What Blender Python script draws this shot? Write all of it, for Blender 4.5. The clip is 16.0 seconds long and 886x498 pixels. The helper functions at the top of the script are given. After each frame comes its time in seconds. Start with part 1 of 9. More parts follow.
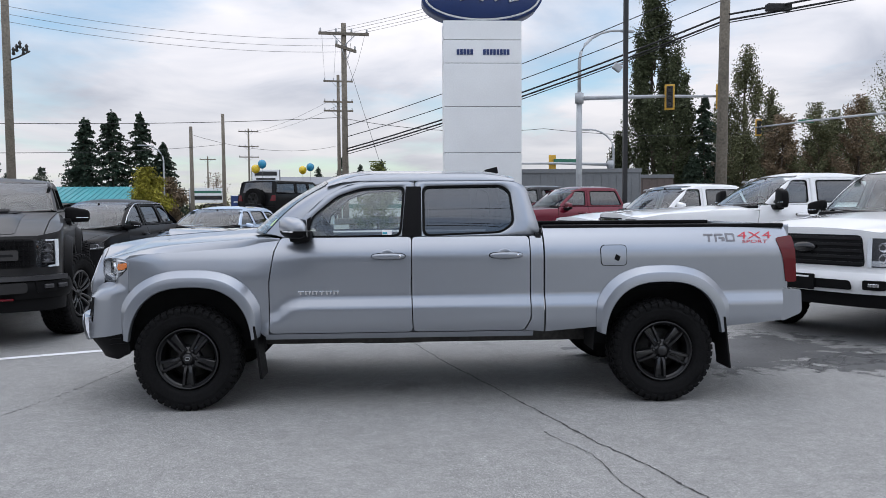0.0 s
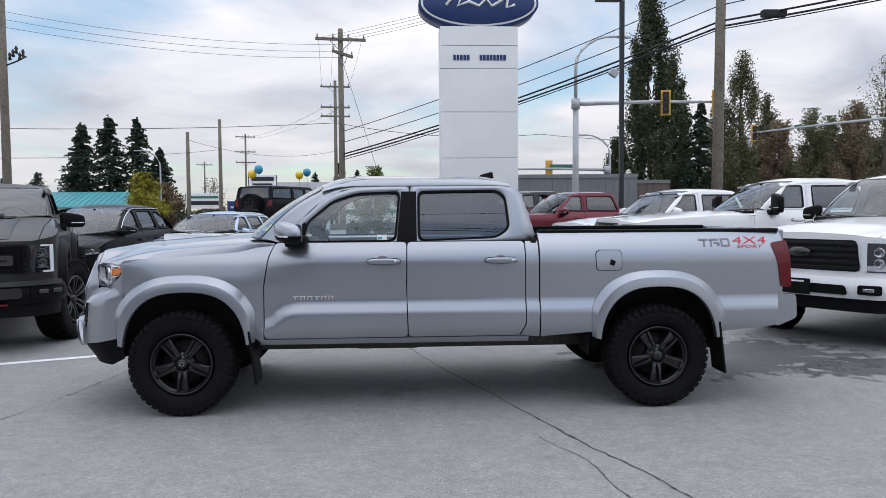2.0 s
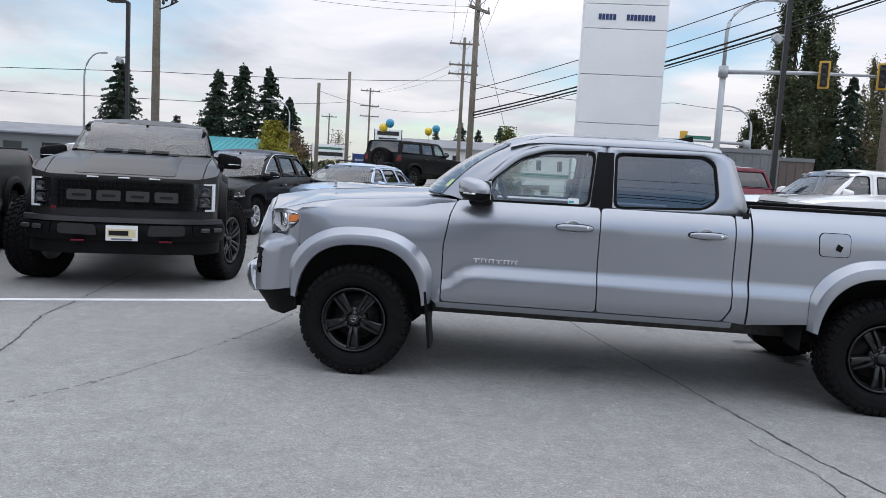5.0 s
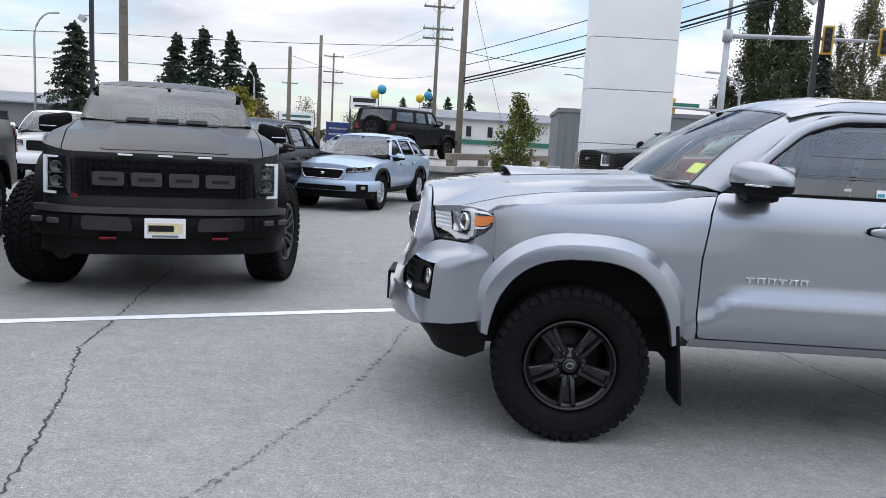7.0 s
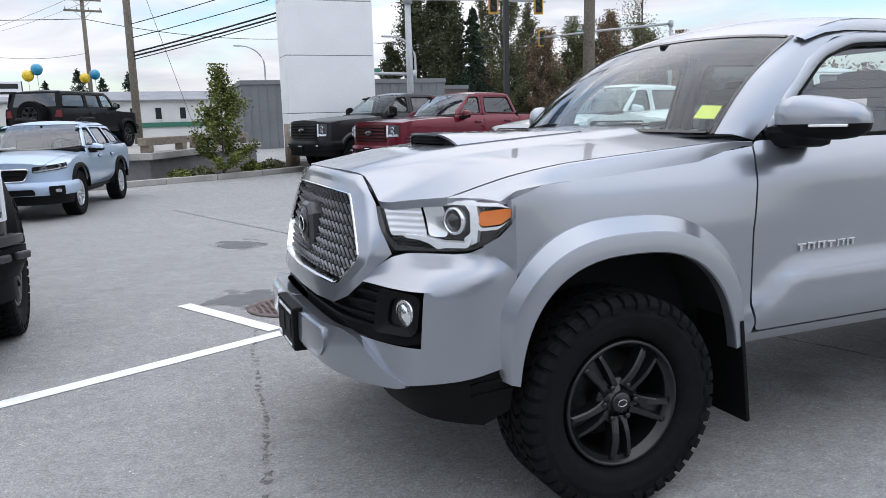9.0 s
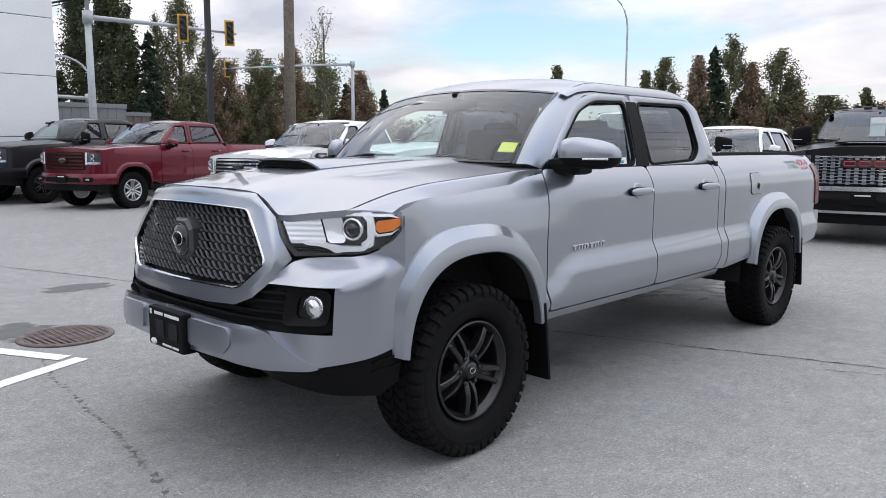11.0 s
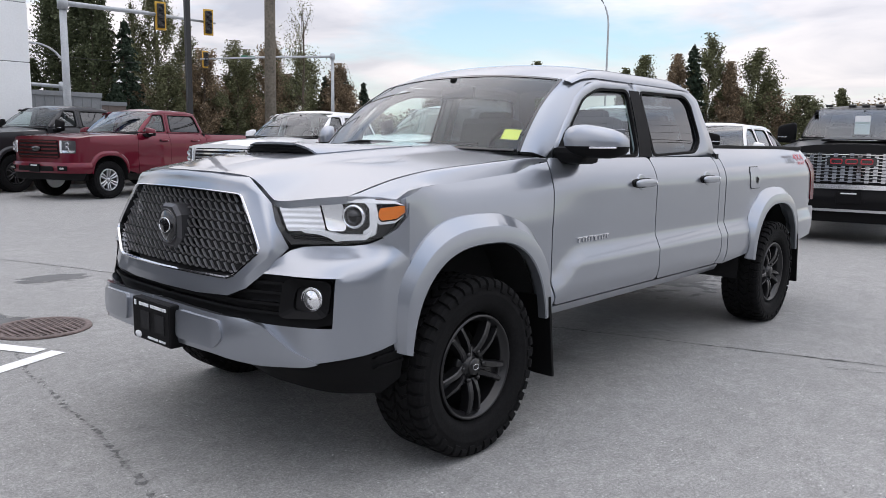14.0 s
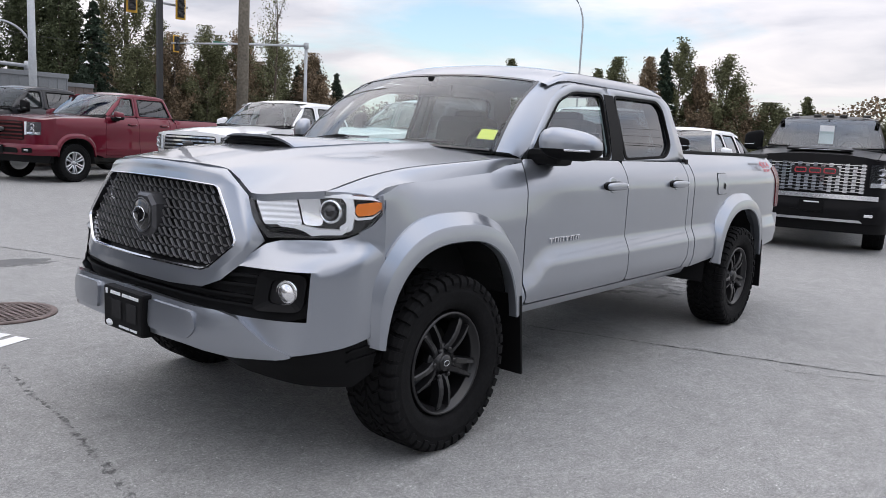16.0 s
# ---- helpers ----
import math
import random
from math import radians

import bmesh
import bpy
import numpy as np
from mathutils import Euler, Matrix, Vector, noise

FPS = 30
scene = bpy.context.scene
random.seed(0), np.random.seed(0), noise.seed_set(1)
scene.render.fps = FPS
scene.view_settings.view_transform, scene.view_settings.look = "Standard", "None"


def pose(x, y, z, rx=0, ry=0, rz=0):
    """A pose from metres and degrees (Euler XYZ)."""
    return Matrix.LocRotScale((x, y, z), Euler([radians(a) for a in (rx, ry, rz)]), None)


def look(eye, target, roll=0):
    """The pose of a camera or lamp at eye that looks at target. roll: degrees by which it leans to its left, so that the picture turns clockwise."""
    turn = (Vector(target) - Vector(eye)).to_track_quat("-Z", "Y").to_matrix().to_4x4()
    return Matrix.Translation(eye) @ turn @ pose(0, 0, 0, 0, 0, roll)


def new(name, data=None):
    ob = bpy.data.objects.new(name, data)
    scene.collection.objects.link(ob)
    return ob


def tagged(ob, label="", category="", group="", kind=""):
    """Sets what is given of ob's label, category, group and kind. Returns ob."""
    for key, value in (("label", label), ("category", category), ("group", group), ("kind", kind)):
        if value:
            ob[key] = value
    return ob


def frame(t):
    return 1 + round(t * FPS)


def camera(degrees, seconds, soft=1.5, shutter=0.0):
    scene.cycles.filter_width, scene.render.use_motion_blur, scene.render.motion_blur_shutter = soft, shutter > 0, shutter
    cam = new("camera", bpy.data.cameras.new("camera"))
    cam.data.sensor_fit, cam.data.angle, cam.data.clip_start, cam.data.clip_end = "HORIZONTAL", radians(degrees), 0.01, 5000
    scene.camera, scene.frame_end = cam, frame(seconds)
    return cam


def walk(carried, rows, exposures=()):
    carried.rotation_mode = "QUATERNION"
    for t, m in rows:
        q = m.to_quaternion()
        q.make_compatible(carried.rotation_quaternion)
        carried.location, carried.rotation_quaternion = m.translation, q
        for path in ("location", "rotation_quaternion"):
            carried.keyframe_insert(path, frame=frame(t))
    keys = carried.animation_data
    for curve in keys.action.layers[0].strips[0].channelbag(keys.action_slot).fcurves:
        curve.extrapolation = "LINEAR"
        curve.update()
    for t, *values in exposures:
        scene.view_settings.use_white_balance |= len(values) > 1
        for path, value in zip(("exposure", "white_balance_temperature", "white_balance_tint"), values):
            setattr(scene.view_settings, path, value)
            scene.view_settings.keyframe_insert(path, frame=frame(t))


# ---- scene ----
cam = camera(60.6, 16.0, 0.7)
PATH = [
    (0, (1.603, -6.543, 1.505), (1.707, -4.549, 1.391), -0.4),
    (0.5, (1.598, -6.544, 1.511), (1.712, -4.55, 1.401), -0.3),
    (1, (1.61, -6.541, 1.508), (1.728, -4.547, 1.405), -0.3),
    (1.5, (1.619, -6.536, 1.511), (1.736, -4.542, 1.412), -0.4),
    (2, (1.617, -6.539, 1.502), (1.729, -4.544, 1.402), -0.4),
    (2.5, (1.619, -6.541, 1.5), (1.722, -4.546, 1.393), -0.3),
    (3, (1.63, -6.528, 1.493), (1.723, -4.533, 1.383), -0.0),
    (3.5, (1.611, -6.503, 1.497), (1.68, -4.508, 1.382), 0.6),
    (4, (1.513, -6.425, 1.48), (1.508, -4.429, 1.347), 1.8),
    (4.5, (1.28, -6.275, 1.488), (1.156, -4.286, 1.322), 2.9),
    (4.7, (1.199, -6.208, 1.481), (1.026, -4.224, 1.298), 3.3),
    (6.8, (-0.388, -4.718, 1.415), (-0.519, -2.743, 1.128), 3.0),
    (7, (-0.557, -4.533, 1.447), (-0.61, -2.554, 1.165), 3.2),
    (7.5, (-0.782, -4.119, 1.433), (-0.73, -2.138, 1.166), 2.9),
    (8, (-1.074, -3.719, 1.413), (-0.886, -1.748, 1.127), 1.7),
    (8.5, (-1.293, -3.364, 1.403), (-0.836, -1.443, 1.084), -0.1),
    (9, (-1.52, -3.004, 1.387), (-0.774, -1.18, 1.047), -1.6),
    (9.5, (-1.769, -2.847, 1.353), (-0.672, -1.204, 1.041), -2.2),
    (10, (-2.065, -2.928, 1.352), (-0.833, -1.38, 1.058), -1.6),
    (10.2, (-2.212, -2.973, 1.378), (-0.919, -1.474, 1.09), -1.1),
    (12.3, (-2.554, -3.144, 1.382), (-1.083, -1.814, 1.122), 0.5),
    (12.5, (-2.543, -3.143, 1.373), (-1.078, -1.807, 1.106), 0.5),
    (13, (-2.485, -3.061, 1.351), (-1.03, -1.717, 1.073), 0.4),
    (13.5, (-2.454, -2.928, 1.34), (-0.999, -1.585, 1.059), 0.5),
    (14, (-2.432, -2.904, 1.337), (-0.963, -1.576, 1.059), 0.9),
    (14.5, (-2.416, -2.91, 1.359), (-0.929, -1.601, 1.084), 1.6),
    (15, (-2.442, -2.899, 1.357), (-0.937, -1.611, 1.082), 2.2),
    (15.5, (-2.468, -2.901, 1.357), (-0.954, -1.625, 1.076), 2.7),
    (16, (-2.475, -2.908, 1.354), (-0.953, -1.644, 1.064), 2.9),
]
walk(cam, [(t, look(eye, target, roll)) for t, eye, target, roll in PATH], [(0.0, -0.09, 6400, 9.5), (4.5, -0.04, 6420, 9.5), (7.0, 0.18, 6420, 9), (9.0, 0.22, 6420, 9), (12.5, 0.12, 6660, 11.5), (16.0, 0.12, 6660, 11.5)])

# ---- world and light ----
world = bpy.data.worlds.new("world")
scene.world = world
world.use_nodes = True
SUN_EL, SUN_ROT = radians(76), radians(141)


def build_world():
    nt = world.node_tree
    nt.nodes.clear()
    N = nt.nodes.new
    L = nt.links.new
    out = N("ShaderNodeOutputWorld")
    bg = N("ShaderNodeBackground")
    sky = N("ShaderNodeTexSky")
    sky.sky_type = "NISHITA"
    sky.sun_disc = False
    sky.sun_elevation, sky.sun_rotation = SUN_EL, SUN_ROT
    sky.air_density, sky.dust_density, sky.ozone_density = 1.0, 0.6, 1.2
    skyg = N("ShaderNodeMixRGB")
    skyg.blend_type = "MULTIPLY"
    skyg.inputs[0].default_value = 1.0
    skyg.inputs[2].default_value = (0.155, 0.16, 0.15, 1)
    L(sky.outputs[0], skyg.inputs[1])
    tc = N("ShaderNodeTexCoord")
    # clouds are drawn out along the horizon: direction divided by its height
    sep = N("ShaderNodeSeparateXYZ")
    L(tc.outputs["Generated"], sep.inputs[0])
    add = N("ShaderNodeMath")
    add.operation = "ADD"
    add.inputs[1].default_value = 0.16
    mx = N("ShaderNodeMath")
    mx.operation = "MAXIMUM"
    mx.inputs[1].default_value = 0.0
    L(sep.outputs[2], mx.inputs[0])
    L(mx.outputs[0], add.inputs[0])
    dv = N("ShaderNodeVectorMath")
    dv.operation = "DIVIDE"
    comb = N("ShaderNodeCombineXYZ")
    for i in range(3):
        L(add.outputs[0], comb.inputs[i])
    L(tc.outputs["Generated"], dv.inputs[0])
    L(comb.outputs[0], dv.inputs[1])
    big = N("ShaderNodeTexNoise")
    big.inputs["Scale"].default_value = 0.75
    big.inputs["Detail"].default_value = 7
    big.inputs["Roughness"].default_value = 0.55
    big.inputs["Distortion"].default_value = 0.25
    mp = N("ShaderNodeMapping")
    mp.inputs["Location"].default_value = (3.1, 0.4, 2.0)
    L(dv.outputs[0], mp.inputs[0])
    L(mp.outputs[0], big.inputs["Vector"])
    cover = N("ShaderNodeValToRGB")
    cover.color_ramp.elements[0].position = 0.33
    cover.color_ramp.elements[1].position = 0.51
    L(big.outputs["Fac"], cover.inputs[0])
    fine = N("ShaderNodeTexNoise")
    fine.inputs["Scale"].default_value = 1.5
    fine.inputs["Detail"].default_value = 8
    fine.inputs["Roughness"].default_value = 0.5
    fine.inputs["Distortion"].default_value = 0.4
    L(mp.outputs[0], fine.inputs["Vector"])
    tone = N("ShaderNodeValToRGB")
    e = tone.color_ramp.elements
    e[0].position, e[0].color = 0.30, (0.50, 0.53, 0.62, 1)
    e[1].position, e[1].color = 0.66, (0.93, 0.91, 0.95, 1)
    m = e.new(0.48)
    m.color = (0.74, 0.75, 0.82, 1)
    L(fine.outputs["Fac"], tone.inputs[0])
    # paler and warmer towards the horizon
    hz = N("ShaderNodeMapRange")
    hz.inputs["From Min"].default_value = 0.0
    hz.inputs["From Max"].default_value = 0.16
    hz.inputs["To Min"].default_value = 0.55
    hz.inputs["To Max"].default_value = 0.0
    L(mx.outputs[0], hz.inputs["Value"])
    warm = N("ShaderNodeMixRGB")
    warm.inputs[2].default_value = (0.88, 0.86, 0.84, 1)
    L(hz.outputs[0], warm.inputs[0])
    L(tone.outputs[0], warm.inputs[1])
    mix = N("ShaderNodeMixRGB")
    L(cover.outputs[0], mix.inputs[0])
    L(skyg.outputs[0], mix.inputs[1])
    L(warm.outputs[0], mix.inputs[2])
    # an overcast sky is brighter overhead
    up = N("ShaderNodeMapRange")
    up.inputs["From Min"].default_value, up.inputs["From Max"].default_value = 0.0, 1.0
    up.inputs["To Min"].default_value, up.inputs["To Max"].default_value = 1.0, 2.4
    L(mx.outputs[0], up.inputs["Value"])
    gain = N("ShaderNodeMixRGB")
    gain.blend_type = "MULTIPLY"
    gain.inputs[0].default_value = 1.0
    L(mix.outputs[0], gain.inputs[1])
    L(up.outputs[0], gain.inputs[2])
    L(gain.outputs[0], bg.inputs["Color"])
    bg.inputs["Strength"].default_value = SKY
    L(bg.outputs[0], out.inputs[0])


SKY = 0.90
build_world()
sun = new("sun", bpy.data.lights.new("sun", "SUN"))
sun.data.energy, sun.data.angle, sun.data.color = 0.6, radians(100), (1.0, 0.96, 0.9)
sun.matrix_basis = look((6, -5, 26), (2, 0, 0))


# ---- materials ----
def material(name, color, rough=0.6, metal=0.0, grain=0.0, gscale=40.0, bump=0.0, bscale=60.0, coat=0.0, blotch=0.0, blscale=2.0, island=0.0, spec=0.5):
    """A surface with variation at two scales: fine grain and broad blotches, and bump."""
    mat = bpy.data.materials.new(name)
    mat.use_nodes = True
    nt = mat.node_tree
    b = nt.nodes["Principled BSDF"]
    b.inputs["Roughness"].default_value = rough
    b.inputs["Metallic"].default_value = metal
    b.inputs["Specular IOR Level"].default_value = spec
    b.inputs["Coat Weight"].default_value = coat
    b.inputs["Coat Roughness"].default_value = 0.015
    tc = nt.nodes.new("ShaderNodeTexCoord")
    src = None
    col = (*color, 1)

    def layer(scale, amount, src, detail=4):
        n = nt.nodes.new("ShaderNodeTexNoise")
        n.inputs["Scale"].default_value = scale
        n.inputs["Detail"].default_value = detail
        nt.links.new(tc.outputs["Object"], n.inputs["Vector"])
        mr = nt.nodes.new("ShaderNodeMapRange")
        mr.inputs["From Min"].default_value, mr.inputs["From Max"].default_value = 0.3, 0.7
        mr.inputs["To Min"].default_value, mr.inputs["To Max"].default_value = 1 - amount, 1 + amount
        nt.links.new(n.outputs["Fac"], mr.inputs["Value"])
        mu = nt.nodes.new("ShaderNodeMixRGB")
        mu.blend_type = "MULTIPLY"
        mu.inputs[0].default_value = 1.0
        if src is None:
            mu.inputs[1].default_value = col
        else:
            nt.links.new(src, mu.inputs[1])
        nt.links.new(mr.outputs[0], mu.inputs[2])
        return mu.outputs[0]

    if grain:
        src = layer(gscale, grain, src)
    if blotch:
        src = layer(blscale, blotch, src, 6)
    if island:
        g = nt.nodes.new("ShaderNodeNewGeometry")
        mr = nt.nodes.new("ShaderNodeMapRange")
        mr.inputs["To Min"].default_value, mr.inputs["To Max"].default_value = 1 - island, 1 + island
        nt.links.new(g.outputs["Random Per Island"], mr.inputs["Value"])
        mu = nt.nodes.new("ShaderNodeMixRGB")
        mu.blend_type = "MULTIPLY"
        mu.inputs[0].default_value = 1.0
        if src is None:
            mu.inputs[1].default_value = col
        else:
            nt.links.new(src, mu.inputs[1])
        nt.links.new(mr.outputs[0], mu.inputs[2])
        src = mu.outputs[0]
    if src is None:
        b.inputs["Base Color"].default_value = col
    else:
        nt.links.new(src, b.inputs["Base Color"])
    if bump:
        n = nt.nodes.new("ShaderNodeTexNoise")
        n.inputs["Scale"].default_value = bscale
        n.inputs["Detail"].default_value = 5
        nt.links.new(tc.outputs["Object"], n.inputs["Vector"])
        bp = nt.nodes.new("ShaderNodeBump")
        bp.inputs["Strength"].default_value = bump
        bp.inputs["Distance"].default_value = 0.01
        nt.links.new(n.outputs["Fac"], bp.inputs["Height"])
        nt.links.new(bp.outputs[0], b.inputs["Normal"])
    return mat


def car_paint(name, color, metal=0.0, rough=0.35, flake=0.06):
    return material(name, color, rough, metal, grain=flake, gscale=900, blotch=0.03, blscale=1.3, coat=1.0)


def glass_mat(name, tint, rough=0.0, clear=1.5):
    """A pane: part clear, part tinted gloss."""
    mat = bpy.data.materials.new(name)
    mat.use_nodes = True
    nt = mat.node_tree
    nt.nodes.clear()
    out = nt.nodes.new("ShaderNodeOutputMaterial")
    tr = nt.nodes.new("ShaderNodeBsdfTransparent")
    tr.inputs[0].default_value = (*tint, 1)
    gl = nt.nodes.new("ShaderNodeBsdfGlossy")
    gl.inputs["Roughness"].default_value = rough
    gl.inputs["Color"].default_value = (0.95, 0.97, 1, 1)
    # gloss that rises towards grazing view, alike on both sides of the pane
    lw = nt.nodes.new("ShaderNodeLayerWeight")
    lw.inputs["Blend"].default_value = 0.5
    pw = nt.nodes.new("ShaderNodeMath")
    pw.operation = "POWER"
    pw.inputs[1].default_value = 4.5
    nt.links.new(lw.outputs["Facing"], pw.inputs[0])
    r0 = ((clear - 1) / (clear + 1)) ** 2
    fr = nt.nodes.new("ShaderNodeMapRange")
    fr.inputs["To Min"].default_value, fr.inputs["To Max"].default_value = r0, 1.0
    nt.links.new(pw.outputs[0], fr.inputs["Value"])
    mx = nt.nodes.new("ShaderNodeMixShader")
    nt.links.new(fr.outputs[0], mx.inputs[0])
    nt.links.new(tr.outputs[0], mx.inputs[1])
    nt.links.new(gl.outputs[0], mx.inputs[2])
    nt.links.new(mx.outputs[0], out.inputs[0])
    return mat


SILVER = car_paint("silver_paint", (0.312, 0.334, 0.372), 0.78, 0.30, 0.05)
WHITE = car_paint("white_paint", (0.80, 0.81, 0.82), 0.0, 0.4, 0.02)
BLACKP = material("black_paint", (0.008, 0.008, 0.009), 0.3, 0.0, grain=0.05, gscale=900, coat=0.12, spec=0.08)
GREYP = material("dark_grey_paint", (0.020, 0.0195, 0.020), 0.42, 0.1, grain=0.06, gscale=900, blotch=0.25, blscale=2.2, coat=0.3, spec=0.3)
CHARP = material("charcoal_paint", (0.018, 0.0185, 0.021), 0.34, 0.2, grain=0.06, gscale=900, coat=0.5, spec=0.35)
REDP = material("red_paint", (0.125, 0.002, 0.015), 0.32, 0.45, grain=0.05, gscale=900, coat=0.75, spec=0.3)
BLUEP = car_paint("pale_blue_paint", (0.42, 0.53, 0.68), 0.25, 0.35, 0.04)
PLASTIC = material("black_plastic", (0.005, 0.005, 0.0055), 0.55, spec=0.12, grain=0.15, gscale=300, bump=0.08, bscale=500)
GLOSSB = material("gloss_black", (0.01, 0.01, 0.011), 0.12, coat=0.5)
SATINB = material("satin_black_alloy", (0.009, 0.009, 0.010), 0.30, 0.15, grain=0.06, gscale=200, spec=0.45, coat=0.25)
RUBBER = material("tyre_rubber", (0.0065, 0.0065, 0.007), 0.8, spec=0.13, grain=0.25, gscale=60, blotch=0.25, blscale=7, bump=0.15, bscale=220)
# near-black base: the shade of hollows and panel gaps is put into it
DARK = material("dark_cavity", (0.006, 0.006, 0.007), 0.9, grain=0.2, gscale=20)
STEEL = material("dirty_steel", (0.06, 0.058, 0.055), 0.6, 0.5, grain=0.3, gscale=30, blotch=0.3, blscale=5)
CHROME = material("chrome", (0.72, 0.73, 0.75), 0.08, 1.0)
GUNM = material("gunmetal_plastic", (0.075, 0.075, 0.08), 0.3, 0.5, grain=0.05, gscale=100)
GRILLEM = material("grey_grille_plastic", (0.34, 0.34, 0.35), 0.28, 0.8, grain=0.08, gscale=100)
ALLOY = material("silver_alloy", (0.55, 0.56, 0.58), 0.3, 0.9, grain=0.05, gscale=100)
HCHROME = material("lamp_reflector", (0.93, 0.94, 0.96), 0.16, 0.85)
LENS = glass_mat("clear_lens", (0.97, 0.98, 0.99), 0.02, 1.45)
GLASS = glass_mat("tinted_window", (0.82, 0.91, 0.88), 0.0, 2.1)
WSHIELD = glass_mat("windshield_glass", (0.80, 0.91, 0.89), 0.0, 1.62)
FARGLASS = glass_mat("sky_lit_windshield", (0.66, 0.76, 0.75), 0.0, 1.85)
PRIVACY = glass_mat("privacy_window", (0.13, 0.14, 0.15), 0.0, 2.05)
AMBER = material("amber_lens", (0.75, 0.20, 0.03), 0.15, coat=0.6, grain=0.1, gscale=150)
REDLENS = material("red_lens", (0.10, 0.002, 0.005), 0.2, coat=0.2, spec=0.3, grain=0.1, gscale=120)
SEATM = material("seat_cloth", (0.07, 0.07, 0.075), 0.9, grain=0.2, gscale=150)
YELLOW = material("yellow_paper", (0.78, 0.76, 0.12), 0.7, grain=0.05)
PAPER = material("white_paper", (0.78, 0.80, 0.82), 0.7, grain=0.03)
TEALP = material("teal_ink", (0.05, 0.35, 0.45), 0.6, grain=0.05)
REDINK = material("red_decal", (0.50, 0.03, 0.05), 0.4, grain=0.05)
GREYINK = material("grey_decal", (0.16, 0.16, 0.18), 0.4, grain=0.05)
# pale, mostly non-metal base: the chrome's bright reflection is put into the colour
LAMPS = material("whitened_lamp_silver", (0.88, 0.89, 0.91), 0.2, 0.35, grain=0.05, gscale=80, spec=0.8)
LAMPG = material("lamp_cup", (0.5, 0.5, 0.52), 0.25, 0.8, grain=0.08, gscale=80)
# white base stands in for the sky mirrored by the chrome strip
LAMPW = material("whitened_lamp_strip", (0.85, 0.86, 0.87), 0.2, 0.0, grain=0.03, gscale=80, coat=0.5)


# ---- mesh tools ----
def part(name, bm, mat, parent=None, label="", smooth=False):
    me = bpy.data.meshes.new(name)
    if smooth:
        for f in bm.faces:
            f.smooth = True
    bm.to_mesh(me)
    bm.free()
    me.materials.append(mat)
    ob = new(name, me)
    if parent is not None:
        ob.parent = parent
    if label:
        ob["label"] = label
    return ob


def share(name, src, parent, m=None):
    """Another object on the mesh of src."""
    ob = new(name, src.data)
    ob.parent = parent
    if m is not None:
        ob.matrix_basis = m
    if "label" in src:
        ob["label"] = src["label"]
    return ob


def thing(name, label, category, group="", kind=""):
    return tagged(new(name), label, category, group, kind)


def clip_half(poly, ax, val, keep_less):
    out = []
    n = len(poly)
    for i in range(n):
        p, q = poly[i], poly[(i + 1) % n]
        pin = (p[ax] <= val + 1e-9) if keep_less else (p[ax] >= val - 1e-9)
        qin = (q[ax] <= val + 1e-9) if keep_less else (q[ax] >= val - 1e-9)
        if pin:
            out.append(p)
        if pin != qin:
            f = (val - p[ax]) / (q[ax] - p[ax])
            r = [p[0] + f * (q[0] - p[0]), p[1] + f * (q[1] - p[1])]
            r[ax] = val
            out.append(tuple(r))
    return out


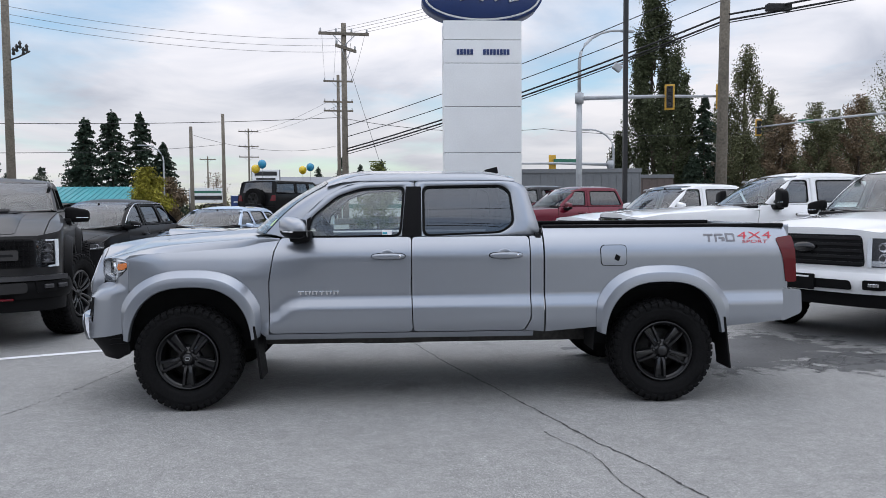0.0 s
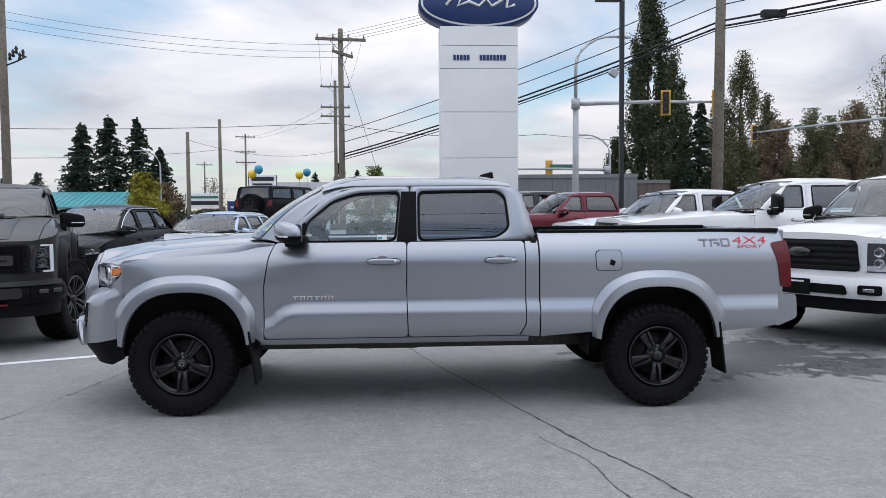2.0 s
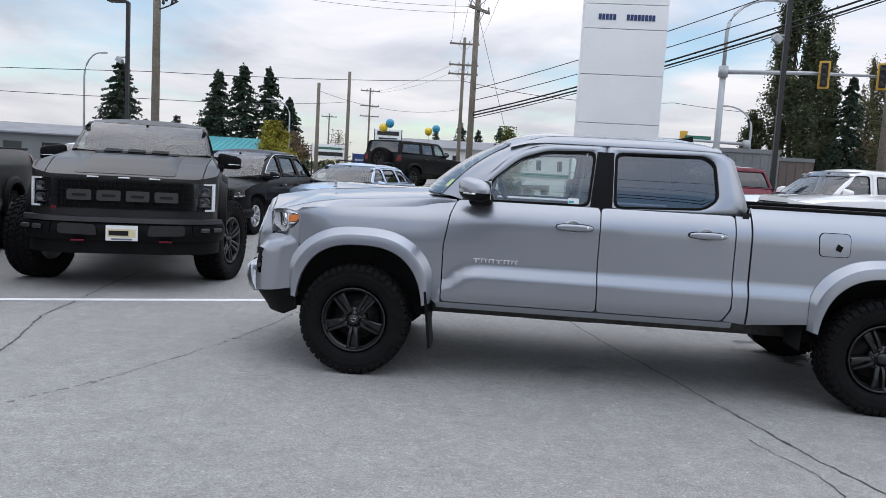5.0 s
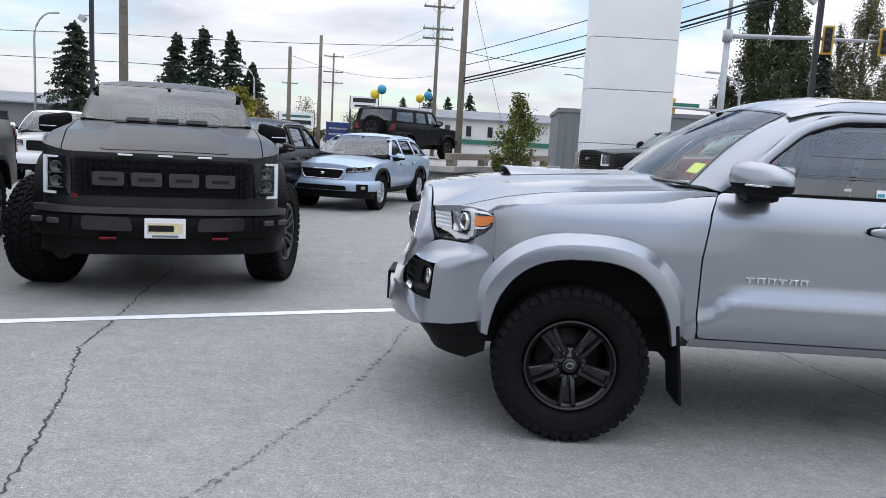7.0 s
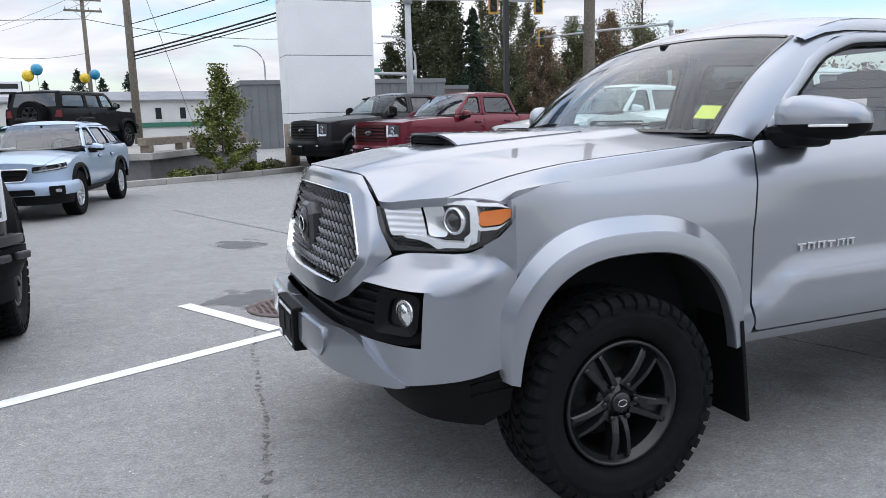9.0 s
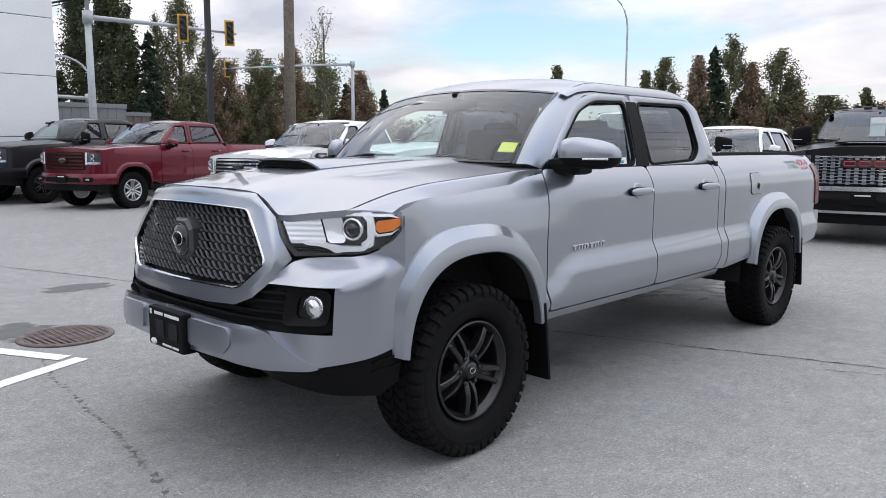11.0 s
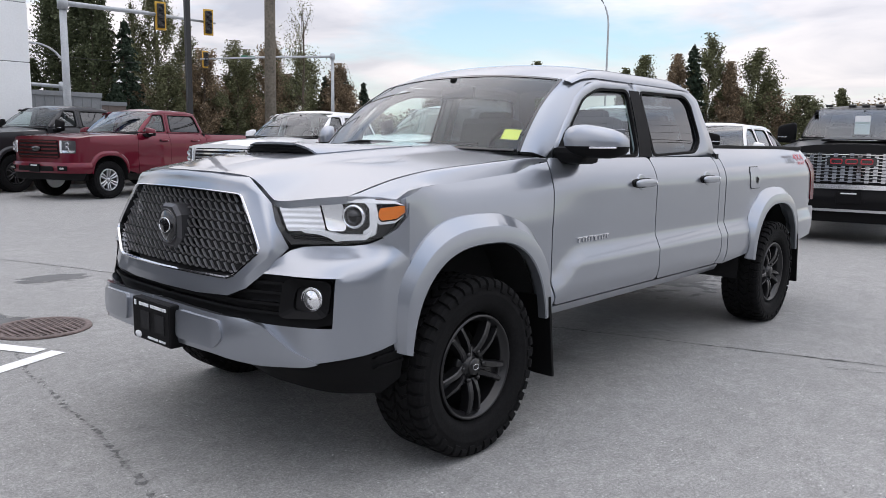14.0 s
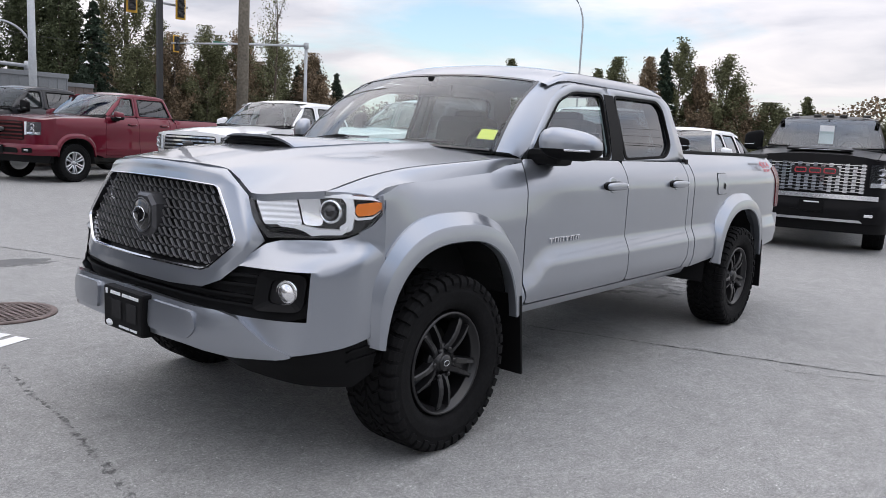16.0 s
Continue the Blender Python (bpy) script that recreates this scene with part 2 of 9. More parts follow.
def panel(poly, fn, step, thick=0.02, out=(0, -1, 0), bm=None, mirror=False, span=None):
    """A curved sheet: the 2D outline poly, cut into cells of about step and lifted by fn(u, v), with its rim folded in."""
    if bm is None:
        bm = bmesh.new()
    su, sv = step if isinstance(step, tuple) else (step, step)
    verts, faces = {}, []

    def vert(p):
        k = (round(p[0], 5), round(p[1], 5))
        if k not in verts:
            x, y, z = fn(p[0], p[1])
            verts[k] = bm.verts.new((x, -y if mirror else y, z))
        return verts[k]

    u0, u1 = (span[0], span[1]) if span else (min(p[0] for p in poly), max(p[0] for p in poly))
    nu = max(1, math.ceil((u1 - u0) / su))
    for i in range(nu):
        a, b = u0 + (u1 - u0) * i / nu, u0 + (u1 - u0) * (i + 1) / nu
        strip = clip_half(clip_half(poly, 0, a, False), 0, b, True)
        if len(strip) < 3:
            continue
        v0, v1 = (span[2], span[3]) if span else (min(p[1] for p in poly), max(p[1] for p in poly))
        nv = max(1, math.ceil((v1 - v0) / sv))
        s0, s1 = min(p[1] for p in strip), max(p[1] for p in strip)
        for j in range(nv):
            c, d = v0 + (v1 - v0) * j / nv, v0 + (v1 - v0) * (j + 1) / nv
            if d < s0 - 1e-9 or c > s1 + 1e-9:
                continue
            cell = clip_half(clip_half(strip, 1, c, False), 1, d, True)
            vs = []
            for p in cell:
                v = vert(p)
                if v not in vs:
                    vs.append(v)
            if len(vs) >= 3:
                try:
                    faces.append(bm.faces.new(vs))
                except ValueError:
                    pass
    ow = Vector((out[0], -out[1] if mirror else out[1], out[2]))
    tot = Vector()
    for f in faces:
        f.normal_update()
        tot += f.normal * f.calc_area()
    if tot.dot(ow) < 0:
        bmesh.ops.reverse_faces(bm, faces=faces)
    for f in faces:
        f.smooth = True
        f.normal_update()
    if thick:
        edges = {}
        for f in faces:
            vs = f.verts[:]
            for i in range(len(vs)):
                edges[(vs[i], vs[(i + 1) % len(vs)])] = 1
        uv = {v: k for k, v in verts.items()}
        segs = [(poly[i - 1], poly[i]) for i in range(len(poly))]

        def on_rim(a, b):
            mx_, my_ = (uv[a][0] + uv[b][0]) / 2, (uv[a][1] + uv[b][1]) / 2
            for p, q in segs:
                dx, dy = q[0] - p[0], q[1] - p[1]
                l2 = dx * dx + dy * dy
                if l2 < 1e-12:
                    continue
                t = min(1, max(0, ((mx_ - p[0]) * dx + (my_ - p[1]) * dy) / l2))
                if (p[0] + t * dx - mx_) ** 2 + (p[1] + t * dy - my_) ** 2 < 4e-8:
                    return True
            return False

        rim = [(a, b) for a, b in edges if (b, a) not in edges and on_rim(a, b)]
        norm = {}
        for f in faces:
            for v in f.verts:
                norm[v] = norm.get(v, Vector()) + f.normal
        top, low = {}, {}
        for a, b in rim:
            for v in (a, b):
                if v not in low:
                    top[v] = bm.verts.new(v.co)
                    low[v] = bm.verts.new(v.co - norm[v].normalized() * thick)
            try:
                g = bm.faces.new((top[b], top[a], low[a], low[b]))
                g.smooth = True
            except ValueError:
                pass
    return bm


def rounded(poly, r, n=4):
    """The outline with its corners rounded by about r."""
    out = []
    m = len(poly)
    for i in range(m):
        p = Vector(poly[i])
        a, b = Vector(poly[i - 1]), Vector(poly[(i + 1) % m])
        da, db = a - p, b - p
        rr = min(r, da.length * 0.45, db.length * 0.45)
        s, e = p + da.normalized() * rr, p + db.normalized() * rr
        for k in range(n + 1):
            t = k / n
            q = s * (1 - t) ** 2 + p * 2 * t * (1 - t) + e * t * t
            out.append((q.x, q.y))
    return out


def box(bm, cx, cy, cz, sx, sy, sz, m=None, bev=0.0):
    """A bevelled block, added to bm."""
    b2 = bmesh.new()
    bmesh.ops.create_cube(b2, size=1)
    for v in b2.verts:
        v.co = Vector((cx + v.co.x * sx, cy + v.co.y * sy, cz + v.co.z * sz))
    if bev:
        bmesh.ops.bevel(b2, geom=b2.edges[:], offset=bev, segments=2, affect="EDGES", profile=0.6)
    if m is not None:
        b2.transform(m)
    merge(bm, b2)
    return bm


def merge(bm, b2):
    idx = {}
    for v in b2.verts:
        idx[v] = bm.verts.new(v.co)
    for f in b2.faces:
        g = bm.faces.new([idx[v] for v in f.verts])
        g.smooth = f.smooth
    b2.free()


def revolve(bm, prof, n, axis="y", centre=(0, 0, 0), smooth=True, wob=None):
    """prof: (radius, along) points, turned about an axis."""
    rings = []
    for i in range(n):
        a = 2 * math.pi * i / n
        ring = []
        for j, (r, h) in enumerate(prof):
            if wob:
                r, h = wob(i, j, r, h)
            c, s = r * math.cos(a), r * math.sin(a)
            p = (c, h, s) if axis == "y" else ((c, s, h) if axis == "z" else (h, c, s))
            ring.append(bm.verts.new(Vector(p) + Vector(centre)))
        rings.append(ring)
    fs = []
    for i in range(n):
        A, B = rings[i], rings[(i + 1) % n]
        for j in range(len(prof) - 1):
            f = bm.faces.new((A[j], A[j + 1], B[j + 1], B[j]))
            f.smooth = smooth
            fs.append(f)
    for end, flip in ((0, False), (-1, True)):
        if prof[end][0] > 1e-4:
            vs = [r[end] for r in rings]
            bm.faces.new(vs[::-1] if flip else vs)
    return bm


def tube(bm, pts, r, n=8, r1=None):
    """A round bar along pts, with r to r1."""
    pts = [Vector(p) for p in pts]
    rings = []
    for i, p in enumerate(pts):
        d = (pts[min(i + 1, len(pts) - 1)] - pts[max(i - 1, 0)]).normalized()
        u = d.cross(Vector((0, 0, 1)) if abs(d.z) < 0.9 else Vector((1, 0, 0))).normalized()
        v = d.cross(u)
        rr = r if r1 is None else r + (r1 - r) * i / (len(pts) - 1)
        rings.append([bm.verts.new(p + (u * math.cos(2 * math.pi * k / n) + v * math.sin(2 * math.pi * k / n)) * rr) for k in range(n)])
    for A, B in zip(rings, rings[1:]):
        for k in range(n):
            f = bm.faces.new((A[k], B[k], B[(k + 1) % n], A[(k + 1) % n]))
            f.smooth = True
    bm.faces.new(rings[0])
    bm.faces.new(rings[-1][::-1])
    return bm


def prism(bm, poly, fn0, fn1):
    """A solid between two images of one 2D outline."""
    A = [bm.verts.new(fn0(*p)) for p in poly]
    B = [bm.verts.new(fn1(*p)) for p in poly]
    n = len(poly)
    bm.faces.new(A)
    bm.faces.new(B[::-1])
    for i in range(n):
        bm.faces.new((A[i], B[i], B[(i + 1) % n], A[(i + 1) % n]))
    bmesh.ops.recalc_face_normals(bm, faces=bm.faces[:])
    return bm


def lerp(a, b, t):
    return a + (b - a) * t


def curve_at(pts, x):
    """Smooth curve through (x, z) points."""
    if x <= pts[0][0]:
        return pts[0][1]
    for (a, p), (b, q) in zip(pts, pts[1:]):
        if x <= b:
            return lerp(p, q, (x - a) / (b - a))
    return pts[-1][1]


def arch(cx, cz, a, b, n=2.5, steps=24, lo=0.0, hi=math.pi):
    """Superellipse arch from front to back: (x, z) points."""
    out = []
    for i in range(steps + 1):
        t = lerp(lo, hi, i / steps)
        c, s = -math.cos(t), math.sin(t)
        out.append((cx + a * math.copysign(abs(c) ** (2 / n), c), cz + b * math.copysign(abs(s) ** (2 / n), s)))
    return out


# ---- ground ----
def asphalt_mat(name, base, worn):
    mat = bpy.data.materials.new(name)
    mat.use_nodes = True
    nt = mat.node_tree
    b = nt.nodes["Principled BSDF"]
    tc = nt.nodes.new("ShaderNodeTexCoord")

    def noise_(scale, detail, rough=0.6):
        n = nt.nodes.new("ShaderNodeTexNoise")
        n.inputs["Scale"].default_value, n.inputs["Detail"].default_value, n.inputs["Roughness"].default_value = scale, detail, rough
        nt.links.new(tc.outputs["Object"], n.inputs["Vector"])
        return n

    def mix(kind, fac, a, c):
        m = nt.nodes.new("ShaderNodeMixRGB")
        m.blend_type = kind
        for sock, val in zip(m.inputs, (fac, a, c)):
            if hasattr(val, "is_linked"):
                nt.links.new(val, sock)
            else:
                sock.default_value = val
        return m.outputs[0]

    def ramp(src, p0, p1, c0, c1):
        r = nt.nodes.new("ShaderNodeValToRGB")
        e = r.color_ramp.elements
        e[0].position, e[0].color, e[1].position, e[1].color = p0, (*c0, 1), p1, (*c1, 1)
        nt.links.new(src, r.inputs[0])
        return r.outputs[0]

    wide = noise_(0.22, 6, 0.55)
    col = ramp(wide.outputs["Fac"], 0.35, 0.68, base, worn)
    mid = noise_(3.0, 6, 0.65)
    col = mix("MULTIPLY", 1.0, col, ramp(mid.outputs["Fac"], 0.3, 0.7, (0.90, 0.90, 0.90), (1.08, 1.08, 1.08)))
    fine = noise_(85, 4, 0.8)
    col = mix("MULTIPLY", 1.0, col, ramp(fine.outputs["Fac"], 0.34, 0.66, (0.60, 0.60, 0.61), (1.40, 1.40, 1.39)))
    grit = noise_(330, 2, 0.6)
    col = mix("MULTIPLY", 1.0, col, ramp(grit.outputs["Fac"], 0.33, 0.67, (0.50, 0.50, 0.51), (1.52, 1.52, 1.51)))
    coarse = noise_(34, 3, 0.75)
    col = mix("MULTIPLY", 1.0, col, ramp(coarse.outputs["Fac"], 0.32, 0.68, (0.84, 0.84, 0.84), (1.15, 1.15, 1.15)))
    patchy = noise_(11, 4, 0.7)
    col = mix("MULTIPLY", 1.0, col, ramp(patchy.outputs["Fac"], 0.3, 0.7, (0.86, 0.86, 0.86), (1.13, 1.13, 1.13)))
    # pale chips of stone
    v = nt.nodes.new("ShaderNodeTexVoronoi")
    v.inputs["Scale"].default_value = 34
    nt.links.new(tc.outputs["Object"], v.inputs["Vector"])
    v.inputs["Randomness"].default_value = 1.0
    chips = ramp(v.outputs["Distance"], 0.07, 0.16, (1, 1, 1), (0, 0, 0))
    sel = ramp(noise_(14, 2).outputs["Fac"], 0.54, 0.58, (0, 0, 0), (1, 1, 1))
    col = mix("MIX", mix("MULTIPLY", 1.0, chips, sel), col, (0.74, 0.74, 0.73, 1))
    # small dark tar spots
    st = noise_(0.9, 3, 0.5)
    col = mix("MULTIPLY", ramp(st.outputs["Fac"], 0.66, 0.74, (0, 0, 0), (0.45, 0.45, 0.45)), col, (0.45, 0.45, 0.46, 1))
    nt.links.new(col, b.inputs["Base Color"])
    b.inputs["Roughness"].default_value = 0.82
    b.inputs["Specular IOR Level"].default_value = 0.35
    bp = nt.nodes.new("ShaderNodeBump")
    bp.inputs["Strength"].default_value, bp.inputs["Distance"].default_value = 0.4, 0.004
    nt.links.new(grit.outputs["Fac"], bp.inputs["Height"])
    nt.links.new(bp.outputs[0], b.inputs["Normal"])
    return mat


ASPHALT = asphalt_mat("asphalt", (0.264, 0.264, 0.258), (0.292, 0.291, 0.284))
LINEW = material("worn_line_paint", (0.78, 0.79, 0.80), 0.7, grain=0.12, gscale=90, blotch=0.10, blscale=9, bump=0.1, bscale=120)
CRACK = material("crack_fill", (0.05, 0.049, 0.048), 0.9, grain=0.3, gscale=60)


def soft_mat(name, color, rough, full, radial):
    """A stain whose edge fades and breaks up; radial: it thins out towards the rim of its unit disc."""
    mat = material(name, color, rough, grain=0.25, gscale=60, blotch=0.2, blscale=3)
    nt = mat.node_tree
    geo = nt.nodes.new("ShaderNodeNewGeometry")
    n = nt.nodes.new("ShaderNodeTexNoise")
    n.inputs["Scale"].default_value, n.inputs["Detail"].default_value = (5.0, 8) if radial else (26.0, 6)
    nt.links.new(geo.outputs["Position"], n.inputs["Vector"])
    src = n.outputs["Fac"]
    if radial:
        tc = nt.nodes.new("ShaderNodeTexCoord")
        ln = nt.nodes.new("ShaderNodeVectorMath")
        ln.operation = "LENGTH"
        nt.links.new(tc.outputs["Object"], ln.inputs[0])
        sub = nt.nodes.new("ShaderNodeMath")
        sub.operation = "MULTIPLY_ADD"
        sub.inputs[1].default_value, sub.inputs[2].default_value = -0.55, 0.36
        nt.links.new(ln.outputs["Value"], sub.inputs[0])
        add = nt.nodes.new("ShaderNodeMath")
        nt.links.new(src, add.inputs[0])
        nt.links.new(sub.outputs[0], add.inputs[1])
        src = add.outputs[0]
    mr = nt.nodes.new("ShaderNodeMapRange")
    mr.inputs["From Min"].default_value, mr.inputs["From Max"].default_value = (0.40, 0.52) if radial else (0.44, 0.58)
    mr.inputs["To Max"].default_value = full
    nt.links.new(src, mr.inputs["Value"])
    nt.links.new(mr.outputs[0], nt.nodes["Principled BSDF"].inputs["Alpha"])
    return mat


STAIN = soft_mat("damp_stain", (0.12, 0.122, 0.125), 0.5, 0.62, True)
SEALED = soft_mat("worn_crack_seal", (0.11, 0.11, 0.11), 0.7, 0.5, False)
IRON = material("rusty_iron", (0.145, 0.112, 0.104), 0.7, 0.3, grain=0.3, gscale=60, blotch=0.3, blscale=9, bump=0.2, bscale=120)


def ground():
    bm = bmesh.new()
    g = tagged(part("ground", grid_mesh(), ASPHALT), "grey weathered asphalt car park with cracks", "asphalt", kind="structure")
    return g


def grid_mesh():
    bm = bmesh.new()
    ring = [(-3000, -3000), (3000, -3000), (3000, 3000), (-3000, 3000)]
    bm.faces.new([bm.verts.new((x, y, 0)) for x, y in ring])
    return bm


ground()


def ribbon(name, pts, w, mat, z=0.004, label="", rough=0.0, category="line"):
    """A strip laid on the ground along pts."""
    bm = bmesh.new()
    pts = [Vector((*p, 0)) for p in pts]
    fine = []
    for a, b in zip(pts, pts[1:]):
        n = max(1, int((b - a).length / 0.022)) if rough else 1
        for i in range(n):
            fine.append(a.lerp(b, i / n))
    fine.append(pts[-1])
    prev = None
    for i, p in enumerate(fine):
        d = (fine[min(i + 1, len(fine) - 1)] - fine[max(0, i - 1)]).normalized()
        nrm = Vector((-d.y, d.x, 0))
        q = p + nrm * rough * (0.7 * noise.noise(p * 5) + 0.5 * noise.noise(p * 17) + 0.45 * noise.noise(p * 47))
        ww = w * (0.25 + 1.5 * abs(noise.noise(p * 21))) if rough else w
        a, b = bm.verts.new((q + nrm * ww / 2).xy.to_3d() + Vector((0, 0, z))), bm.verts.new((q - nrm * ww / 2).xy.to_3d() + Vector((0, 0, z)))
        if prev:
            bm.faces.new((prev[0], a, b, prev[1]))
        prev = (a, b)
    bmesh.ops.recalc_face_normals(bm, faces=bm.faces[:])
    return tagged(part(name, bm, mat), label, category, kind="structure")


ribbon("parking_line", [(-5.6, -0.12), (-0.62, 1.97)], 0.115, LINEW, label="white painted parking line on the asphalt")
ribbon("parking_line", [(-0.70, 2.05), (-1.22, 3.12)], 0.115, LINEW, label="white painted parking line on the asphalt", z=0.005)
ribbon("asphalt_crack", [(1.4, 2.6), (1.75, 1.55), (1.98, 0.70), (2.29, -0.22), (2.48, -0.83), (2.69, -1.48), (2.82, -1.9), (2.99, -2.28), (3.14, -2.8), (3.3, -3.6)], 0.019, CRACK, 0.003, "long crack running across the asphalt", 0.02, "crack")
ribbon("asphalt_crack", [(2.52, -1.62), (2.60, -1.82), (2.73, -2.11), (2.77, -2.58), (2.83, -2.8), (2.85, -3.4)], 0.011, CRACK, 0.003, "fine crack branching in the asphalt", 0.02, "crack")
ribbon("asphalt_crack", [(-2.15, -2.5), (-2.29, -1.82), (-2.42, -1.37), (-2.70, -0.55), (-2.99, 0.14), (-3.13, 0.99), (-3.31, 1.8), (-3.5, 3.0)], 0.022, CRACK, 0.0032, "jagged crack running across the asphalt", 0.035, "crack")
ribbon("asphalt_crack", [(-1.9, -2.4), (-1.51, -1.57), (-1.37, -1.09), (-1.16, -0.34), (-1.02, 0.53), (-0.92, 1.6), (-0.80, 2.2)], 0.05, SEALED, 0.0032, "faint sealed crack in the asphalt", 0.02, "crack")
ribbon("asphalt_crack", [(-0.9, 10.3), (-0.43, 8.72), (-0.01, 7.38), (0.72, 5.1), (1.4, 2.6)], 0.022, CRACK, 0.003, "long crack running across the asphalt", 0.02, "crack")


def stain(cx, cy, a, b, turn=0, name="oil_stain"):
    bm = bmesh.new()
    bmesh.ops.create_circle(bm, cap_ends=True, segments=40, radius=1.0)
    ob = tagged(part(name, bm, STAIN), "dark damp stain on the asphalt", "stain", kind="structure")
    ob.matrix_basis = pose(cx, cy, 0.0025 + 0.0001 * (abs(turn) % 7), 0, 0, turn) @ Matrix.Diagonal((a, b, 1, 1))
    return ob


stain(-0.42, 5.95, 0.34, 0.5, 1)
stain(0.35, 4.6, 0.42, 0.28, 2)
stain(-0.75, 3.1, 0.36, 0.42, 3)
stain(4.9, 1.1, 1.8, 1.3, 6)
stain(6.0, 0.3, 0.9, 0.6, 7)


def manhole(cx, cy, r):
    root = thing("drain_cover", "round rusty iron drain cover set in asphalt", "drain cover")
    root.matrix_basis = pose(cx, cy, 0)
    bm = bmesh.new()
    revolve(bm, [(0.0, 0.0), (r * 1.0, 0.0), (r, 0.003), (0.0, 0.003)], 40, "z")
    part("drain_pit", bm, DARK, root)
    bm = bmesh.new()
    revolve(bm, [(r * 0.90, 0.003), (r * 0.90, 0.012), (r * 1.05, 0.012), (r * 1.06, 0.0)], 40, "z")
    part("cover_frame", bm, IRON, root)
    bm = bmesh.new()
    n = 6
    for i in range(-n, n + 1):
        p = i / (n + 0.5) * r * 0.92
        h = math.sqrt(max(0, (r * 0.91) ** 2 - p * p))
        box(bm, p, 0, 0.007, r * 0.05, 2 * h, 0.008)
        box(bm, 0, p, 0.0065, 2 * h, r * 0.05, 0.008)
    part("cover_grate", bm, IRON, root)


manhole(-0.47, 2.66, 0.31)


# ---- vehicles: the front looks along -x, the front axle stands over x = 0 ----
class Shape:
    """The outer form of a vehicle from a few lengths."""

    def __init__(self, wb=3.57, fo=0.92, ro=1.05, W=0.87, zs=0.53, zb=1.27, zr=1.80, hood=((-0.85, 1.17), (-0.36, 1.255), (0.5, 1.325)), hy=0.74, hd=0.05, x0=-0.30, n=2.6, xc=0.66, xc0=0.36, xw=1.16, xr=2.50, xcab=2.66, Wr=0.62, seams=(0.60, 1.66, 2.56), zt=1.33, rt=0.395, rw=0.265, track=0.80, arch_a=0.50, arch_b=0.57, flare=0.0, step=0.05, kind="pickup", crease=0.83, cvis=0.02, roll=0.12, zroll=1.10, rake=0.10, flare_a=0.57, flare_b=0.66, rear_tuck=0.03, bow=(0.03, 0.03), fender_x=-0.42, fender_z0=0.98, sill_mat=None, bumper_mat=None, rz=0.065, pd=0.05, hy0=0.52, front_drop=0.07, front=None, bulge=0.0, wback=0.10, wdrop=0.0, soft=0.0):
        self.wback, self.wdrop, self.soft = wback, wdrop, soft
        self.wb, self.fo, self.ro, self.W, self.zs, self.zb = wb, fo, ro, W, zs, zb
        self.zr, self.hood, self.hy, self.hd, self.x0, self.n = zr, hood, hy, hd, x0, n
        self.xc, self.xc0, self.xw, self.xr, self.xcab, self.Wr = xc, xc0, xw, xr, xcab, Wr
        self.seams, self.zt, self.rt, self.rw, self.track, self.arch_a = seams, zt, rt, rw, track, arch_a
        self.arch_b, self.flare, self.step, self.kind, self.crease, self.cvis = arch_b, flare, step, kind, crease, cvis
        self.roll, self.zroll, self.rake, self.flare_a, self.flare_b, self.rear_tuck = roll, zroll, rake, flare_a, flare_b, rear_tuck
        self.bow, self.fender_x, self.fender_z0, self.sill_mat, self.bumper_mat, self.rz = bow, fender_x, fender_z0, sill_mat, bumper_mat, rz
        self.pd, self.hy0, self.front_drop = pd, hy0, front_drop
        self.front, self.bulge = front, bulge
        self.D = self.fo + self.x0
        self.xe = self.wb + self.ro
        pts = []
        for i in range(121):
            t = math.pi / 2 * i / 120
            pts.append((self.x0 - self.D * math.cos(t) ** (2 / self.n), self.W * math.sin(t) ** (2 / self.n)))
        self.plan, s = [(0.0, *pts[0])], 0.0
        for p, q in zip(pts, pts[1:]):
            s += math.hypot(q[0] - p[0], q[1] - p[1])
            self.plan.append((s, *q))
        self.smax = s

    def hz(self, x):
        return curve_at(self.hood, x)

    def ztop(self, x, y):
        """Height of the bonnet and fender tops."""
        z = self.hz(x) - self.hd * (abs(y) / (0.85 * self.W)) ** 2.2
        if self.front:
            xf = curve_at([(p[0], p[1]) for p in self.front], abs(y))
            zf = curve_at([(p[0], p[2]) for p in self.front], abs(y))
            drop = self.hz(xf) - self.hd * (abs(y) / (0.85 * self.W)) ** 2.2 - zf
            return z - drop * min(1.0, max(0.0, 1 - (x - xf) / 0.45)) ** 1.7
        e = max(0.0, self.plan_w(x) - abs(y))
        k = min(1.0, max(0.0, (self.x0 + 0.02 - x) / 0.15))
        return z - self.pd * k * max(0.0, 1 - e / 0.13) ** 2

    def ftop(self, x):
        soft = self.soft * min(1, max(0, (x + 0.40) / 0.30)) * min(1, max(0, (0.62 - x) / 0.22))
        return self.ztop(x, self.plan_w(x) - 0.06) - 0.012 - soft

    def hseam(self, x):
        """Half width of the bonnet at x."""
        t = min(1, max(0, (x + self.fo) / (self.fo + self.xc)))
        return lerp(self.hy0, self.hy, t ** 0.7)

    def plan_w(self, x):
        if x < self.x0:
            f = min(1.0, (self.x0 - x) / self.D)
            return self.W * max(0.0, 1 - f ** self.n) ** (1 / self.n)
        r = max(0.0, x - (self.xe - 0.7)) / 0.7
        return self.W - self.rear_tuck * r * r

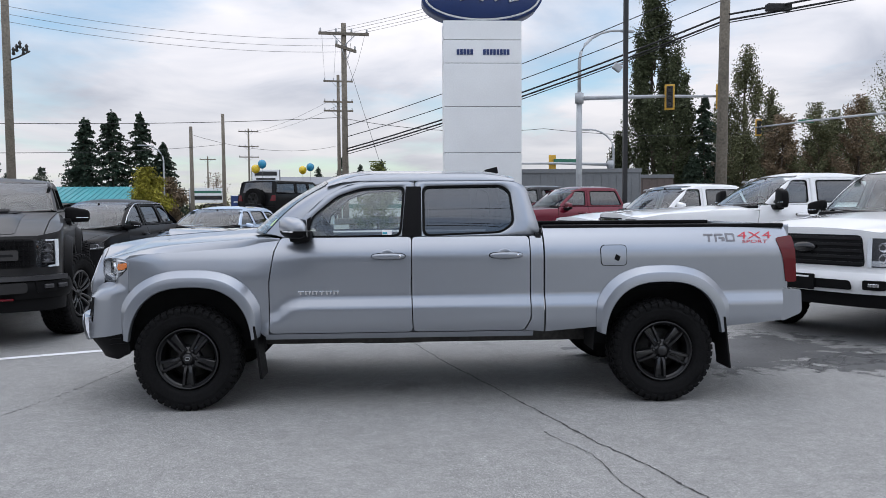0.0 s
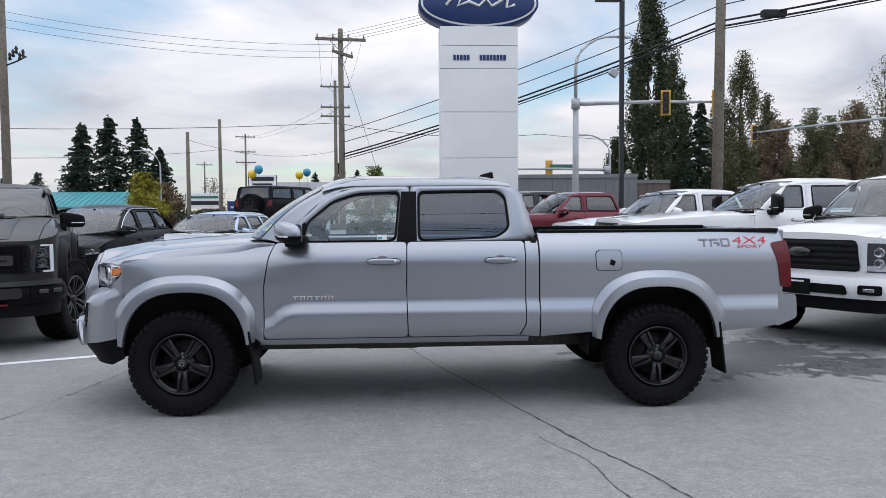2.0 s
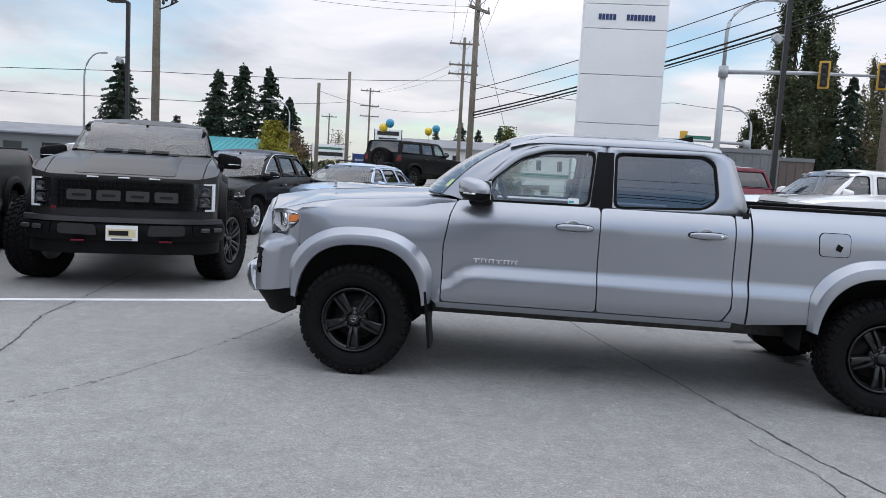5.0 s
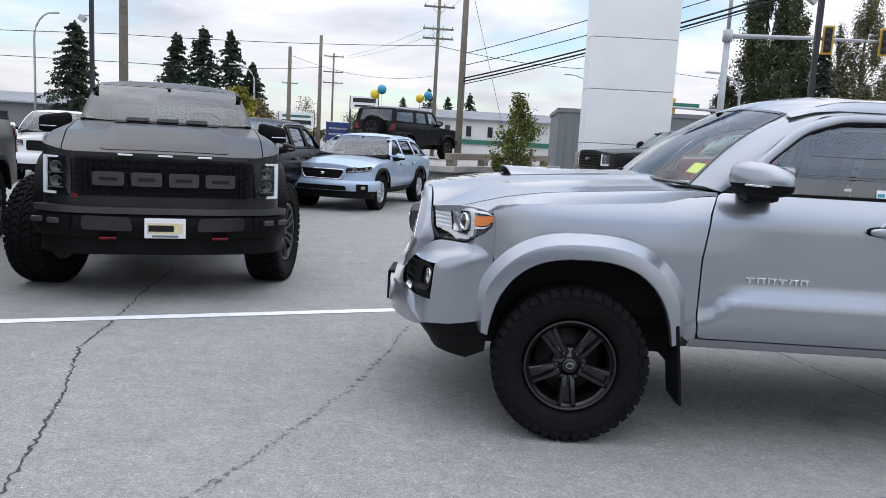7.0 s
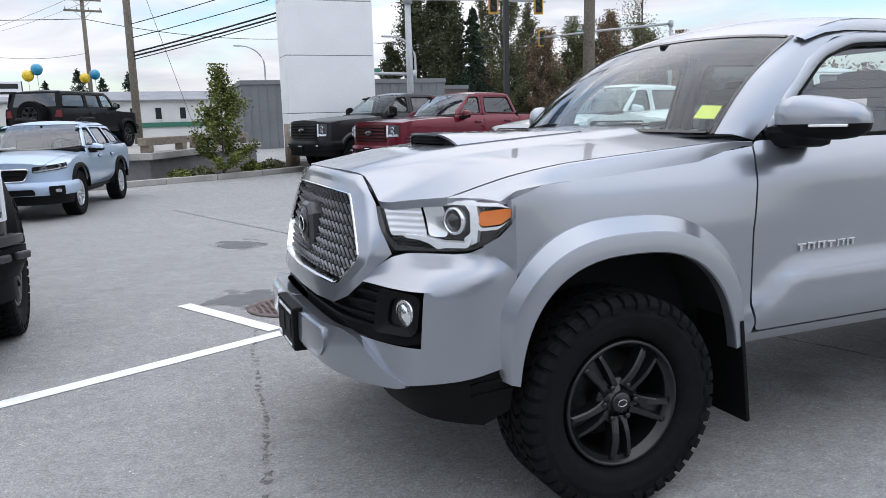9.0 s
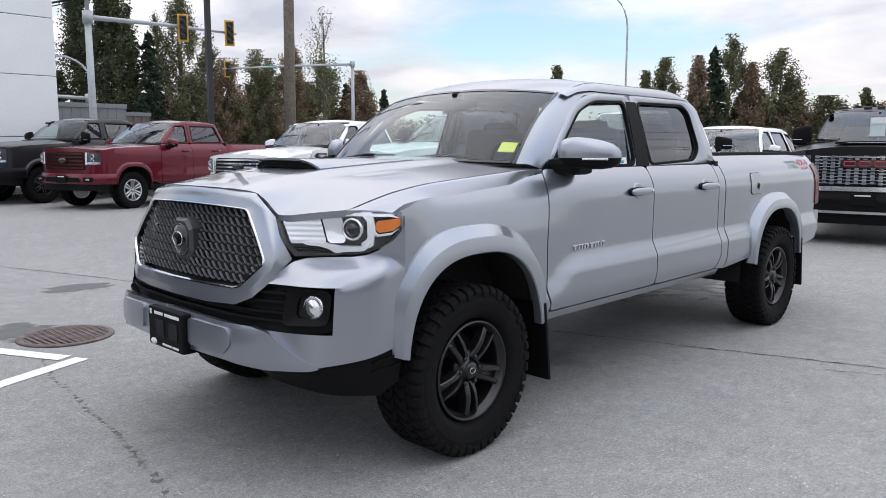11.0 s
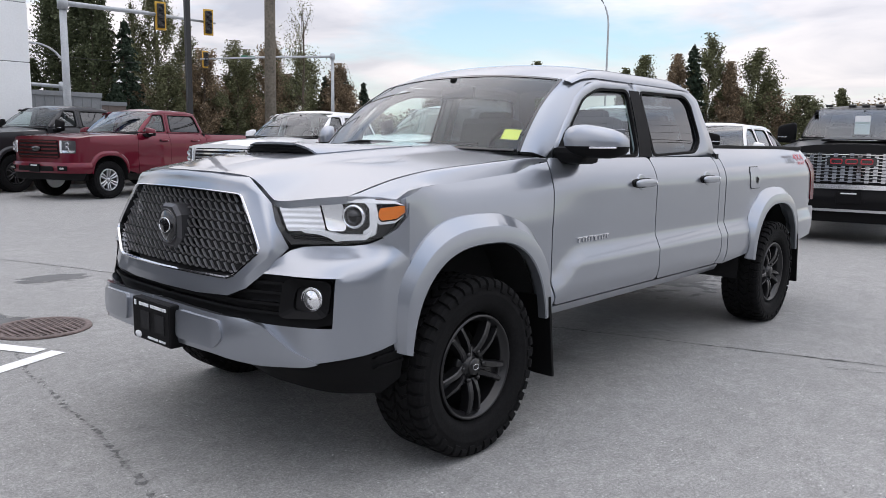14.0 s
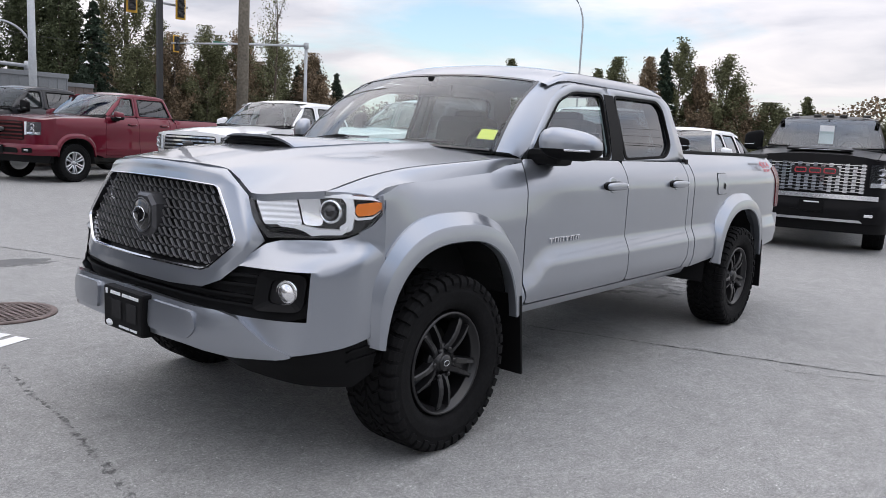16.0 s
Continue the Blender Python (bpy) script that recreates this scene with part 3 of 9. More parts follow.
    def Y(self, x, z):
        y = self.plan_w(x)
        if self.bulge:
            y += self.bulge * math.exp(-((x + 0.46) / 0.17) ** 2)
        if self.soft and z > 0.97:
            y -= 0.055 * min(1, max(0, (0.95 - x) / 0.5)) * min(1, max(0, (x + 0.42) / 0.25)) * ((z - 0.97) / 0.25) ** 1.4
        if z > self.zroll:
            y -= self.roll * ((z - self.zroll) / 0.22) ** 2
        if self.cvis and z < self.crease:
            fade = min(1, max(0, (x - 0.78 + 1.1 * (self.crease - z)) / 0.07))
            y += self.cvis * fade * min(1, (self.crease - z) / 0.085)
        if z < 0.66:
            y -= 0.045 * ((0.66 - z) / 0.14) ** 2
        return y

    def rail_z(self, x):
        return self.zr - 0.035 - self.rz - 0.03 * max(0, (self.xw + 0.3 - x) / 0.3)

    def side(self, x, z):
        return (x, -self.Y(x, z), z)

    def gy(self, x, z):
        """Half width of the cab above the belt."""
        t = (z - self.zb) / (self.zr - self.zb)
        y = lerp(self.Y(x, self.zb) - 0.015, self.Wr, max(0, t) ** 1.25)
        if self.kind == "suv" and x > self.xr:
            y -= 0.1 * ((x - self.xr) / 0.5) ** 2
        return y

    def cab(self, x, z):
        return (x, -self.gy(x, z), z)

    def nose(self, s, z, off=0.0):
        """Point of the front at arc length s from the middle, at height z."""
        q, sg = min(abs(s), self.smax - 1e-6), (1 if s >= 0 else -1)
        i = min(len(self.plan) - 2, next(i for i in range(1, len(self.plan)) if self.plan[i][0] >= q) - 1)
        a, b = self.plan[i], self.plan[i + 1]
        t = (q - a[0]) / (b[0] - a[0])
        x, y = lerp(a[1], b[1], t), lerp(a[2], b[2], t)
        tx, ty = b[1] - a[1], b[2] - a[2]
        ln = math.hypot(tx, ty)
        nx, ny = -ty / ln, tx / ln
        lean = self.rake * max(0, z - 0.95) ** 1.5
        return (x + nx * off + lean, (y + ny * off) * sg, z)

    def wind(self, u, v):
        """Windscreen: u across from -1 to 1, v from bottom to top."""
        xb = lerp(self.xc0, self.xc, abs(u) ** 2)
        zb = lerp(self.hz(self.xc0) - 0.0, self.zb + 0.03, abs(u) ** 2)
        yb = self.Y(self.xc, self.zb) - 0.045
        xt = self.xw + self.wback * u * u
        zt = self.zr - self.front_drop + 0.002 - self.wdrop * abs(u) ** 2.5
        yt = self.Wr - 0.006
        bow = math.sin(math.pi * v)
        return (lerp(xb, xt, v) - self.bow[0] * bow, u * lerp(yb, yt, v), lerp(zb, zt, v) + self.bow[1] * bow)


def tyre_mesh(r, w, knob):
    """A tyre: smooth sidewalls, zigzag tread blocks in rows, and lugs that wrap its shoulders, long and short in turn."""
    h = w / 2
    ri = r * 0.60
    rb = r - 0.6 * knob - 0.006
    n = 44 if knob > 0.0081 or r < 0.39 and knob > 0.0079 else 30
    wall = [(ri, 0.62), (ri * 1.03, 0.80), (ri * 1.06, 0.82), (ri * 1.07, 0.90), (lerp(ri, r, 0.34), 0.97), (lerp(ri, r, 0.52), 1.0), (lerp(ri, r, 0.56), 1.015), (lerp(ri, r, 0.59), 1.0)]
    # radius and lateral place: low, raised on long lugs, raised on short lugs; turn along the tread
    rows = [(q, q, q, 0.0) for q in wall]
    rows += [((r * 0.862, 0.988), (r * 0.862, 0.988), (r * 0.862, 0.988), 0.0), ((r * 0.868, 0.985), (r * 0.868, 1.035), (r * 0.868, 0.985), 0.0), ((r * 0.898, 0.982), (r * 0.898, 1.045), (r * 0.898, 0.982), 0.0),
             ((r * 0.904, 0.98), (r * 0.905, 1.045), (r * 0.904, 1.035), 0.0), ((r * 0.93, 0.965), (r * 0.93, 1.045), (r * 0.93, 1.045), 0.0), ((rb * 0.975, 0.93), (r * 0.972, 1.0), (r * 0.972, 1.0), 0.0),
             ((rb * 0.995, 0.82), (r * 0.998, 0.84), (r * 0.998, 0.84), 0.0), ((rb, 0.60), (r, 0.60), (r, 0.60), -0.12), ((rb, 0.59), (rb, 0.59), (rb, 0.59), -0.12), ((rb, 0.545), (rb, 0.545), (rb, 0.545), 0.30),
             ((rb, 0.535), (r, 0.535), (r, 0.535), 0.30), ((rb, 0.28), (r, 0.28), (r, 0.28), 0.62), ((rb, 0.05), (r, 0.05), (r, 0.05), -0.05), ((rb, 0.035), (rb, 0.035), (rb, 0.035), -0.05)]
    rows = [(*q, -1) for q in rows] + [(*q, 1) for q in rows[::-1]]
    st = 2 * math.pi / n
    bm = bmesh.new()
    rings = []
    for i in range(n):
        for c, on in ((-0.37, False), (-0.33, True), (0.33, True), (0.37, False)):
            ring = []
            for low, long_, short, turn, sg in rows:
                rr, lat = (long_ if i % 2 == 0 else short) if on else low
                a = (i + c + turn + (0.5 if sg > 0 else 0.0)) * st
                ring.append(bm.verts.new((rr * math.cos(a), sg * lat * h, rr * math.sin(a))))
            rings.append(ring)
    for A, B in zip(rings, rings[1:] + rings[:1]):
        for j in range(len(rows) - 1):
            f = bm.faces.new((A[j], A[j + 1], B[j + 1], B[j]))
            f.smooth = j < len(wall) - 1 or j > len(rows) - len(wall) - 1
    return bm


def twin_spoke_rim(r, w):
    """Barrel with a stepped lip and five broad spokes, each with a deep slot between two ribs; the outer face is towards -y."""
    bm = bmesh.new()
    h = w / 2
    revolve(bm, [(r * 0.86, h * 0.8), (r * 0.87, -h * 0.1), (r * 0.885, -h * 0.60), (r * 0.90, -h * 0.66), (r * 0.955, -h * 0.70), (r * 0.965, -h * 0.84), (r * 1.0, -h * 0.88), (r * 1.03, -h * 0.80), (r * 1.0, h * 0.8)], 60)
    for k in range(5):
        a0 = 2 * math.pi * k / 5 - math.pi / 2
        ca, sa = math.cos(a0), math.sin(a0)
        secs = []
        for t in (0.0, 0.18, 0.34, 0.55, 0.78, 0.93, 1.0):
            rr = lerp(r * 0.24, r * 0.925, t)
            hw = lerp(0.034, 0.047, t) * r / 0.223 * (1.16 if t in (0.0, 1.0) else 1)
            yf = -h * lerp(0.62, 0.78, t) - 0.014 * math.sin(math.pi * min(1, t * 1.1)) + (0.012 if t == 1.0 else 0)
            slot = 0.0 if t < 0.1 else (0.012 if t < 0.2 else 0.030)
            sw = lerp(0.05, 0.40, t)
            pts = []
            for lx, ly in ((-1.0, 0.045), (-0.93, 0.004), (-0.80, -0.002), (-sw - 0.16, -0.004), (-sw, slot), (sw, slot), (sw + 0.16, -0.004), (0.80, -0.002), (0.93, 0.004), (1.0, 0.045)):
                tx = lx * hw
                pts.append(bm.verts.new((rr * ca - tx * sa, yf + ly, rr * sa + tx * ca)))
            secs.append(pts)
        for A, B in zip(secs, secs[1:]):
            for i in range(9):
                bm.faces.new((A[i], A[i + 1], B[i + 1], B[i]))
    bmesh.ops.recalc_face_normals(bm, faces=bm.faces[:])
    return bm


def rim_mesh(r, w, spokes, split):
    """Barrel with a lip, and spokes; the outer face is towards -y."""
    bm = bmesh.new()
    h = w / 2
    prof = [(r * 0.92, h * 0.8), (r * 0.97, h * 0.8), (r * 0.93, -h * 0.2), (r * 0.94, -h * 0.72), (r * 1.0, -h * 0.86), (r * 1.02, -h * 0.80), (r * 1.04, -h * 0.66)]
    b2 = bmesh.new()
    revolve(b2, [(r * 0.86, h * 0.8)] + [(r * 0.88, -h * 0.1), (r * 0.90, -h * 0.66), (r * 0.94, -h * 0.86), (r * 1.0, -h * 0.88), (r * 1.03, -h * 0.78), (r * 1.0, h * 0.8)], 48)
    merge(bm, b2)
    for k in range(spokes):
        a0 = 2 * math.pi * k / spokes - math.pi / 2
        for sgn in ((-1, 1) if split else (0,)):
            b2 = bmesh.new()
            wi, wo = ((0.015, 0.021) if split is True else (0.017, 0.0165)) if split else (0.034, 0.024)
            wi, wo = wi * r / 0.22, wo * r / 0.22
            ca, sa = math.cos(a0), math.sin(a0)
            offi, offo = sgn * (0.018 if split is True else 0.019) * r / 0.22, sgn * (0.033 if split is True else 0.0245) * r / 0.22
            secs = []
            for t in (0, 0.35, 0.7, 1):
                rr = lerp(r * (0.22 if split != 2 or split is True else 0.3), r * 0.95, t)
                of, hw = lerp(offi, offo, t), lerp(wi, wo, t)
                yf = -h * lerp(0.60, 0.84, t) - 0.012 * math.sin(math.pi * t)
                pts = []
                for lx, ly in ((-hw, 0.03), (-hw * 0.75, -0.002), (0, -0.008 if split else -0.012), (hw * 0.75, -0.002), (hw, 0.03)):
                    tx = of + lx
                    pts.append(b2.verts.new((rr * ca - tx * sa, yf + ly, rr * sa + tx * ca)))
                secs.append(pts)
            for A, B in zip(secs, secs[1:]):
                for i in range(4):
                    b2.faces.new((A[i], A[i + 1], B[i + 1], B[i]))
            bmesh.ops.recalc_face_normals(b2, faces=b2.faces[:])
            for f in b2.faces:
                if f.calc_center_median().y < -h * 0.5 and f.normal.y > 0.3:
                    f.normal_flip()
            merge(bm, b2)
        if split == 2:
            # web between the two ribs of a spoke
            b2 = bmesh.new()
            ca, sa = math.cos(a0), math.sin(a0)
            q = [b2.verts.new((rr * ca - tx * sa, yy, rr * sa + tx * ca)) for rr, tx, yy in ((r * 0.3, -0.02, -h * 0.50), (r * 0.3, 0.02, -h * 0.50), (r * 0.93, 0.026, -h * 0.66), (r * 0.93, -0.026, -h * 0.66))]
            f = b2.faces.new(q)
            if f.normal.y > 0:
                f.normal_flip()
            merge(bm, b2)
    return bm


def cap_mesh(r, w, big=False):
    bm = bmesh.new()
    h = w / 2
    if big:
        revolve(bm, [(0.0, -h * 0.80), (r * 0.15, -h * 0.80), (r * 0.175, -h * 0.74), (r * 0.18, -h * 0.62), (r * 0.36, -h * 0.60), (r * 0.40, -h * 0.50), (r * 0.40, -h * 0.1)], 28)
        for k in range(6):
            a = 2 * math.pi * k / 6
            revolve(bm, [(0.0, -h * 0.74), (0.008, -h * 0.74), (0.0115, -h * 0.70), (0.0115, -h * 0.55)], 6, "y", (math.cos(a) * r * 0.29, 0, math.sin(a) * r * 0.29))
        return bm
    revolve(bm, [(0.0, -h * 0.78), (r * 0.13, -h * 0.78), (r * 0.16, -h * 0.72), (r * 0.17, -h * 0.55), (r * 0.26, -h * 0.55), (r * 0.28, -h * 0.45), (r * 0.28, -h * 0.1)], 28)
    for k in range(6):
        a = 2 * math.pi * k / 6
        revolve(bm, [(0.0, -h * 0.66), (0.009, -h * 0.66), (0.012, -h * 0.62), (0.012, -h * 0.45)], 6, "y", (math.cos(a) * r * 0.285, 0, math.sin(a) * r * 0.285))
    return bm


def wheel_set(root, S, rim_mat, spokes=6, split=True, knob=0.012, rim_r=0.0, tyre_label="", steer=0):
    rr = rim_r or S.rt * 0.575
    for k, (x, sg) in enumerate(((0, -1), (S.wb, -1), (0, 1), (S.wb, 1))):
        hub = new("wheel")
        hub.parent = root
        m = pose(x, sg * S.track, S.rt, 0, 0, steer if x == 0 else 0) @ pose(0, 0, 0, 0, (0, 4, 17, 31)[k], 0)
        if sg > 0:
            m = m @ pose(0, 0, 0, 0, 0, 180)
        hub.matrix_basis = m
        if k == 0:
            t0 = part("tyre", tyre_mesh(S.rt, S.rw, knob), RUBBER, hub, tyre_label)
            r0 = part("rim", twin_spoke_rim(rr, S.rw) if split == 2 else rim_mesh(rr, S.rw, spokes, split), rim_mat, hub)
            b = bmesh.new()
            revolve(b, [(0.0, 0.03), (rr * 0.72, 0.03), (rr * 0.72, 0.045), (0.0, 0.045)], 32)
            d0 = part("brake_disc", b, STEEL, hub)
            c0 = part("hub_cap", cap_mesh(rr, S.rw, split == 2), rim_mat, hub)
            if split == 2:
                b = bmesh.new()
                tube(b, [(0.012 * math.cos(2 * math.pi * i / 20) * 1.5, -S.rw * 0.402, 0.012 * math.sin(2 * math.pi * i / 20)) for i in range(21)], 0.0018, 5)
                part("cap_emblem", b, ALLOY, c0)
            # added near-black disc: the shade between the spokes is put into its colour
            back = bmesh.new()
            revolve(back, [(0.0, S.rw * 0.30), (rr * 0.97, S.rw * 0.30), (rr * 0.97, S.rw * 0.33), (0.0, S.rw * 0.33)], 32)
            k0 = part("dark_back_disc", back, DARK, hub)
        else:
            for nm, o in (("tyre", t0), ("rim", r0), ("brake_disc", d0), ("hub_cap", c0), ("dark_back_disc", k0)):
                share(nm, o, hub)


def both(name, root, mat, make, label="", thickless=False):
    """The part on the near side and its mirror image."""
    a = part(name, make(False), mat, root, label)
    b = part(name, make(True), mat, root, label)
    return a, b


def hidden_core(root, S, top=True):
    """Near-black fillers that paint in the shade behind panel joints; wheel housings and underbody."""
    bm = bmesh.new()
    W = S.W - 0.10
    z0 = S.zs - 0.02
    zt = min(S.hz(0) - 0.08, S.zb - 0.1)
    # near-black block fills the engine bay, so the gaps show dark
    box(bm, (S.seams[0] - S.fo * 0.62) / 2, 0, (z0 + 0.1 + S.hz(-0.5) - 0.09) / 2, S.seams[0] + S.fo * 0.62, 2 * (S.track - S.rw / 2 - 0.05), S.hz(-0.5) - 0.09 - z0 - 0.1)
    ob = part("bay_filler", bm, DARK, root)
    bm = bmesh.new()
    # floor of the cab and bed, side members
    xe = S.xcab if S.kind == "pickup" else S.xe - 0.12
    box(bm, (S.seams[0] + xe) / 2 - 0.02, 0, z0 + 0.06, xe - S.seams[0] - 0.1, 2 * W - 0.04, 0.1)
    part("cab_floor", bm, DARK, root)
    bm = bmesh.new()
    for sg in (-1, 1):
        box(bm, (S.xe - 0.35 - S.fo) / 2, sg * 0.42, S.zs - 0.06, S.xe - 0.35 + S.fo - 0.5, 0.09, 0.12, bev=0.01)
    for x in (0, S.wb):
        tube(bm, [(x, -S.track + 0.1, S.rt), (x, S.track - 0.1, S.rt)], 0.055)
    for x in (0.9, 1.7, 2.5):
        box(bm, x, 0, S.zs - 0.07, 0.1, 0.9, 0.09, bev=0.01)
    box(bm, 1.5, 0.1, S.zs - 0.12, 0.55, 0.35, 0.16, bev=0.03)
    tube(bm, [(0.7, 0.25, S.zs - 0.16), (2.2, 0.28, S.zs - 0.16), (3.0, 0.5, S.zs - 0.1)], 0.045)
    revolve(bm, [(0.0, -0.14), (0.12, -0.1), (0.14, 0), (0.12, 0.1), (0.0, 0.14)], 16, "y", (S.wb, 0, S.rt))
    part("chassis_frame", bm, STEEL, root)
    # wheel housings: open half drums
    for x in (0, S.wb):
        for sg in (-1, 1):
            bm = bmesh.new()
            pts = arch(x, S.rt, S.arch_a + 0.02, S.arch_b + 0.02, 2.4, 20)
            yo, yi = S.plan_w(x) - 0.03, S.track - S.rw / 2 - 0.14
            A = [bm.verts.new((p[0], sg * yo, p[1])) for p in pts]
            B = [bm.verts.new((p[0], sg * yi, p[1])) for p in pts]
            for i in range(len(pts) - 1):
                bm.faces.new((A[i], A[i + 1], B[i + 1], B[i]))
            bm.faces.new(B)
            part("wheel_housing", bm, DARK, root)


def side_panels(root, S, mat, names=("front_fender", "front_door", "rear_door", "bed_side")):
    """Fender, doors with window frames and glass, and bed or quarter panel, on both sides."""
    x1, x2, x3 = S.seams
    g = 0.004
    st = (S.step * 1.3, S.step * 0.45) if S.step < 0.06 else S.step
    af = arch(0.03, S.rt, S.arch_a, S.arch_b)
    ar = arch(S.wb, S.rt, S.arch_a, S.arch_b)
    zs = S.zs

    ftop = S.ftop

    # fender: down the door seam, along the arch, up to the lamp, back along the bonnet
    xf = S.fender_x
    lo = [p for p in af if p[1] > zs]
    lo = [p for p in lo if p[0] > xf + 0.03 or p[1] > 0.8]
    fender = [(x1 - g + 0.075, S.zb - 0.004), (x1 - g + 0.035, S.zb - 0.1), (x1 - g, S.zb - 0.32), (x1 - g, zs)] + lo[::-1]
    fender = [p for p in fender if p[0] > xf]
    fender += [(xf, S.fender_z0), (xf, ftop(xf) - 0.02)]
    k = 8
    fender += [(lerp(xf, x1 + 0.07, i / k), min(ftop(lerp(xf, x1 + 0.07, i / k)), S.zb + 0.06)) for i in range(1, k + 1)]
    fen = both("front_fender", root, mat, lambda m: panel(fender, S.side, st, 0.03, mirror=m))

    # top of the fender, between the bonnet seam and the flank
    def top_fn(x, t):
        ys = S.hseam(x) + 0.009
        yo = S.Y(x, ftop(x)) if x > xf else S.plan_w(x) - 0.004
        if S.front:
            yo = min(S.Y(x, ftop(x)), curve_at([(p[1], p[0]) for p in S.front], x)) if x < xf + 0.03 else S.Y(x, ftop(x))
        y = lerp(min(ys, yo), yo, t)
        z = S.ztop(x, y)
        if x > xf:
            z = lerp(z, ftop(x), t ** (2.2 if S.soft else 3))
        return (x, -y, z)

    xa = S.x0 - S.D * (1 - min(0.999, (S.hseam(-S.fo * 0.8) + 0.02) / S.W) ** S.n) ** (1 / S.n)
    if S.front:
        xa = -0.58
    tp = [(xa, 0), (x1 + 0.07, 0), (x1 + 0.07, 1), (xa, 1)]
    for m in (False, True):
        part("fender_top", panel(tp, top_fn, (S.step, 0.1), 0.02, (0, 0, 1), mirror=m), mat, fen[m])
    doors = {}
    for nm, a, b in (("front_door", x1 + g, x2 - g), ("rear_door", x2 + g, x3 - g)):
        low = zs + 0.045
        if nm == "front_door":
            poly = [(a, low), (b + 0.01, low), (b, 0.9), (b + 0.005, S.zb), (a + 0.075, S.zb), (a + 0.035, S.zb - 0.1), (a, S.zb - 0.32)]
        else:
            cut = [p for p in ar if p[0] < b - 0.02 and p[1] > low]
            bot = [(b - 0.05, low), (b, low + 0.09)] if not cut else [(cut[0][0] - 0.02, low)] + [(p[0] - 0.02, p[1] + 0.0) for p in cut]
            poly = [(a + 0.01, low)] + bot + [(b, max(1.0, bot[-1][1] + 0.05)), (b, S.zb), (a + 0.005, S.zb), (a, 0.9)]
        poly = rounded(poly, 0.03, 3)
        doors[nm] = both(nm, root, mat, lambda m: panel(poly, S.side, st, 0.03, mirror=m))
    # sill
    sill = [(x1 - 0.03, zs - 0.005), (x1 - 0.03, zs + 0.037), (x3 + 0.02, zs + 0.037), (x3 + 0.02, zs - 0.005)]
    both("sill", root, S.sill_mat or mat, lambda m: panel(sill, S.side, st, 0.06, mirror=m))
    # window frames: a ring round each pane
    gl = {}
    for i, (nm, win, outer) in enumerate(S.windows):
        wr = rounded(win, 0.05, 3)

        def ring(m, wr=wr, outer=outer):
            bm = bmesh.new()
            n = len(wr)
            cx, cz = sum(p[0] for p in wr) / n, sum(p[1] for p in wr) / n
            rim = [outline_hit(outer, (cx, cz), p) for p in wr]
            rows = []
            sg = 1 if m else -1
            for t, dep in ((0, 0.035), (0, 0.004), (0.06, 0.0), (0.5, 0), (1, 0), (1, 0.03)):
                row = []
                for p, q in zip(wr, rim):
                    x, z = lerp(p[0], q[0], t), lerp(p[1], q[1], t)
                    row.append(bm.verts.new((x, sg * (S.gy(x, z) - dep), z)))
                rows.append(row)
            for A, B in zip(rows, rows[1:]):
                for j in range(n):
                    f = bm.faces.new((A[j], A[(j + 1) % n], B[(j + 1) % n], B[j]) if m else (A[j], B[j], B[(j + 1) % n], A[(j + 1) % n]))
                    f.smooth = True
            return bm

        door = doors.get(nm, (root, root))
        for m in (False, True):
            part("window_frame", ring(m), S.frame_mats[i] or mat, door[m])
            pane = part("window_pane", panel(wr, lambda x, z: (x, -(S.gy(x, z) - 0.02), z), 0.12, 0.0, mirror=m), S.glass_mats[i], door[m])
            pane.visible_shadow = False
            seal = bmesh.new()
            sg = 1 if m else -1
            n = len(wr)
            cx, cz = sum(p[0] for p in wr) / n, sum(p[1] for p in wr) / n
            prev = []
            for t, dep in ((0.0, 0.002), (0.0, -0.002), (0.05, -0.002), (0.055, 0.018)):
                prev.append([seal.verts.new((lerp(p[0], cx, t * 0.8), sg * (S.gy(p[0], p[1]) - dep), lerp(p[1], cz, t * 1.4))) for p in wr])
            for A, B in zip(prev, prev[1:]):
                for j in range(n):
                    seal.faces.new((A[j], A[(j + 1) % n], B[(j + 1) % n], B[j]))
            bmesh.ops.recalc_face_normals(seal, faces=seal.faces[:])
            part("window_seal", seal, PLASTIC, door[m])
    # rear flank
    lo = [p for p in ar if p[1] > zs + 0.02]
    if S.kind == "pickup":
        xb = S.xcab + 0.012
        poly = [(xb, zs + 0.03)] + [p for p in lo if p[0] > xb] + [(lo[-1][0] + 0.01, zs + 0.05), (S.xe - 0.16, zs + 0.09), (S.xe - 0.13, 0.85), (S.xe - 0.07, S.zt - 0.28), (S.xe - 0.07, S.zt), (xb, S.zt)]
        both("bed_side", root, mat, lambda m: panel(poly, S.side, st, 0.04, mirror=m))
        corner = [(x3 - 0.045 + g, zs + 0.045), (S.xcab, zs + 0.03), (S.xcab, S.zb), (x3 + g, S.zb), (x3 + g, zs + 0.13)]
        if lo[0][0] > x3:
            both("cab_corner", root, mat, lambda m: panel(corner, S.side, st, 0.03, mirror=m))
        else:
            corner = [(x3 + g, 1.02), (S.xcab, 1.02), (S.xcab, S.zb), (x3 + g, S.zb)]
            both("cab_corner", root, mat, lambda m: panel(corner, S.side, st, 0.03, mirror=m))
    else:
        xq = S.xe - 0.06
        poly = [p for p in lo if p[0] > x3 + 0.02]
        poly = [(x3 + g, poly[0][1] + 0.06)] + poly + [(lo[-1][0] + 0.01, zs + 0.06), (xq, zs + 0.08), (xq + 0.03, 0.9), (xq - 0.01, S.zb), (x3 + g, S.zb)]
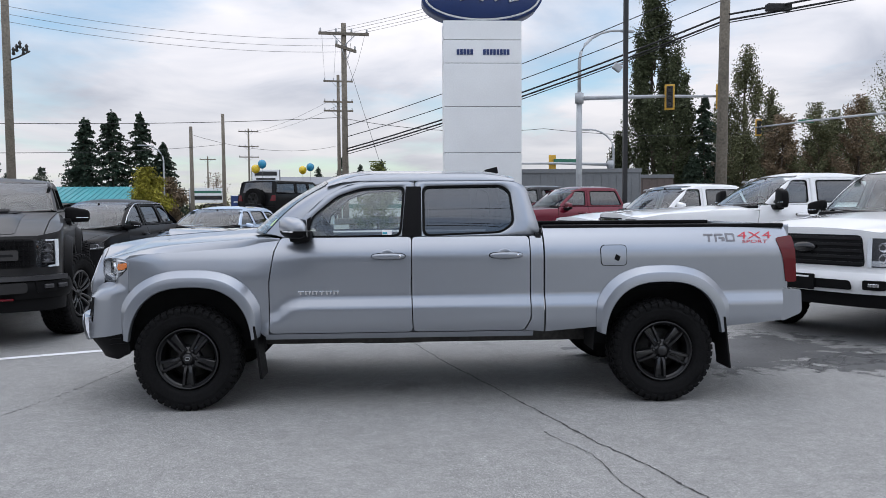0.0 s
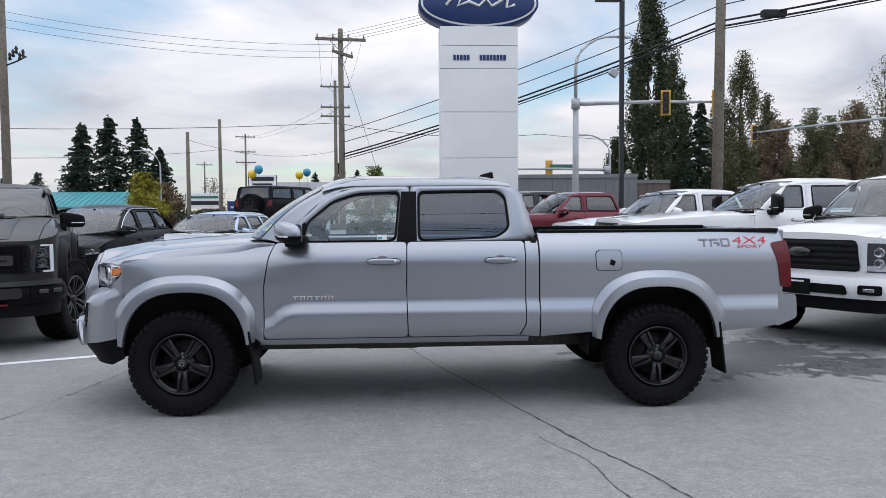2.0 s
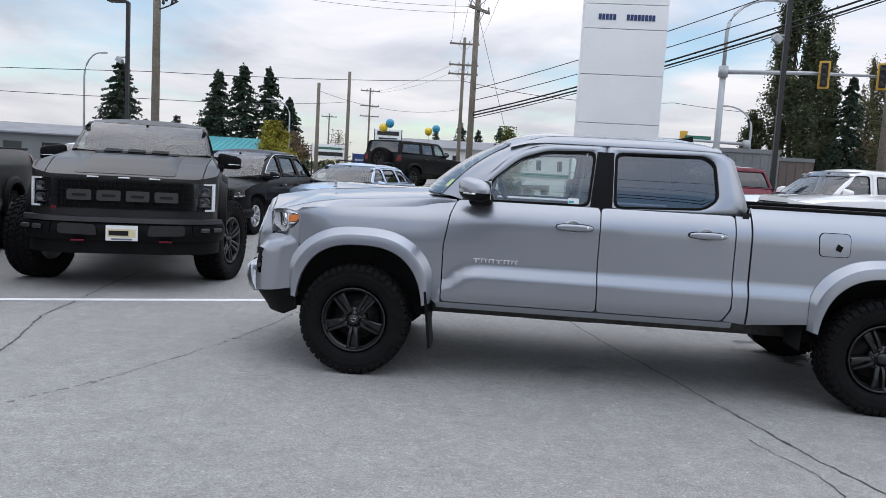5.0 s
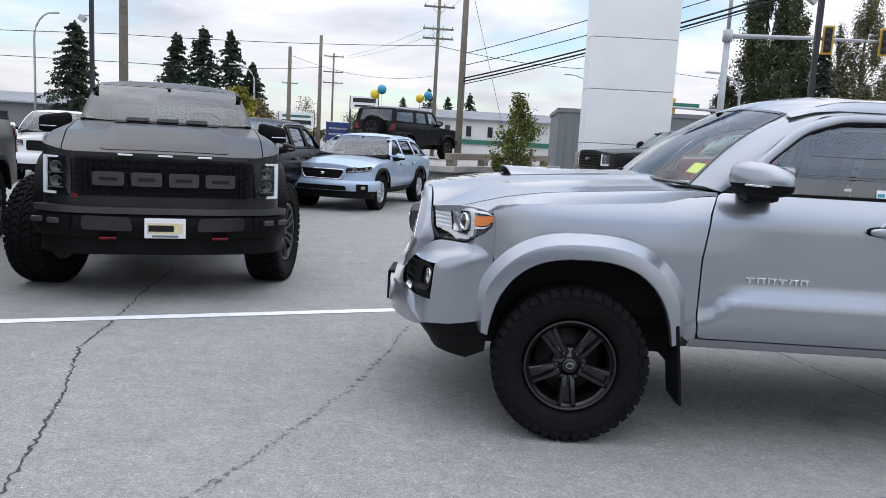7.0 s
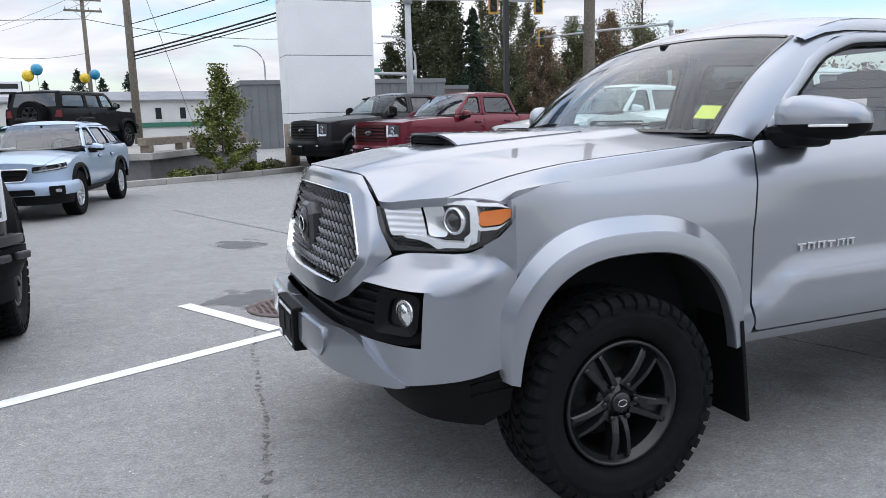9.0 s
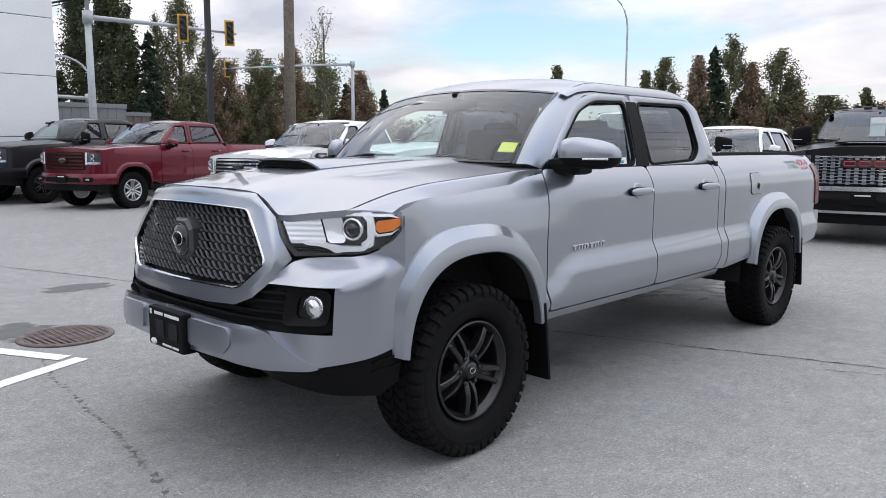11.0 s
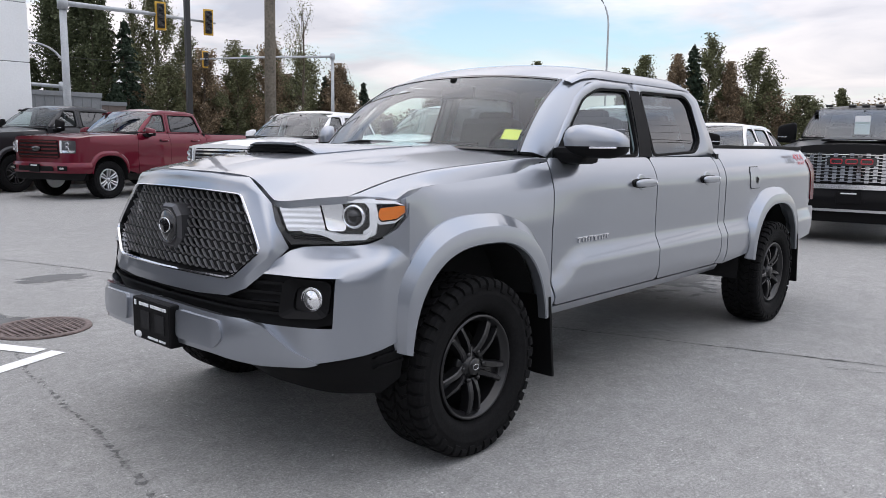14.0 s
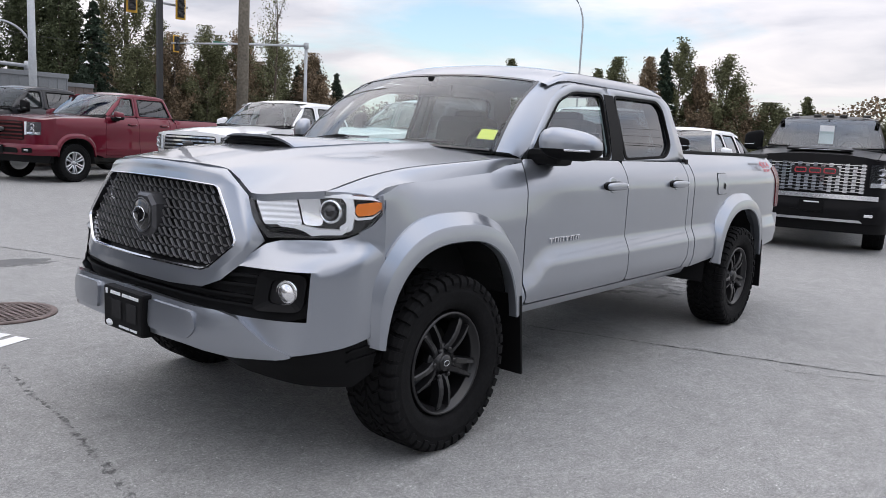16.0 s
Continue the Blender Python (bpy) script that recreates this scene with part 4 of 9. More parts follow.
        both("quarter_panel", root, mat, lambda m: panel(poly, S.side, st, 0.03, mirror=m))
    return doors


def outline_hit(outer, c, p):
    """Where the ray from c through p meets the outline."""
    best, hit = 1e9, p
    dx, dz = p[0] - c[0], p[1] - c[1]
    n = len(outer)
    for i in range(n):
        a, b = outer[i], outer[(i + 1) % n]
        ex, ez = b[0] - a[0], b[1] - a[1]
        den = dx * ez - dz * ex
        if abs(den) < 1e-9:
            continue
        t = ((a[0] - c[0]) * ez - (a[1] - c[1]) * ex) / den
        u = ((a[0] - c[0]) * dz - (a[1] - c[1]) * dx) / den
        if t > 0.9 and -0.001 <= u <= 1.001 and t < best:
            best, hit = t, (c[0] + dx * t, c[1] + dz * t)
    return hit


def bonnet(root, S, mat, front=None, extra=None):
    """The bonnet as a gently crowned sheet."""
    xf = front if front is not None else -S.fo + 0.05

    def fn(x, y):
        return (x, y, S.ztop(x, y) + (extra(x, y) if extra else 0))

    def edge(x):
        return min(S.hseam(x), max(0.05, S.plan_w(x) - 0.004))

    xs = [lerp(xf, S.seams[0] + 0.03, i / 20) for i in range(21)]
    left = [(x, -edge(x)) for x in xs]
    hb = edge(S.seams[0])
    c = [(S.xc0 + 0.04 + (S.xc - S.xc0) * t * t, t * hb) for t in (-0.9, -0.6, -0.3, 0, 0.3, 0.6, 0.9)]
    poly = left + c + [(x, -y) for x, y in left[::-1]]
    return part("bonnet", panel(poly, fn, S.step, 0.03, (0, 0, 1)), mat, root)


def upper_body(root, S, mat, rear_glass=None, screen=None):
    """Roof, pillars and screens."""
    zr, Wr = S.zr, S.Wr

    def roof(x, y):
        t = abs(y) / Wr
        xf = S.xw + ((S.wback + 0.01) * t * t if S.wdrop else 0.0)
        z = zr - 0.045 * t ** 2.5 - (S.front_drop - 0.005) * min(1, max(0, (xf + 0.35 - x) / 0.35)) ** 2 - 0.05 * max(0, (x - (S.xr - 0.35)) / 0.35) ** 2
        return (x, y, z)

    ys = [-1, -0.7, -0.35, 0, 0.35, 0.7, 1]
    poly = [(S.xw + (S.wback + 0.01) * t * t, t * (Wr + 0.004)) for t in ys] + [(S.xr - 0.03 * t * t, t * (Wr + 0.004)) for t in ys[::-1]]
    part("roof", panel(poly, roof, S.step * 1.4, 0.03, (0, 0, 1)), mat, root)
    # screen with a black band round it
    sc = [(-1, 0), (1, 0), (1, 1), (-1, 1)]
    w = part("windshield", panel(sc, lambda u, v: S.wind(u * 0.985, 0.015 + v * 0.97), (0.12, 0.12), 0.0, (-1, 0, 0.5)), screen or WSHIELD, root)
    w.visible_shadow = False

    def band(name, strips, mat, off):
        bm = bmesh.new()
        for poly in strips:
            def f(u, v):
                x, y, z = S.wind(u, v)
                return (x - off, y, z + off * 0.6)
            panel(poly, f, (0.12, 0.12), 0.012, (-1, 0, 0.5), bm)
        part(name, bm, mat, root)

    band("windshield_band", [[(-0.96, 0.972), (0.96, 0.972), (0.96, 1.0), (-0.96, 1.0)], [(-0.96, 0), (0.96, 0), (0.96, 0.02), (-0.96, 0.02)], [(-1, 0), (-0.982, 0), (-0.982, 1), (-1, 1)], [(0.982, 0), (1, 0), (1, 1), (0.982, 1)]], GLOSSB, 0.003)

    # screen pillars: from the screen's edge to the door frame
    edge = S.windows[0][2][:S.edge_n]

    def along(pts, v):
        ls = [math.hypot(q[0] - p[0], q[1] - p[1]) for p, q in zip(pts, pts[1:])]
        d = v * sum(ls)
        for p, q, l in zip(pts, pts[1:], ls):
            if d <= l + 1e-9:
                return (lerp(p[0], q[0], d / l), lerp(p[1], q[1], d / l))
            d -= l
        return pts[-1]

    def pillar(m):
        bm = bmesh.new()
        sg = 1 if m else -1
        rows = []
        for i in range(11):
            v = i / 10
            a = Vector(S.wind(sg * 0.985, v))
            x, z = along(edge, v)
            b = Vector((x, sg * (S.gy(x, z) - 0.001), z))
            a.x -= 0.004
            mid = (a + b) / 2 + Vector((-0.010, sg * 0.016, 0.010))
            rows.append([bm.verts.new(p) for p in (a, mid, b)])
        for A, B in zip(rows, rows[1:]):
            for j in range(2):
                f = bm.faces.new((A[j], B[j], B[j + 1], A[j + 1]) if not m else (A[j], A[j + 1], B[j + 1], B[j]))
                f.smooth = True
        return bm

    both("windshield_pillar", root, mat, pillar)

    # roof rail over the doors
    def rail(m):
        bm = bmesh.new()
        sg = 1 if m else -1
        rows = []
        for i in range(13):
            x = lerp(min(S.windows[0][2][S.edge_n - 1][0] - 0.12, S.xw + S.wback - 0.01), S.xr - 0.03, i / 12)
            _, _, z = roof(x, Wr)
            zl = min(S.rail_z(x), z - 0.02)
            r = []
            for t in (0, 0.35, 0.7, 1):
                zz = lerp(z, zl, t)
                yy = lerp(Wr, S.gy(x, zl) + 0.002, t) + 0.010 * math.sin(math.pi * t)
                r.append(bm.verts.new((x, sg * yy, zz)))
            rows.append(r)
        for A, B in zip(rows, rows[1:]):
            for j in range(3):
                f = bm.faces.new((A[j], A[j + 1], B[j + 1], B[j]) if not m else (A[j], B[j], B[j + 1], A[j + 1]))
                f.smooth = True
        return bm

    both("roof_rail", root, mat, rail)
    # back of the cab
    xb, xt = (S.xcab, S.xr - 0.03) if S.kind == "pickup" else (S.xe - 0.05, S.xr)

    def back(u, v):
        z = lerp(S.zb - 0.02, zr - 0.06, v)
        x = lerp(xb, xt, v ** 1.2) - 0.05 * u * u
        y = u * lerp(S.Y(xb - 0.1, S.zb) - 0.03, Wr, v)
        return (x, y, z)

    bm = bmesh.new()
    for poly in ([(-1, 0), (1, 0), (1, 0.14), (-1, 0.14)], [(-1, 0.9), (1, 0.9), (1, 1), (-1, 1)], [(-1, 0.14), (-0.8, 0.14), (-0.8, 0.9), (-1, 0.9)], [(0.8, 0.14), (1, 0.14), (1, 0.9), (0.8, 0.9)]):
        panel(poly, back, (0.2, 0.2), 0.0, (1, 0, 0.2), bm)
    part("cab_back", bm, mat, root)
    gl = part("rear_window", panel([(-0.8, 0.14), (0.8, 0.14), (0.8, 0.9), (-0.8, 0.9)], back, (0.2, 0.2), 0.0, (1, 0, 0.2)), rear_glass or GLASS, root)
    gl.visible_shadow = False
    if S.kind == "pickup":
        bm = bmesh.new()
        box(bm, S.xcab - 0.03, 0, (S.zs + S.zb) / 2 + 0.05, 0.04, 2 * (S.W - 0.06), S.zb - S.zs - 0.06)
        part("cab_bulkhead", bm, DARK, root)


def pickup_bed(root, S, mat, rail_mat):
    """Bed floor, inner walls, rail caps, tailgate, tail lamps and rear bumper."""
    xb, xe = S.xcab + 0.02, S.xe - 0.08
    wi = S.Y(S.wb, S.zt) - 0.07
    bm = bmesh.new()
    box(bm, (xb + xe) / 2, 0, 0.86, xe - xb, 2 * wi, 0.04)
    for sg in (-1, 1):
        box(bm, (xb + xe) / 2, sg * wi, (0.88 + S.zt) / 2, xe - xb, 0.03, S.zt - 0.90)
    box(bm, xb + 0.01, 0, (0.88 + S.zt) / 2, 0.03, 2 * wi, S.zt - 0.90)
    part("bed_liner", bm, PLASTIC, root)
    for sg in (-1, 1):
        b = bmesh.new()
        yo = S.Y(S.wb, S.zt)
        box(b, (xb + xe) / 2, sg * (yo - 0.045), S.zt + 0.005, xe - xb, 0.10, 0.03, bev=0.008)
        part("bed_rail", b, rail_mat, root)
    b = bmesh.new()
    box(b, xe + 0.03, 0, (0.72 + S.zt) / 2, 0.07, 2 * (S.plan_w(xe) - 0.14), S.zt - 0.70, bev=0.015)
    tg = part("tailgate", b, mat, root)
    b = bmesh.new()
    box(b, xe + 0.07, 0, S.zt - 0.10, 0.02, 0.26, 0.05, bev=0.01)
    part("tailgate_handle", b, PLASTIC, tg)
    zl = S.zt - 0.07
    for m in (False, True):
        lamp = rounded([(xe - 0.10, zl - 0.02), (xe + 0.035, zl), (xe + 0.055, zl - 0.36), (xe - 0.03, zl - 0.36), (xe - 0.05, zl - 0.2)], 0.02, 2)
        part("tail_lamp", panel(lamp, lambda x, z: (x, -(S.Y(min(x, xe), z) + 0.008), z), 0.06, 0.10, mirror=m), REDLENS, root)
    z = 0.72
    bp = bmesh.new()
    box(bp, xe + 0.12, 0, z, 0.18, 2 * S.W - 0.5, 0.19, bev=0.03)
    part("rear_bumper", bp, S.bumper_mat or mat, root)
    for m in (False, True):
        poly = rounded([(xe - 0.09, z + 0.13), (xe + 0.10, z + 0.12), (xe + 0.11, z - 0.06), (xe - 0.06, z - 0.13)], 0.03, 3)
        part("bumper_corner", panel(poly, lambda x, zz: (x, -(S.Y(xe, 0.8) - 0.01 - 0.6 * max(0, x - xe) ** 2), zz), 0.05, 0.22, mirror=m), S.bumper_mat or mat, root)


def mirrors(root, S, cap_mat, x, z, w=0.24, h=0.17, tow=False, sweep=0.0, square=2.6):
    for m in (False, True):
        sg = 1 if m else -1
        y = S.Y(x, S.zb - 0.02)
        b = bmesh.new()
        bmesh.ops.create_uvsphere(b, u_segments=16, v_segments=10, radius=0.5)
        for v in b.verts:
            p = v.co
            k = square
            p = Vector([math.copysign(abs(c * 2) ** (2 / k), c) / 2 for c in p])
            p.x *= 0.16 if not tow else 0.14
            p.y *= w
            p.z *= h
            if p.x > 0.03:
                p.x = 0.03
            out = sg * p.y + w / 2
            v.co = Vector((x + 0.02 + p.x + sweep * (out - w / 2), sg * (y + 0.05 + w / 2) + p.y, z + p.z * (1 - 0.22 * out / w) - 0.03 * out / w))
        for f in b.faces:
            f.smooth = True
        low = b.copy()
        cut = z - h * 0.20
        bmesh.ops.bisect_plane(b, geom=b.verts[:] + b.edges[:] + b.faces[:], plane_co=(0, 0, cut), plane_no=(0, 0, 1), clear_inner=True)
        bmesh.ops.bisect_plane(low, geom=low.verts[:] + low.edges[:] + low.faces[:], plane_co=(0, 0, cut), plane_no=(0, 0, 1), clear_outer=True)
        c = part("mirror_cap", b, cap_mat, root)
        part("mirror_shell", low, PLASTIC, c)
        b = bmesh.new()
        box(b, x + 0.09 * sweep, sg * (y + 0.035), z - h * 0.46, 0.16, 0.19, 0.085, bev=0.03)
        part("mirror_foot", b, PLASTIC, c)
        b = bmesh.new()
        box(b, 0, 0, 0, 0.035, w * 0.5, 0.010, pose(x - 0.045 + sweep * w * 0.2, sg * (y + 0.05 + w * 0.70), cut - 0.006, 0, 0, -sg * math.degrees(math.atan(sweep))), bev=0.003)
        part("mirror_signal", b, HCHROME, c)
        b = bmesh.new()
        box(b, 0, 0, 0, 0.004, w * 0.8, h * 0.7, pose(x + 0.053 + 0.02 * (sweep > 0), sg * (y + 0.05 + w / 2), z - 0.012, 0, 0, -sg * math.degrees(math.atan(sweep))), bev=0.001)
        part("mirror_glass", b, CHROME, c)


def interior(root, S, dash=True, wheel=True):
    """Seats, dash and steering wheel, seen through the glass."""
    zf = S.zs + 0.1
    x1, x2, x3 = S.seams
    zsx = S.zb - 0.28
    for x in (x1 + 0.75, x3 - 0.45):
        for y in (-0.38, 0.38):
            seat = new("seat")
            seat.parent = root
            b = bmesh.new()
            box(b, x, y, zsx - 0.10, 0.5, 0.5, 0.18, bev=0.05)
            part("cushion", b, SEATM, seat)
            b = bmesh.new()
            box(b, 0, 0, 0.28, 0.14, 0.46, 0.60, pose(x + 0.26, y, zsx - 0.05, 0, 14, 0), bev=0.05)
            part("backrest", b, SEATM, seat)
            b = bmesh.new()
            box(b, x + 0.42, y, S.zb + 0.20, 0.09, 0.25, 0.17, bev=0.04)
            part("headrest", b, SEATM, seat)
    b = bmesh.new()
    box(b, x1 + 0.10, 0, S.zb - 0.10, 0.42, 2 * S.W - 0.26, 0.20, bev=0.05)
    part("dashboard", b, PLASTIC, root)
    b = bmesh.new()
    mm = pose(x1 + 0.42, -0.38, S.zb - 0.02, 0, 65, 0)
    b2 = bmesh.new()
    pts = [(0.18 * math.cos(2 * math.pi * i / 24), 0.18 * math.sin(2 * math.pi * i / 24), 0) for i in range(25)]
    tube(b2, pts, 0.016, 6)
    box(b2, 0, 0, -0.01, 0.05, 0.33, 0.02)
    box(b2, 0.05, 0, -0.01, 0.14, 0.10, 0.03, bev=0.01)
    b2.transform(mm)
    merge(b, b2)
    part("steering_wheel", b, PLASTIC, root)
    b = bmesh.new()
    p = S.wind(0, 0.86)
    box(b, p[0] + 0.08, 0, p[2] - 0.05, 0.03, 0.25, 0.07, bev=0.015)
    box(b, p[0] + 0.05, 0, p[2] + 0.0, 0.06, 0.03, 0.06, bev=0.01)
    part("interior_mirror", b, PLASTIC, root)


def flares(root, S, mat, proud=0.068, a_in=0.45, b_in=0.53):
    """Wide lips round the wheel openings."""
    for x in (0.03, S.wb):
        for m in (False, True):
            bm = bmesh.new()
            sg = 1 if m else -1
            o = arch(x, S.rt, S.flare_a, S.flare_b, 2.6, 36)
            i_ = arch(x, S.rt, a_in, b_in, 2.6, 36)
            zmin = S.zs + 0.06 if x < 1 else S.zs + 0.05
            rows = []
            for p, q in zip(o, i_):
                if p[1] < zmin - 0.02:
                    continue
                # narrower towards its lower ends
                k = min(1.0, 0.50 + 0.9 * max(0.0, (p[1] - zmin) / 0.36))
                p = (lerp(q[0], p[0], k), lerp(q[1], p[1], k))
                r = []
                for t, up in ((0, 0.004), (0.02, 0.16), (0.40, 0.92), (0.45, 0.96), (0.96, 1.0), (1.0, 0.9), (1.0, 0.3)):
                    xx, zz = lerp(p[0], q[0], t), lerp(p[1], q[1], t)
                    base = S.Y(min(max(xx, -S.fo + 0.3), S.xe), zz) if t < 0.1 else S.plan_w(max(x - 0.1, min(x + 0.1, xx)))
                    base = max(base, 0)
                    yy = base + proud * up if t < 0.1 else S.W + proud * up
                    r.append(bm.verts.new((xx, sg * yy, zz)))
                rows.append(r)
            for A, B in zip(rows, rows[1:]):
                for j in range(6):
                    f = bm.faces.new((A[j], A[j + 1], B[j + 1], B[j]) if m else (A[j], B[j], B[j + 1], A[j + 1]))
                    f.smooth = True
            for r in (rows[0], rows[-1]):
                bm.faces.new(r)
            bmesh.ops.recalc_face_normals(bm, faces=bm.faces[:])
            # crisp creases along the arch
            for A, B in zip(rows, rows[1:]):
                for j in range(7):
                    e = bm.edges.get((A[j], B[j]))
                    if e and j != 3:
                        e.smooth = False
            part("wheel_flare", bm, mat, root)


def handles(doors, S, mat, x_list, z):
    """A pill-shaped pull over an oval dish with a raised rim."""
    for (nm, x) in x_list:
        for m in (False, True):
            sg = 1 if m else -1
            y = S.Y(x, z)
            b = bmesh.new()
            bmesh.ops.create_uvsphere(b, u_segments=20, v_segments=10, radius=0.5)
            for v in b.verts:
                p = Vector([math.copysign(abs(c * 2) ** 0.72, c) / 2 for c in v.co])
                v.co = Vector((x + p.x * 0.25, sg * (y + 0.026) + p.y * 0.034, z + p.z * 0.046))
            for f in b.faces:
                f.smooth = True
            h = part("door_handle", b, mat, doors[nm][m])
            b = bmesh.new()
            rings = []
            for k, o in ((1.0, -0.004), (0.93, 0.004), (0.84, 0.0035), (0.55, -0.001), (0.2, -0.002)):
                rings.append([b.verts.new((x - 0.01 + 0.062 * k * math.cos(a), sg * (S.Y(x, z + 0.004 + 0.046 * k * math.sin(a)) + 0.002 + o), z + 0.004 + 0.046 * k * math.sin(a))) for a in [2 * math.pi * i / 24 for i in range(24)]])
            for A, B in zip(rings, rings[1:]):
                for i in range(24):
                    b.faces.new((A[i], B[i], B[(i + 1) % 24], A[(i + 1) % 24])).smooth = True
            b.faces.new(rings[-1])
            bmesh.ops.recalc_face_normals(b, faces=b.faces[:])
            part("handle_dish", b, mat, h)
            b = bmesh.new()
            lp = [(x + 0.129 * math.copysign(abs(math.cos(a)) ** 0.7, math.cos(a)), z + 0.0265 * math.copysign(abs(math.sin(a)) ** 0.7, math.sin(a))) for a in [2 * math.pi * i / 28 for i in range(28)]]
            A = [b.verts.new((u, sg * (S.Y(u, v) + 0.001), v)) for u, v in lp]
            B = [b.verts.new((x + (u - x) * 0.97, sg * (S.Y(u, v) + 0.010), z + (v - z) * 0.9)) for u, v in lp]
            for i in range(28):
                b.faces.new((A[i], B[i], B[(i + 1) % 28], A[(i + 1) % 28]))
            b.faces.new(B)
            bmesh.ops.recalc_face_normals(b, faces=b.faces[:])
            part("handle_gasket", b, PLASTIC, h)
            b = bmesh.new()
            revolve(b, [(0.0, -0.002), (0.009, -0.002), (0.011, 0.0), (0.0, 0.002)], 12, "y", (x + 0.085, sg * (y + 0.0425), z))
            part("lock_cap", b, CHROME, h)


def auto_windows(S, frame=None, pane=None, dark=None):
    """Door windows from the seams, belt and rail heights."""
    x1, x2, x3 = S.seams
    zb = S.zb + 0.003
    pil = [(S.wind(0.985, v)[0] + 0.095, min(S.wind(0.985, v)[2], S.rail_z(S.xw + 0.4))) for v in (0.25, 0.5, 0.75, 0.92)]
    zt = S.rail_z(x2)
    pil = [p for p in pil if p[1] > zb + 0.03 and p[0] < x2 - 0.3]
    fo_ = [(S.xc + 0.06, zb)] + pil + [(max(p[0] for p in pil) + 0.12, zt), (x2 + 0.03, zt), (x2, zb)]

    def inset(poly, fx, fz):
        cx = (min(p[0] for p in poly) + max(p[0] for p in poly)) / 2 + 0.02
        cz = (min(p[1] for p in poly) + max(p[1] for p in poly)) / 2
        return [(cx + (p[0] - cx) * fx, max(zb + 0.006, cz + (p[1] - cz) * fz)) for p in poly]

    S.edge_n = len(pil) + 2
    S.windows = [("front_door", inset(fo_, 0.86, 0.86), fo_)]
    if S.kind == "pickup":
        ro_ = [(x2 + 0.006, zb), (x2 + 0.036, zt), (S.xr - 0.06, zt), (S.xr - 0.02, zt - 0.06), (S.xcab - 0.005, zb)]
        S.windows.append(("rear_door", inset(ro_, 0.84, 0.86), ro_))
        S.frame_mats, S.glass_mats = (frame, frame), (pane or GLASS, dark or PRIVACY)
    else:
        ro_ = [(x2 + 0.006, zb), (x2 + 0.036, zt), (x3 + 0.0, zt), (x3 + 0.06, zb)]
        S.windows.append(("rear_door", inset(ro_, 0.86, 0.86), ro_))
        qo = [(x3 + 0.066, zb), (x3 + 0.006, zt), (S.xr + 0.02, zt - 0.01), (S.xe - 0.10, zb)]
        qi = [(x3 + 0.12, zb + 0.03), (x3 + 0.07, zt - 0.04), (S.xr - 0.06, zt - 0.06), (lerp(S.xr, S.xe, 0.45), zb + 0.05)]
        S.windows.append(("quarter", qi, qo))
        S.frame_mats, S.glass_mats = (frame, frame, frame), (pane or GLASS, dark or PRIVACY, dark or PRIVACY)


# ---- the silver pickup ----
FOG = 0.755


